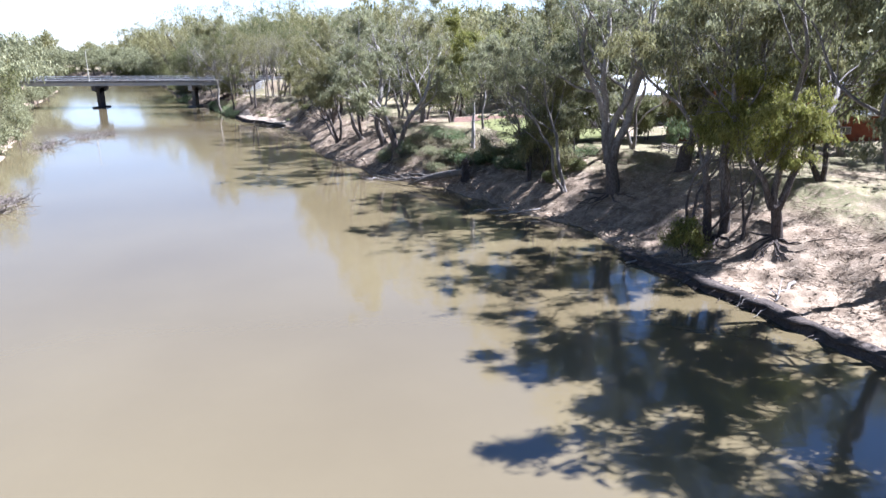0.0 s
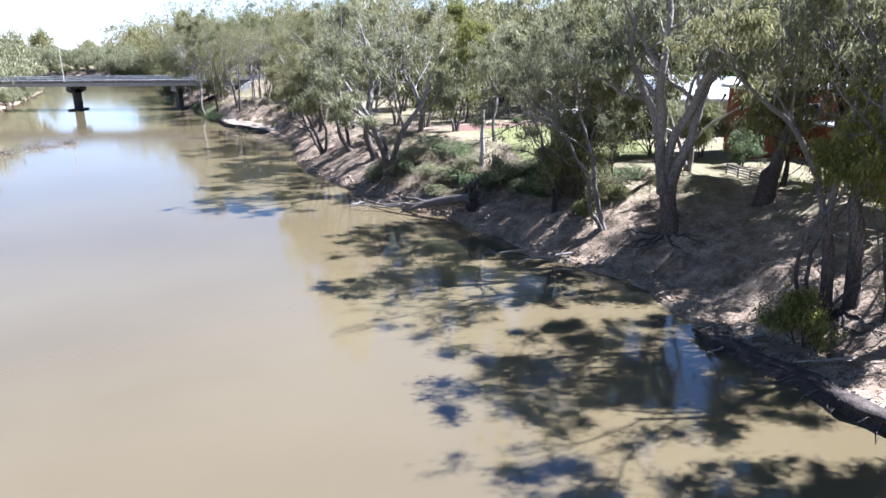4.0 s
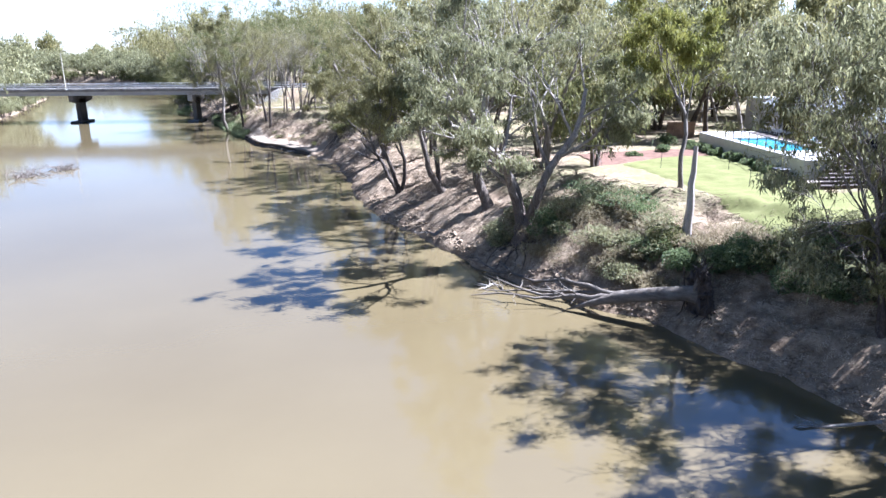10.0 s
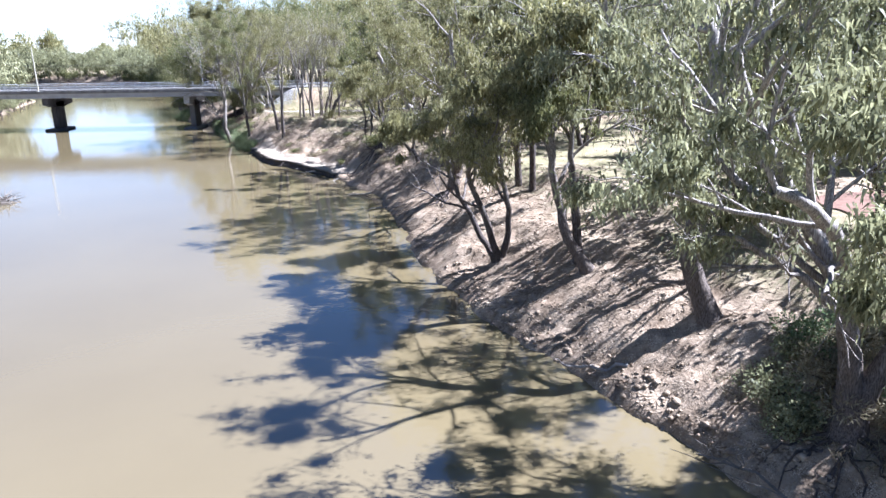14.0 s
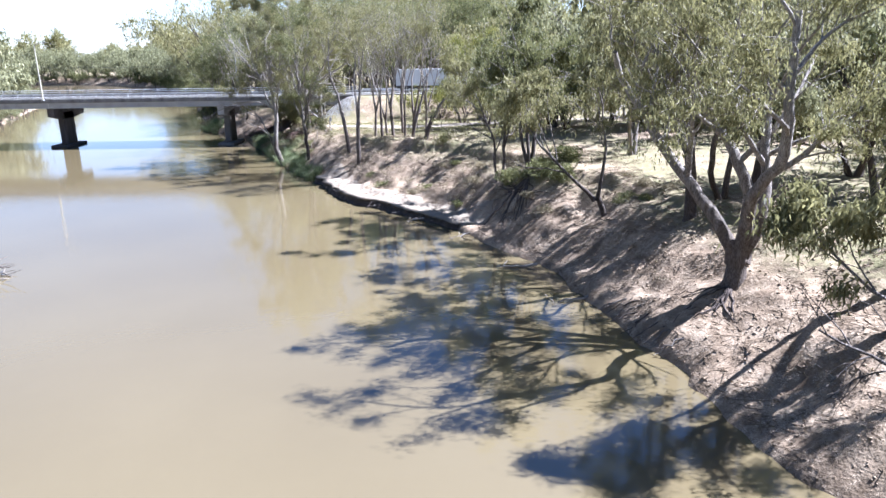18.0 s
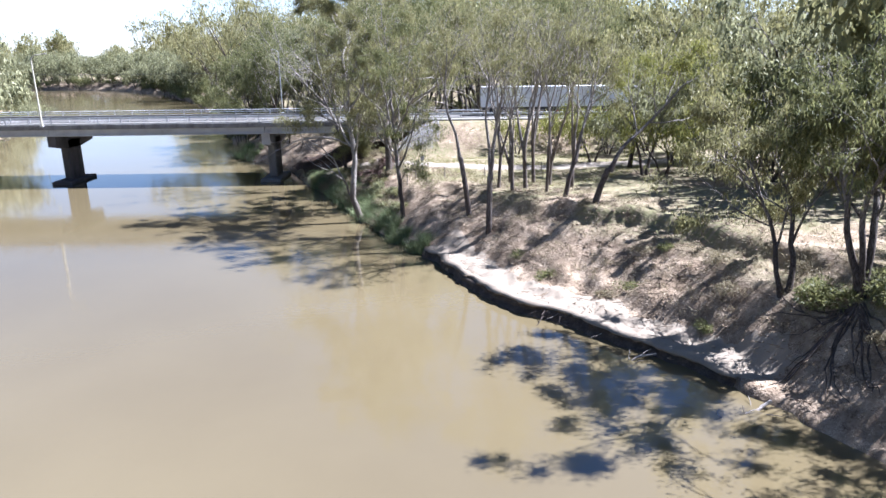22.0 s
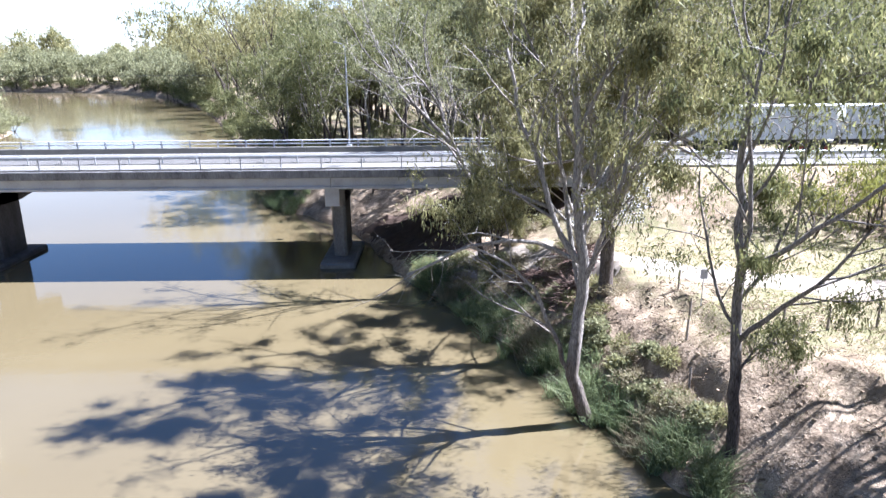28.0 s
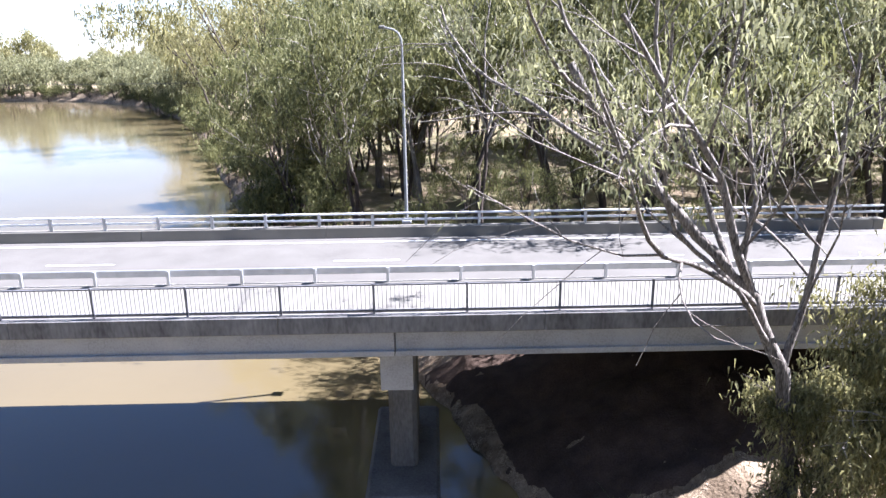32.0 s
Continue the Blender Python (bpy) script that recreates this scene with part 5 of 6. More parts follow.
a = g.uniform(0, 6.28, n)
L = 0.08 * (11 ** (g.uniform(0, 1, n) ** 2.6))
c0 = on_ground(x, y) + np.array([0, 0, 0.035])
dv = np.c_[np.cos(a) * L, np.sin(a) * L, g.normal(0, 0.12, n) * L]
sd = np.c_[-np.sin(a), np.cos(a), np.zeros(n)] * (0.012 + 0.012 * L[:, None])
up = np.array([0, 0, 0.03])
V = np.stack([c0 - dv - sd, c0 - dv + sd, c0 - dv + up, c0 + dv - sd, c0 + dv + sd, c0 + dv + up], 1).reshape(-1, 3)
o = 6 * np.arange(n)[:, None, None]
F = (np.array([(0, 1, 4, 3), (1, 2, 5, 4), (2, 0, 3, 5)])[None] + o).reshape(-1, 4)
tagged(new("fallen_twigs", mesh_of("fallen_twigs", V, F, LITTER)), "fallen twigs, bark strips and leaf litter on the bank", "litter", kind="stuff")


def bent(p0, p1, k, wob, g, sag=0.0):
    t = np.linspace(0, 1, k)[:, None]
    q = np.asarray(p0) * (1 - t) + np.asarray(p1) * t
    q += g.normal(0, wob, (k, 3)) * np.sin(np.pi * t)
    q[:, 2] -= sag * np.sin(np.pi * t[:, 0])
    return q


# the fallen tree lying out into the water
g5 = np.random.default_rng(77)
log = thing("fallen_tree", "fallen grey weathered tree lying from the bank into the water", "fallen tree", 77.7, -147.6, 1.3)
curve_tube("trunk", [(0.5, -0.2, 1.0), (-0.1, 0.1, 1.0), (-1.0, 0.62, 0.82), (-1.9, 1.13, 0.6), (-3.0, 1.7, 0.32), (-3.95, 2.23, 0.0), (-4.8, 2.6, -0.3), (-5.6, 2.9, -0.6), (-6.4, 3.2, -0.95), (-7.0, 3.4, -1.2)],
           [0.62, 0.5, 0.46, 0.45, 0.43, 0.4, 0.27, 0.2, 0.12, 0.03], LOGWOOD, log, n=14)
for r, ends in [(0.27, [(-3.3, 2.0, 0.25), (-3.9, 2.5, 0.1), (-5.1, 4.5, 0.0), (-6.4, 7.2, -0.3), (-8.25, 8.3, -0.7), (-9.7, 10.2, -0.8), (-10.5, 12.8, -0.5)]),
                (0.28, [(-3.5, 2.1, 0.05), (-4.3, 2.5, -0.1), (-6.1, 3.35, -0.3), (-7.4, 4.6, -0.6), (-9.6, 6.95, -0.9), (-11.9, 11.1, -1.0)]),
                (0.24, [(-3.4, 2.2, 0.1), (-4.0, 2.6, 0.0), (-5.4, 4.6, -0.4), (-8.6, 6.7, -0.95), (-12.0, 7.5, -1.15)]),
                (0.10, [(-8.6, 9.0, -0.72), (-9.7, 10.2, -0.8), (-11.0, 10.8, -0.8), (-12.0, 13.2, -0.4), (-13.4, 15.7, -1.0)]),
                (0.12, [(-6.6, 4.0, -0.5), (-8.9, 4.8, -0.9), (-10.6, 5.4, -0.7), (-13.2, 6.6, -1.2)])]:
    ends = np.array(ends)
    at = np.linspace(0, len(ends) - 1, 13)
    b_ = np.c_[[np.interp(at, np.arange(len(ends)), ends[:, c]) for c in range(3)]].T
    b_[1:] += g5.normal(0, 0.09, (12, 3)) * np.array([1, 1, 0.5])
    br = curve_tube("branch", b_, np.linspace(r, 0.035, 13), LOGWOOD, log)
    for q in range(6):
        k = int(g5.integers(5, 12))
        e = b_[k] + g5.normal(0, 1.0, 3) * np.array([1, 1, 0.4]) + np.array([-0.7, 0.5, 0.35])
        curve_tube("twig", bent(b_[k], e, 5, 0.08, g5), np.linspace(max(r * 0.25, 0.03), 0.012, 5), LOGWOOD, br, n=5)
roots = []
for q in np.linspace(0, 6.28, 70):
    R = g5.uniform(1.5, 2.7)
    roots.append(tube(bent((0.4, -0.1, 1.0), (0.65 + g5.normal(0, 0.4), math.cos(q) * R * 0.8 - 0.2, 0.9 + math.sin(q) * R), 7, 0.2, g5), np.linspace(0.17, 0.015, 7), 6))
for q in range(26):   # loose roots that hang to the water
    y_ = g5.uniform(-1.8, 1.5)
    roots.append(tube(bent((0.5 + g5.normal(0, 0.3), y_, 1.0 + g5.normal(0, 0.8)), (0.5 + g5.normal(0, 0.6), y_ + g5.normal(0, 0.5), -1.3), 6, 0.16, g5), np.linspace(0.05, 0.012, 6), 5))
plate = part("root_plate", tubes_mesh("root_plate", roots, BARK_DARK), None, log, "torn-up dark root plate")
bm = bmesh.new()
bmesh.ops.create_icosphere(bm, subdivisions=4, radius=1.0)
for v in bm.verts:
    k = 1 + 0.2 * float(vnoise(v.co.y * 3 + v.co.x, v.co.z * 3, 0.8, 51)) + 0.16 * float(vnoise(v.co.y * 5, v.co.z * 5 + v.co.x, 0.6, 52))
    v.co = Vector((0.7 + v.co.x * 0.4 * k, -0.2 + v.co.y * 1.35 * k, 0.8 + v.co.z * 1.7 * k))
part("soil_clump", bm, BARK_DARK, plate, "dark soil caked between the roots")
curve_tube("branch", [(0.1, -0.3, 0.9), (0.15, -0.5, 1.7), (0.3, -0.6, 2.4), (0.75, -0.6, 3.2)], [0.13, 0.11, 0.09, 0.03], LOGWOOD, log)

drift = thing("driftwood", "pale bleached driftwood branch floating by the bank", "driftwood", 66, -139.1, 0.05)
for k in range(7):
    a = g5.uniform(0, 6.28)
    curve_tube("branch", bent((0, 0, 0.1), (math.cos(a) * g5.uniform(0.4, 1.3), math.sin(a) * g5.uniform(0.4, 1.3), g5.uniform(-0.05, 0.35)), 4, 0.06, g5), np.linspace(0.07, 0.015, 4), BARK_PALE, drift, n=6)
st = thing("branch_stick", "pale broken branch leaning on the bank at the waterline", "branch", 60.1, -117.8, 0.2)
curve_tube("branch", bent((0, 0, 0), (1.2, 1.9, 1.4), 5, 0.05, g5), np.linspace(0.1, 0.05, 5), DEADWOOD, st)
stump = thing("dead_stump", "tall bleached dead tree stump standing in scrub", "stump", 79.9, -141, gz(79.9, -141) - 0.2)
curve_tube("trunk", bent((0, 0, 0), (0.12, 0.05, 7.0), 9, 0.03, g5), np.linspace(0.36, 0.14, 9), BARK_PALE, stump)
# bare boughs over the bank and in the far shallows
for i, (x, y, z, a, L, r) in enumerate([(92.1, -179.7, 0.4, 200, 3.5, 0.16), (97.6, -189.8, 0.6, 230, 3.0, 0.14), (94.2, -184.6, 0.4, 160, 2.2, 0.1), (49.3, -84.9, 0.5, 200, 2.8, 0.09), (46.7, -77.9, 0.5, 170, 3.4, 0.11),
                                        (42, -68.1, 0.4, 210, 2.6, 0.10), (37.9, -62, 0.4, 190, 2.2, 0.08), (62.7, -125.7, 1.0, 150, 2.4, 0.1), (84.6, -162.4, 0.4, 190, 4.5, 0.12), (81.5, -160, 0.3, 175, 3.8, 0.1)]):
    ob = thing("fallen_bough", "bare grey fallen bough lying at the water's edge", "branch", x, y, max(gz(x, y), 0) + 0.05)
    e = np.array([math.cos(radians(a)) * L, math.sin(radians(a)) * L, -0.25])
    b_ = bent((0.6, 0, 0.25), e, 6, 0.12, g5)
    curve_tube("bough", b_, np.linspace(r, r * 0.35, 6), DEADWOOD, ob)
    for q in range(5):
        k = int(g5.integers(2, 6))
        curve_tube("twig", bent(b_[k], b_[k] + g5.normal(0, 0.6, 3) * np.array([1, 1, 0.3]) + np.array([0, 0, 0.25]), 4, 0.05, g5), np.linspace(r * 0.4, 0.012, 4), DEADWOOD, ob, n=5)
for i, (x, y, s) in enumerate([(2.8, -84.9, 1.0), (0.5, -93.3, 1.0), (5.2, -78.5, 0.8), (2.5, -101.4, 1.0), (22.4, -151, 0.9), (24.5, -157.5, 1.0)]):
    ob = thing("snag", "brown tangle of dead branches in the shallows", "dead branches", x, y, 0.0)
    for q in range(48):
        a = g5.uniform(0, 6.28)
        p1 = np.array([math.cos(a) * g5.uniform(1, 5), math.sin(a) * g5.uniform(1, 5), g5.uniform(0.1, 1.8)]) * s
        curve_tube("branch", bent((g5.normal(0, 1.2), g5.normal(0, 1.2), -0.1), p1, 5, 0.2, g5), np.linspace(0.06, 0.015, 5), (LOGWOOD, BARK_BROWN, LOGWOOD)[q % 3], ob, n=5)

# roots bared along the undercut edge
for i, (y0, y1, m) in enumerate([(-197.2, -189.4, 26), (-189.4, -183.5, 30), (-183.5, -178.6, 22), (-59.8, -54.4, 14), (-94.6, -87.5, 14)]):
    ob = None
    for q in range(m):
        y = g5.uniform(y0, y1)
        x = float(np.interp(y, EDGE[:, 1], EDGE[:, 0])) + g5.uniform(0.3, 0.9)
        z = gz(x + 0.4, y)
        if ob is None:
            ax, ay = x, y
            ob = thing("exposed_roots", "pale and dark roots hanging from the undercut clay edge", "roots", ax, ay, 0)
        e = (x - ax - g5.uniform(0.6, 1.4), y - ay + g5.normal(0, 0.7), g5.uniform(-0.1, 0.25))
        curve_tube("root", bent((x - ax + 0.5, y - ay, z + 0.05), e, 6, 0.13, g5), np.linspace(0.05, 0.015, 6), BARK_DARK if q % 3 else BARK_GREY, ob, n=5)

# dark growth at the foot of the bushy gum, and a heap of dead brush by the bridge
for i, (x, y, r, h) in enumerate([(49.1, -66.2, 1.5, 1.7), (50.7, -68.1, 1.4, 1.5), (47, -63.7, 1.3, 1.4), (51.6, -64.8, 1.5, 1.6), (87.3, -158.2, 1.2, 1.2), (90.2, -157, 1.3, 1.4)]):
    shrub("dense dark shrub under the gums", x, y, r, h, 2600, LEAF_C, 700 + i, (0.22, 0.04))
BRUSHWOOD = mat("dead_brushwood", (0.055, 0.034, 0.026), (0.20, 0.135, 0.105), 0.95, 3, 30, 0.4, spec=0.1)
for i, (cx, cy, rr, hh, m) in enumerate([(18, -15, 1.7, 1.1, 70), (16.1, -11.3, 1.5, 0.9, 60), (19.1, -11.7, 1.3, 0.8, 50)]):
    heap = thing("brush_pile", "heap of dead reddish-brown brushwood on the slope", "brush pile", cx, cy, gz(cx, cy))
    sticks = []
    for q in range(m * 4):
        a, k = g5.uniform(0, 6.28), abs(g5.normal(0, 0.5))
        p = np.array([math.cos(a) * rr * k, math.sin(a) * rr * k, 0.0])
        p[2] = gz(cx + p[0], cy + p[1]) - gz(cx, cy) + hh * max(0.05, 1 - k) * g5.uniform(0.1, 1.0)
        d = g5.normal(0, 1, 3) * np.array([0.7, 0.7, 0.3])
        sticks.append(tube(bent(p - d, p + d, 4, 0.08, g5), [0.03, 0.025, 0.018, 0.008], 4))
    for j in range(8):
        part("brushwood", tubes_mesh("brushwood", sticks[j::8], BRUSHWOOD), None, heap)
GRASS_G = leaf_mat("sparse_green_grass", (0.10, 0.105, 0.03), (0.30, 0.285, 0.11))
gg = np.random.default_rng(91)
x, y = gg.uniform(19, 51, 17000), gg.uniform(-33, -3, 17000)
keep = (seg_dist(np.c_[x, y], EDGE)[0] > 5.0) & (vnoise(x, y, 3.2, 31) > -0.1)
blades("green_grass", on_ground(x[keep], y[keep]), 0.16, 0.022, 3, 0.16, GRASS_G, "thin yellow-green grass beside the track", 0.7, 92)

for i in range(22):
    x, y = g3.uniform(12.7, 21), g3.uniform(-9.8, -2.2)
    shrub("straggly brown and olive brush under the gums by the bridge", x, y, g3.uniform(0.5, 1.0), g3.uniform(0.35, 0.9), 800, LEAF_DRY if i % 3 else LEAF_B, 800 + i, (0.24, 0.02), name="dry_brush")

# roots running down the bank from the old gums
for i, (cx, cy, m, reach) in enumerate([(48.1, -65.6, 22, 5.5), (56, -91.8, 12, 4.0), (92.5, -164, 12, 4.0), (99.9, -183.7, 12, 4.5), (96.7, -180.1, 12, 3.5), (69, -133.6, 12, 4.0), (17.9, -24.7, 8, 2.2)]):
    ob = thing("surface_roots", "dark tangled roots spreading over the eroded bank", "roots", cx, cy, gz(cx, cy))
    for q in range(m):
        a = radians(g5.uniform(120, 300))
        L = reach * g5.uniform(0.5, 1.0)
        t = np.linspace(0.05, 1, 9)
        sw = g5.normal(0, 0.5)
        px, py = cx + np.cos(a + sw * t) * L * t + g5.normal(0, 0.08, 9), cy + np.sin(a + sw * t) * L * t + g5.normal(0, 0.08, 9)
        P3 = np.c_[px - cx, py - cy, np.maximum(ground_z(px, py), -0.2) - gz(cx, cy) + 0.03 + g5.normal(0, 0.04, 9)]
        curve_tube("root", P3, np.linspace(0.10, 0.02, 9) * g5.uniform(0.6, 1.2), BARK_DARK, ob, n=5)


# ---------- lawn, tracks, houses ----------
LAWN = mat("mown_lawn", (0.088, 0.091, 0.031), (0.165, 0.163, 0.066), 0.95, 0.6, 45, 0.5, c3=(0.125, 0.129, 0.047), spec=0.1)
TRACK = mat("dusty_track", (0.19, 0.16, 0.122), (0.30, 0.258, 0.205), 0.95, 1.0, 25, 0.3, spec=0.1)
RENDERW = mat("pale_render", (0.40, 0.39, 0.36), (0.52, 0.51, 0.48), 0.85, 1.2, 30, 0.1)
GREYWALL = mat("grey_wall_sheeting", (0.44, 0.43, 0.46), (0.52, 0.51, 0.54), 0.8, 0.8, 20, 0.1)
ROOFW = mat("white_roof_metal", (0.52, 0.53, 0.54), (0.66, 0.67, 0.68), 0.45, 1.0, 20, 0.1)
BRICK = mat("red_brick", (0.12, 0.036, 0.021), (0.235, 0.078, 0.042), 0.9, 2.0, 30, 0.2, c3=(0.18, 0.056, 0.032))
TIMBER_D = mat("dark_stained_timber", (0.035, 0.026, 0.022), (0.08, 0.06, 0.05), 0.7, 3, 40, 0.3)
TIMBER = mat("weathered_timber", (0.13, 0.11, 0.09), (0.28, 0.24, 0.2), 0.9, 3, 40, 0.4)
GLASSD = mat("dark_window_glass", (0.012, 0.014, 0.016), (0.025, 0.028, 0.03), 0.05, 1, 5, 0.0, spec=0.6)
POOLW = mat("pool_water", (0.055, 0.25, 0.34), (0.09, 0.34, 0.43), 0.04, 1.5, 6, 0.1, spec=0.6)
PLASTIC_W = mat("white_plastic", (0.62, 0.62, 0.60), (0.72, 0.72, 0.70), 0.4, 3, 20, 0.05)
STEEL_D = mat("dark_painted_steel", (0.025, 0.025, 0.028), (0.06, 0.06, 0.065), 0.5, 3, 20, 0.1)


def drape(name, xs, ys, inside, lift, material, label, category):
    """A thin sheet laid over the ground where inside(x, y) holds."""
    X, Y = np.meshgrid(xs, ys)
    m = inside(X.ravel(), Y.ravel())
    Z = ground_z(X.ravel(), Y.ravel()) + np.clip(m * 0.3, -0.3, lift)
    nx = len(xs)
    i = (np.arange(len(ys) - 1)[:, None] * nx + np.arange(nx - 1)[None]).ravel()
    F = np.stack([i, i + 1, i + nx + 1, i + nx], -1)
    F = F[m[F].max(1) > -0.7]
    me = mesh_of(name, np.stack([X.ravel(), Y.ravel(), Z], -1), F, material, True)
    return tagged(new(name, me), label, category, kind="structure")


drape("lawn", np.arange(80, 100, 0.42), np.arange(-148, -82, 0.42),
      lambda x, y: np.minimum(x - (82.4 + 0.8 * np.sin(y * 0.23) + 0.3 * vnoise(x, y, 1.2, 22) - 0.19 * (y + 129.5) * (y < -129.5) + 0.09 * np.maximum(0, y + 119.5)), np.minimum(93.2 + 6 * (y < -136) - x, -115.4 - 0.55 * np.maximum(0, 87.4 - x) - y)), 0.13, LAWN,
      "bright green mown lawn above the river bank", "lawn")
TRK = np.array([(9.7, -3), (14.3, -5.9), (19.5, -10.5), (24.6, -15.8), (31.8, -19.7), (42.8, -20.4), (60.7, -18.4), (90.6, -15.8)], float)


def near_track(x, y, w):
    d = np.full(len(x), 1e9)
    for a, b in zip(TRK[:-1], TRK[1:]):
        ab = b - a
        P_ = np.c_[x, y]
        t = np.clip(((P_ - a) @ ab) / (ab @ ab), 0, 1)
        d = np.minimum(d, np.linalg.norm(P_ - a - t[:, None] * ab, axis=1))
    return w - d - 0.5 * vnoise(x, y, 1.5, 21)


drape("dirt_track", np.arange(8, 94, 0.42), np.arange(-28, 0, 0.42), lambda x, y: near_track(x, y, 1.6), 0.07, TRACK, "pale dusty vehicle track below the road", "track")


def quadbox(parent, name, material, x0, x1, y0, y1, z0, z1, bevel=0.0, label=""):
    return part(name, boxmesh(x0, x1, y0, y1, z0, z1, bevel), material, parent, label)


# pool terrace: built-up platform with its pool, fence and stairs
TZ = 8.1
terrace = thing("pool_terrace", "raised paved pool terrace with pale rendered retaining wall", "terrace")
quadbox(terrace, "retaining_wall", RENDERW, 93.5, 93.85, -131.2, -109.0, 5.8, TZ + 0.02, 0.03)
quadbox(terrace, "retaining_wall", RENDERW, 93.85, 102.9, -131.2, -130.8, 5.8, TZ + 0.02, 0.03)
quadbox(terrace, "retaining_wall", RENDERW, 93.85, 119.9, -109.3, -109.0, 5.8, TZ + 0.02, 0.03)
PAVE = mat("terrace_paving", (0.36, 0.34, 0.31), (0.48, 0.46, 0.43), 0.85, 1.2, 20, 0.1)
for yy in np.arange(-130.8, -110.6, 1.83):
    for xx in np.arange(93.85, 103.0, 1.66):
        if 94.5 < xx + 0.8 < 98.3 and -125.7 < yy + 0.9 < -114.9:
            continue
        quadbox(terrace, "paver", TIMBER_D if xx > 98 else PAVE, xx, xx + 1.66, yy, yy + 1.82, 7.4, TZ, 0.015)
pool = thing("swimming_pool", "turquoise swimming pool with pale coping set in the terrace", "pool", 0, 0, 0)
quadbox(pool, "basin", RENDERW, 93.9, 98.9, -125.9, -115.0, 6.9, 7.05)
quadbox(pool, "pool_water", POOLW, 94.2, 98.6, -125.6, -115.4, 7.3, TZ - 0.15)
for c in ((93.9, 94.25, -125.9, -115.0), (98.55, 98.9, -125.9, -115.0), (94.25, 98.55, -125.9, -125.5), (94.25, 98.55, -115.4, -115.0)):
    quadbox(pool, "coping", PAVE, *c, 7.3, TZ + 0.05, 0.02)
pf = thing("pool_fence", "black steel and glass pool fence along the terrace edge", "fence")
for k, yy in enumerate(np.arange(-130.9, -114.6, 1.7)):
    quadbox(pf, "post", STEEL_D, 93.62, 93.7, yy - 0.04, yy + 0.04, TZ, TZ + 1.2, 0.01)
quadbox(pf, "rail", STEEL_D, 93.63, 93.69, -130.9, -115.5, TZ + 1.14, TZ + 1.2)
for xx in np.arange(98.6, 101.9, 1.6):
    quadbox(pf, "post", STEEL_D, xx - 0.04, xx + 0.04, -131.0, -130.9, TZ, TZ + 1.2, 0.01)
quadbox(pf, "rail", STEEL_D, 98.6, 101.8, -131.0, -130.9, TZ + 1.14, TZ + 1.2)
steps = thing("terrace_steps", "dark timber steps from the lawn up to the terrace", "steps")
for k in range(7):
    quadbox(steps, "step", TIMBER_D, 95.6 - (6 - k) * 0.5, 99.1, -131.2 - (7 - k) * 0.5, -131.2 - (6 - k) * 0.5 + 0.05, 6.0, 6.35 + (k + 1) * 0.23, 0.02)
for i in range(9):
    yy = -129.8 + i * 2.3
    shrub("clipped dark green hedge plant along the retaining wall", 92.7, yy, 0.75, 0.95, 900, LEAF_G, 500 + i, (0.14, 0.06), name="hedge_plant")
um = thing("closed_umbrella", "closed dark grey patio umbrella on the pool terrace", "umbrella", 99.8, -114.8, TZ)
curve_tube("pole", [(0, 0, 0), (0, 0, 1.4), (0, 0, 3.1)], 0.035, GALV, um)
curve_tube("canopy", [(0, 0, 0.9), (0, 0, 1.3), (0, 0, 2.2), (0, 0, 3.0)], [0.06, 0.2, 0.16, 0.04], STEEL_D, um, n=10)


def lounger(x, y, rz):
    ob = thing("sun_lounger", "white plastic sun lounger on the pool terrace", "lounger", x, y, TZ, rz, group="loungers by the pool")
    quadbox(ob, "seat", PLASTIC_W, -0.3, 0.3, -0.95, 0.35, 0.28, 0.36, 0.02)
    bk = quadbox(ob, "backrest", PLASTIC_W, -0.3, 0.3, 0.0, 0.7, 0.0, 0.07, 0.02)
    bk.matrix_basis = pose(0, 0.35, 0.3, 50, 0, 0)
    for px in (-0.25, 0.25):
        for py in (-0.85, 0.25):
            quadbox(ob, "leg", PLASTIC_W, px - 0.03, px + 0.03, py - 0.03, py + 0.03, 0, 0.28)
    return ob


l0 = lounger(101.2, -110.6, 81.9)
for k, (x, y, r) in enumerate([(101.1, -112.1, 85.9), (101.3, -113.6, 75), (99.9, -120.2, 96.9), (100, -122.2, 91.9)]):
    copy_thing(l0, pose(x, y, TZ, 0, 0, r))
ta = thing("patio_table", "white patio table on the pool terrace", "table", 96.3, -128.3, TZ)
part("tabletop", cyl(bmesh.new(), 0, 0, 0.70, 0.74, 0.5), PLASTIC_W, ta)
part("leg", cyl(bmesh.new(), 0, 0, 0.0, 0.70, 0.05), PLASTIC_W, ta)

houseA = thing("white_roofed_house", "low modern house with white roof and wide dark glass doors", "house")
quadbox(houseA, "wall", RENDERW, 103.9, 104.15, -130.8, -107.5, 6.0, 11.0)
quadbox(houseA, "wall", RENDERW, 104.15, 119.9, -130.8, -130.5, 6.0, 11.0)
quadbox(houseA, "wall", RENDERW, 104.15, 119.9, -107.8, -107.5, 6.0, 11.0)
quadbox(houseA, "wall", RENDERW, 119.65, 119.9, -130.5, -107.8, 6.0, 11.0)
for yy in (-111.9, -116.9, -121.9, -126.9):
    dr = quadbox(houseA, "glass_door", STEEL_D, 103.83, 103.9, yy, yy + 3.9, TZ + 0.02, 10.7, 0.01, "dark framed sliding glass door")
    for q in range(3):
        quadbox(dr, "pane", GLASSD, 103.8, 103.825, yy + 0.1 + q * 1.27, yy + 1.27 + q * 1.27, TZ + 0.12, 10.6)
bm = bmesh.new()
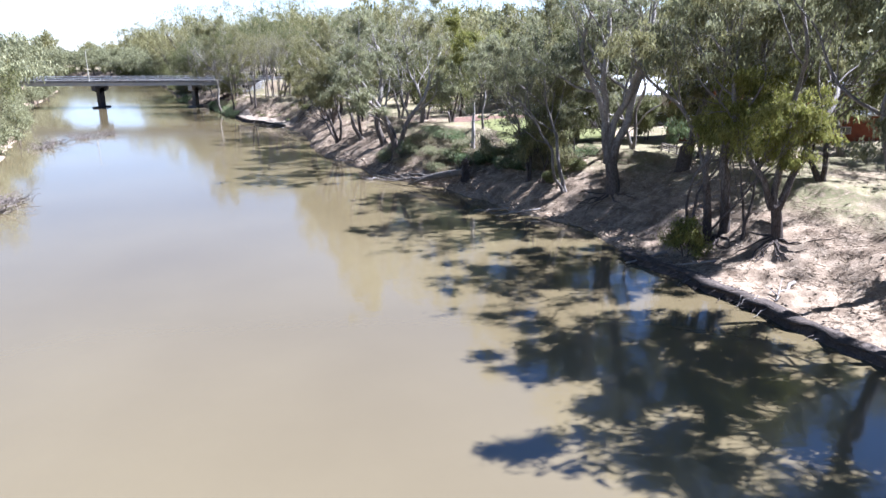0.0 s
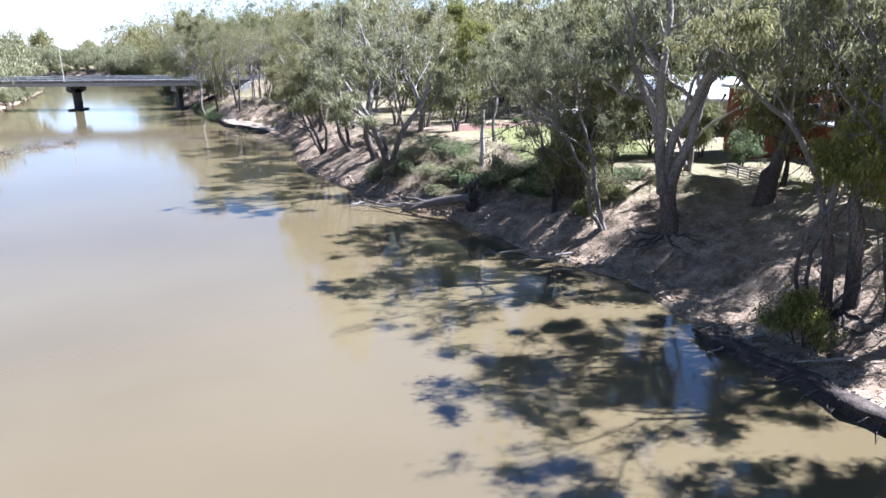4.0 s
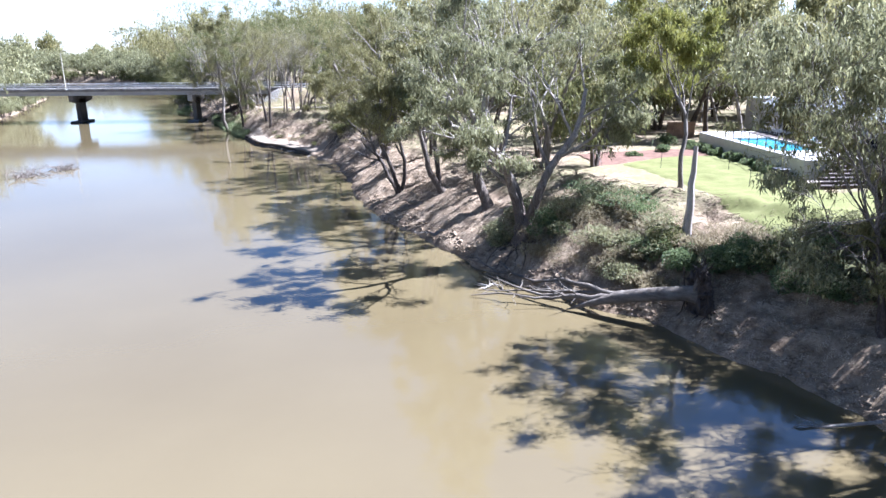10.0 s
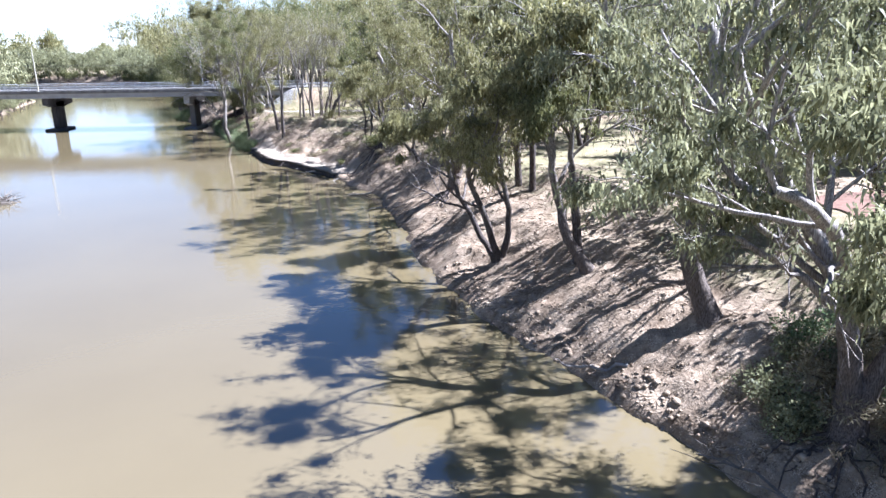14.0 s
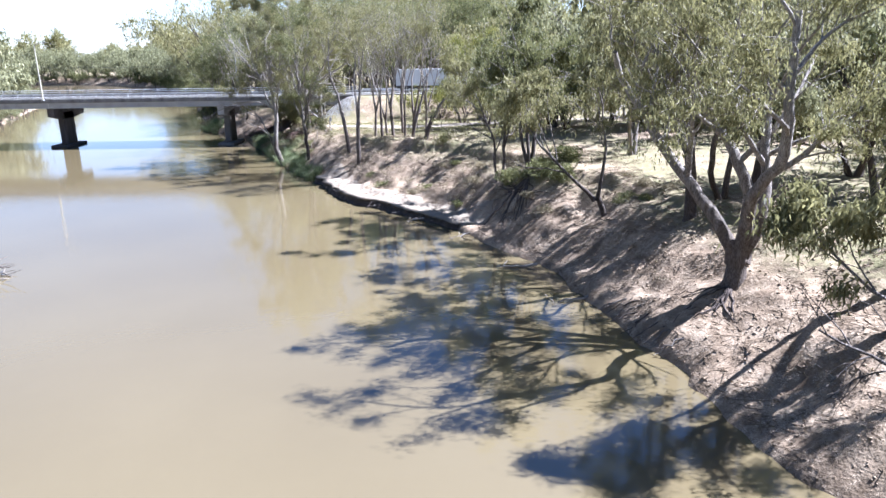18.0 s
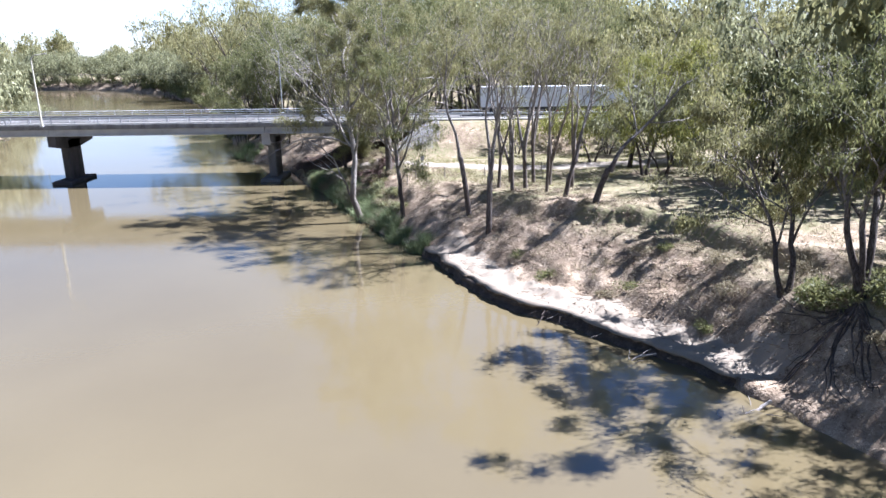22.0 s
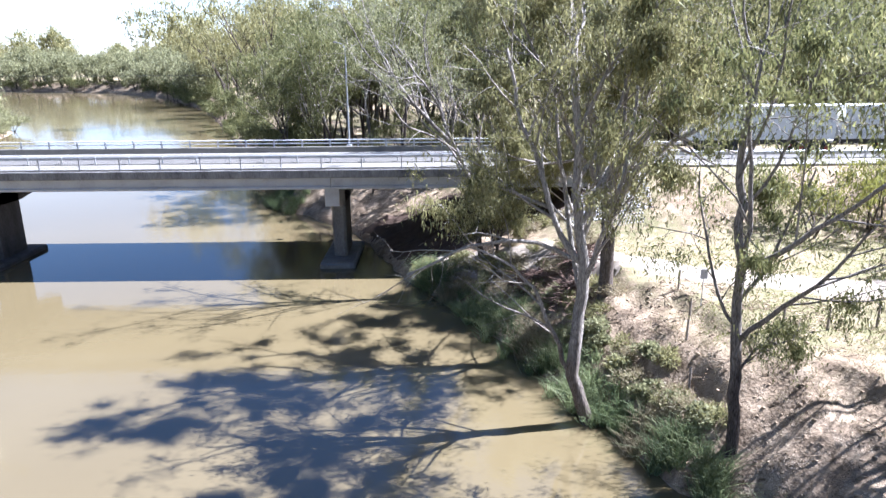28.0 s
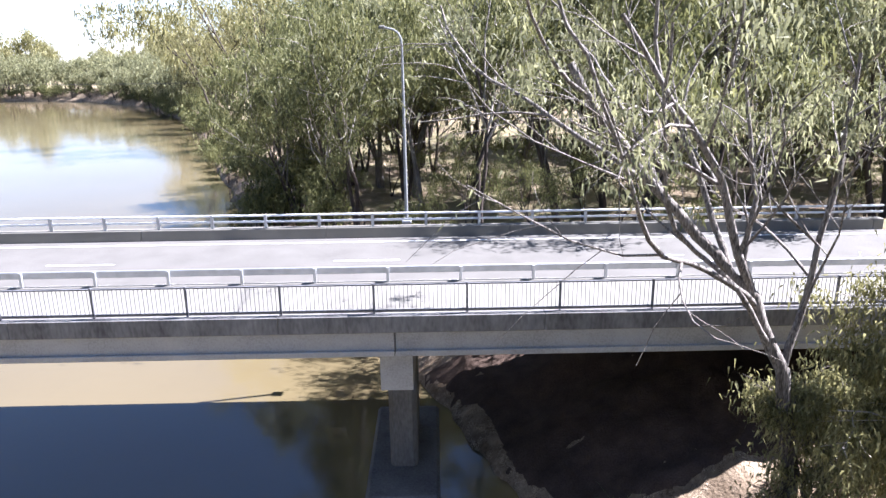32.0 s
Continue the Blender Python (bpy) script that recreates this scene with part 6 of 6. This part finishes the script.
vs = [bm.verts.new(v) for v in [(102.5, -133.3, 11.1), (121.0, -133.3, 11.1), (121.0, -105.3, 11.1), (102.5, -105.3, 11.1), (104.6, -130.6, 13.1), (118.9, -130.6, 13.1), (118.9, -107.6, 13.1), (104.6, -107.6, 13.1)]]
for f in ((0, 1, 5, 4), (1, 2, 6, 5), (2, 3, 7, 6), (3, 0, 4, 7), (4, 5, 6, 7), (3, 2, 1, 0)):
    bm.faces.new([vs[i] for i in f])
roof = part("roof", bm, ROOFW, houseA, "white sheet metal roof with steep sides")
for c in ((102.4, 102.5, -133.3, -105.3), (121.0, 121.1, -133.3, -105.3), (102.4, 121.1, -133.4, -133.3), (102.4, 121.1, -105.3, -105.2)):
    quadbox(roof, "fascia", ROOFW, *c, 10.85, 11.12)
shed = thing("grey_shed", "pale lilac-grey rendered shed with flat roof behind the pool", "shed")
quadbox(shed, "wall", GREYWALL, 110.3, 124.0, -93.3, -84.9, 6.0, 10.5, 0.03)
quadbox(shed, "roof", ROOFW, 110.2, 124.1, -93.4, -84.8, 10.5, 10.68, 0.02)

# red brick house
houseB = thing("red_brick_house", "two-storey red brick house with white roof edge and dark windows", "house")
quadbox(houseB, "wall", BRICK, 105.9, 129.9, -148.1, -143.6, 5.9, 13.0)
quadbox(houseB, "wall", BRICK, 112.9, 129.9, -153.5, -148.1, 5.9, 9.6, 0.0, "red brick lower storey")
quadbox(houseB, "roof", ROOFW, 105.3, 130.5, -149.1, -142.7, 13.0, 13.35, 0.03, "white flat roof edge")
quadbox(houseB, "roof", ROOFW, 112.5, 130.3, -154, -148.1, 9.6, 9.85, 0.03)
for (x, z, w, h, y) in [(106.7, 9.3, 3.0, 2.0, -148.1), (111.5, 10.0, 1.8, 1.6, -148.1), (106.8, 6.3, 1.2, 2.2, -148.1), (109.5, 7.3, 2.2, 1.2, -148.1), (114.3, 7.4, 2.2, 0.9, -153.5), (118.1, 7.4, 2.2, 0.9, -153.5), (122.9, 7.4, 2.2, 0.9, -153.5), (116.9, 10.6, 2.4, 1.4, -148.1), (122.9, 10.6, 2.4, 1.4, -148.1)]:
    fr = quadbox(houseB, "window", PAINT_W, x, x + w, y - 0.06, y - 0.003, z, z + h, 0.01)
    quadbox(fr, "pane", GLASSD, x + 0.09, x + w / 2 - 0.03, y - 0.075, y - 0.063, z + 0.09, z + h - 0.09)
    quadbox(fr, "pane", GLASSD, x + w / 2 + 0.03, x + w - 0.09, y - 0.075, y - 0.063, z + 0.09, z + h - 0.09)

fn = thing("timber_rail_fence", "low weathered timber rail fence near the bank top", "fence")
for k in range(4):
    x, y = 100.7 + 0.2 * k, -155.9 - 1.8 * k
    quadbox(fn, "post", TIMBER, x - 0.06, x + 0.06, y - 0.06, y + 0.06, gz(x, y) - 0.2, gz(x, y) + 0.95, 0.01)
for z in (0.2, 0.45, 0.7, 0.92):
    b0 = gz(100.7, -155.9)
    V, F = tube([(100.7, -155.9, b0 + z), (101, -159, b0 + z), (101.3, -161.8, gz(101.3, -161.8) + z)], [0.05] * 3, 4)
    part("rail", mesh_of("rail", V, F, TIMBER), None, fn)
bx = thing("smoker_box", "black steel barbecue smoker on the lawn", "barbecue", 90.1, -133.8, gz(90.1, -133.8))
quadbox(bx, "cabinet", STEEL_D, -0.55, 0.55, -0.4, 0.4, 0.35, 1.55, 0.05)
quadbox(bx, "lid", STEEL_D, -0.57, 0.57, -0.42, 0.42, 1.55, 1.66, 0.05)
for px in (-0.45, 0.45):
    for py in (-0.32, 0.32):
        quadbox(bx, "leg", STEEL_D, px - 0.04, px + 0.04, py - 0.04, py + 0.04, 0, 0.36)
part("chimney", cyl(bmesh.new(), 0.3, 0, 1.66, 2.3, 0.07), GALV, bx)
pt = thing("picnic_table", "low timber picnic table on the lawn", "table", 92.1, -134.8, gz(92.1, -134.8), 20)
for k in range(4):
    quadbox(pt, "plank", TIMBER, -0.9, 0.9, -0.4 + k * 0.21, -0.21 + k * 0.21, 0.7, 0.75, 0.01)
for px in (-0.7, 0.7):
    quadbox(pt, "leg", TIMBER, px - 0.04, px + 0.04, -0.35, 0.35, 0, 0.7, 0.01)
for (x, y) in [(84.3, -130.8), (85.9, -127), (87.9, -133.3), (86.7, -121.3), (89.9, -125), (84.1, -123.2)]:
    sk = thing("garden_stake", "thin dark metal stake standing in the lawn", "stake", x, y, gz(x, y) - 0.1, group="stakes in the lawn")
    curve_tube("stake", [(0, 0, 0), (0.02, 0, 0.9), (0.03, 0.01, 1.8)], 0.022, STEEL_D, sk, n=6)

# signs and posts by the track
sg = thing("small_sign", "small dark rectangular sign on a thin steel post", "sign", 23.8, -21.1, gz(23.8, -21.1) - 0.1)
curve_tube("post", [(0, 0, 0), (0, 0, 1.1), (0, 0, 2.2)], 0.03, GALV, sg)
quadbox(sg, "sign_plate", GREYWALL, -0.2, 0.2, -0.045, -0.03, 1.65, 2.2, 0.005)
for i, (x, y) in enumerate([(23, -21.7), (22.1, -23.9), (21.5, -26.3), (23.3, -18.9), (26.3, -25), (28.2, -25.5), (30.7, -25.3), (33.7, -24.5), (37.2, -23.9), (40.8, -23.4)]):
    fp = thing("fence_post", "weathered grey timber fence post beside the track", "post", x, y, gz(x, y) - 0.2, group="posts beside the track")
    curve_tube("post", [(0, 0, 0), (0.01, 0.0, 0.7), (0.02, 0.01, 1.35)], [0.065, 0.06, 0.055], TIMBER, fp, n=8)
# rock-filled mesh slope at the abutment
x = rng.uniform(19.5, 26, 1100)
y = rng.uniform(-5.2, -0.4, 1100)
ROCK = mat("grey_rubble", (0.22, 0.215, 0.21), (0.40, 0.39, 0.38), 0.9, 4, 30, 0.3)
clods("abutment_rubble", 0, 81, x, y, 0.06, 0.15, ROCK, "grey rubble stones on the abutment slope")
# power cable over the river
cb = thing("power_cable", "thin dark power cable strung high over the river", "cable")
V, F = tube([(-150 + 10 * i, 163, 12.5 + 0.012 * (i - 8) ** 2) for i in range(17)], [0.045] * 17, 4)
part("cable", mesh_of("cable", V, F, STEEL_D), None, cb)

# ---------- the road train ----------
TRUCKW = mat("white_truck_paint", (0.60, 0.60, 0.59), (0.70, 0.70, 0.69), 0.35, 1.0, 10, 0.02, spec=0.5)
RUBBER = mat("tyre_rubber", (0.02, 0.02, 0.02), (0.045, 0.045, 0.045), 0.85, 4, 40, 0.2)
RED = mat("red_wheel_paint", (0.30, 0.03, 0.03), (0.42, 0.05, 0.045), 0.5, 4, 30, 0.05)
truck = thing("road_train", "white double-trailer truck with red wheel hubs on the road", "truck", 32.6, 8.5, ROAD_Z - 0.02)


def wheel(parent, x, y, hub):
    m = Matrix.Translation((x, y, 0.5)) @ Matrix.Rotation(radians(90), 4, "X")
    bm = bmesh.new()
    bmesh.ops.create_cone(bm, cap_ends=True, segments=20, radius1=0.5, radius2=0.5, depth=0.3, matrix=m)
    es = [e for e in bm.edges if len(e.link_faces) == 2 and e.calc_face_angle(0) > 1]
    bmesh.ops.bevel(bm, geom=es, offset=0.05, segments=1, affect="EDGES")
    w = part("wheel", bm, RUBBER, parent)
    bm = bmesh.new()
    bmesh.ops.create_cone(bm, cap_ends=True, segments=16, radius1=0.27, radius2=0.22, depth=0.32, matrix=m)
    part("hub", bm, hub, w)


t1 = quadbox(truck, "trailer", TRUCKW, 0.0, 13.6, -1.25, 1.25, 1.25, 4.3, 0.05, "white ribbed trailer box")
t2 = quadbox(truck, "trailer", TRUCKW, 14.3, 21.9, -1.25, 1.25, 1.25, 4.3, 0.05, "white ribbed trailer box")
for tr, a, b in ((t1, 0.0, 13.6), (t2, 14.3, 21.9)):
    for xx in np.arange(a + 0.6, b - 0.2, 0.6):
        quadbox(tr, "rib", TRUCKW, xx - 0.02, xx + 0.02, -1.275, -1.25, 1.3, 4.25)
    quadbox(tr, "chassis", STEEL_D, a + 0.2, b - 0.2, -0.5, 0.5, 0.75, 1.24)
    quadbox(tr, "top_rail", GALV, a, b, -1.28, -1.251, 4.18, 4.3)
for xx in (1.9, 3.1, 4.3):
    for yy in (-1.05, 1.05):
        wheel(t1, xx, yy, STEEL_D)
for xx in (10.6, 11.8, 13.0):
    for yy in (-1.05, 1.05):
        wheel(t1, xx, yy, RED)
for xx in (19.2, 20.5):
    for yy in (-1.05, 1.05):
        wheel(t2, xx, yy, RED)
bm = bmesh.new()
prof = [(22.3, 0.55), (25.7, 0.45), (25.85, 1.6), (25.6, 3.0), (24.9, 3.3), (24.0, 4.2), (22.3, 4.25)]
lo = [bm.verts.new((p[0], -1.22, p[1])) for p in prof]
hi = [bm.verts.new((p[0], 1.22, p[1])) for p in prof]
bm.faces.new(lo)
bm.faces.new(hi[::-1])
for i in range(7):
    bm.faces.new((lo[i], hi[i], hi[(i + 1) % 7], lo[(i + 1) % 7]))
bmesh.ops.recalc_face_normals(bm, faces=bm.faces)
bmesh.ops.bevel(bm, geom=list(bm.edges), offset=0.06, segments=2, affect="EDGES")
cab = part("cab", bm, TRUCKW, truck, "white cab with roof fairing")
quadbox(cab, "side_window", GLASSD, 24.3, 25.3, -1.235, -1.222, 2.0, 2.9)
quadbox(cab, "windscreen", GLASSD, 25.62, 25.80, -1.0, 1.0, 1.95, 2.95)
quadbox(cab, "bumper", GALV, 25.7, 26.0, -1.2, 1.2, 0.4, 0.9, 0.05)
quadbox(cab, "fuel_tank", GALV, 22.6, 24.0, -1.2, -0.8, 0.5, 1.1, 0.1)
curve_tube("exhaust", [(22.2, -1.0, 1.0), (22.2, -1.0, 3.0), (22.2, -1.0, 4.5)], 0.09, GALV, cab)
for yy in (-1.05, 1.05):
    wheel(cab, 24.9, yy, GALV)

# bed and screen behind the lawn, stone facing beside the abutment
MULCH = mat("red_brown_mulch", (0.085, 0.048, 0.035), (0.19, 0.118, 0.085), 0.95, 1.5, 40, 0.5, spec=0.1)
drape("garden_bed", np.arange(79, 94, 0.42), np.arange(-122, -106, 0.42), lambda x, y: np.minimum(y + 115.2 + 0.55 * np.maximum(0, 87.4 - x), -110.2 + 0.5 * vnoise(x, y, 2.0, 23) - y), 0.1, MULCH, "reddish-brown mulched garden bed behind the lawn", "garden bed")
scr = thing("timber_screen", "brown upright timber screen behind the garden bed", "screen", 93.5, -98.7, gz(93.5, -98.7) - 0.1)
SCREEN = mat("brown_timber", (0.12, 0.075, 0.045), (0.24, 0.155, 0.095), 0.8, 2, 30, 0.3)
bd = bare_mesh("board", boxmesh(-0.11, 0.11, -0.02, 0.02, 0.1, 2.3, 0.008), SCREEN)
for k in range(16):
    o = new("board", bd)
    o.parent = scr
    o.location = (k * 0.235, 0, 0)
for z in (0.5, 1.9):
    quadbox(scr, "rail", SCREEN, -0.1, 3.65, 0.022, 0.07, z, z + 0.09)
for i, (x, y, r, h) in enumerate([(91.2, -104.9, 1.2, 1.3), (88.4, -111.9, 0.7, 0.8), (84.4, -114, 0.6, 0.6), (92.3, -109.8, 0.8, 1.0)]):
    shrub("clipped dark green garden shrub", x, y, r, h, 1500, LEAF_G, 760 + i)
xs, ys = np.meshgrid(np.arange(21.4, 25.0, 0.22), np.arange(-6.2, -2.4, 0.22))
xs, ys = xs.ravel() + 0.11 * (np.round(ys.ravel() / 0.22) % 2), ys.ravel()
fx = np.array([(-0.075, -0.075), (0.075, -0.075), (0.075, 0.075), (-0.075, 0.075)])
base = np.stack([xs[:, None] + fx[:, 0], ys[:, None] + fx[:, 1]], -1)
zb = ground_z(base[..., 0].ravel(), base[..., 1].ravel(), False).reshape(-1, 4)
low_ = np.concatenate([base, (zb - 0.05)[..., None]], -1)
top_ = np.concatenate([xs[:, None, None] * 0.3 + base[..., :1] * 0.7, ys[:, None, None] * 0.3 + base[..., 1:] * 0.7, (zb + 0.06)[..., None]], -1)
V = np.concatenate([low_, top_], 1).reshape(-1, 3)
F = (np.array([(0, 1, 5, 4), (1, 2, 6, 5), (2, 3, 7, 6), (3, 0, 4, 7), (4, 5, 6, 7)])[None] + 8 * np.arange(len(xs))[:, None, None]).reshape(-1, 4)
tagged(new("revetment", mesh_of("revetment", V, F, PATHMAT)), "pale concrete block facing on the slope beside the abutment", "revetment", kind="stuff")

SAND = mat("pale_dry_sand", (0.19, 0.155, 0.112), (0.275, 0.23, 0.172), 0.95, 0.9, 22, 0.35, spec=0.1, dist=0.08)
drape("sand_shelf", np.arange(21, 46, 0.3), np.arange(-68, -37, 0.3), lambda x, y: np.minimum(np.minimum(seg_dist(np.c_[x, y], EDGE)[0] - 0.55, 2.9 + 0.9 * vnoise(x, y, 3.0, 25) + 0.5 * vnoise(x, y, 0.9, 26) - seg_dist(np.c_[x, y], EDGE)[0]), np.minimum(y + 66, -38.5 - y) * 0.4), 0.05, SAND, "pale bare sand shelf along the undercut river bank", "sand")


def overhang(y0, y1, material, label):
    """A ragged clay slab that juts out over the undercut edge, with its underside and torn front."""
    ys = np.arange(y0, y1, 0.3)
    ex = np.interp(ys, EDGE[:, 1], EDGE[:, 0])
    nx_, ny_ = np.gradient(ys), -np.gradient(ex)
    ln = np.hypot(nx_, ny_)
    nx_, ny_ = nx_ / ln, ny_ / ln
    # the true edge, where the rough ground rises from the water
    tries = np.arange(-1.3, 1.6, 0.1)
    rise = np.array([ground_z(ex + nx_ * o_, ys + ny_ * o_) > 0.15 for o_ in tries])
    face = tries[np.argmax(rise, 0)]
    face = np.convolve(np.pad(face, 2, mode="edge"), np.ones(5) / 5, "valid")
    jut = face - 0.25 + 0.34 * vnoise(ex, ys, 1.6, 41) + 0.22 * vnoise(ex, ys, 0.55, 42)
    top_ = ground_z(ex + nx_ * (face + 0.7), ys + ny_ * (face + 0.7), False)

    def sheet(name, rows, material, words):
        V = np.stack([np.c_[ex + nx_ * o_, ys + ny_ * o_, z_] for o_, z_ in rows], 1).reshape(-1, 3)
        k, m = len(ys), len(rows)
        i = (np.arange(k - 1)[:, None] * m + np.arange(m - 1)[None]).ravel()
        return tagged(new(name, mesh_of(name, V, np.stack([i, i + m, i + m + 1, i + 1], -1), material)), words, "bank edge", kind="structure")

    def rough(s_, k):
        return s_ * vnoise(ex, ys, 0.5, k) + 0.6 * s_ * vnoise(ex, ys, 0.31, k + 1)
    thick = 0.08 + np.abs(rough(0.12, 46))
    sheet("bank_lip", [(face + 0.9, top_ + 0.02 + rough(0.04, 43)), (face + 0.45, top_ + 0.05 + rough(0.05, 44)), (jut, top_ - 0.03 + rough(0.05, 45)), (jut + 0.06, top_ - thick), (face + 0.1, top_ - thick - 0.12)], material, label)
    # crumbling face beneath it, its mud coloured darker to hold the lip's shade
    sheet("undercut_face", [(jut + 0.14, top_ - thick - 0.02), (face - 0.1 + rough(0.07, 61), top_ * 0.72 + rough(0.06, 62)), (face - 0.16 + rough(0.12, 63), top_ * 0.5 + rough(0.08, 64)), (face - 0.22 + rough(0.14, 65), top_ * 0.28 + rough(0.08, 66)), (face - 0.36 + rough(0.2, 67), top_ * 0.06 + rough(0.06, 68)), (face - 0.6 + rough(0.2, 69), top_ * 0 - 0.3)], MUD_AND_SHADE, "crumbling muddy undercut face of the bank with the lip's shade in its colour")


# Bank mud whose dark tone also carries the shade under the lip.
MUD_AND_SHADE = mat("bank_mud_and_shade", (0.03, 0.024, 0.019), (0.13, 0.10, 0.075), 0.85, 1.6, 12, 0.9, c3=(0.065, 0.05, 0.038), spec=0.25, dist=0.2)
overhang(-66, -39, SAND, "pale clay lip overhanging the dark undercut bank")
overhang(-206, -178, MUD_AND_SHADE, "dark mud lip over the undercut bank")
# Red-brown earth below the deck, its colour deepened to include the deck's shade.
SHADED_EARTH = mat("shaded_red_brown_earth", (0.042, 0.029, 0.022), (0.10, 0.07, 0.053), 0.95, 1.2, 14, 0.8, spec=0.1, dist=0.15)
drape("bare_earth", np.arange(1.5, 25, 0.4), np.arange(-2.5, 14, 0.4), lambda x, y: np.minimum(np.minimum(y + 0.9, 12.6 - y), seg_dist(np.c_[x, y], EDGE)[0] - 0.5) + 0.5 * vnoise(x, y, 1.6, 24), 0.1, SHADED_EARTH, "bare brown earth under the bridge, coloured darker for the deck's shade", "earth")
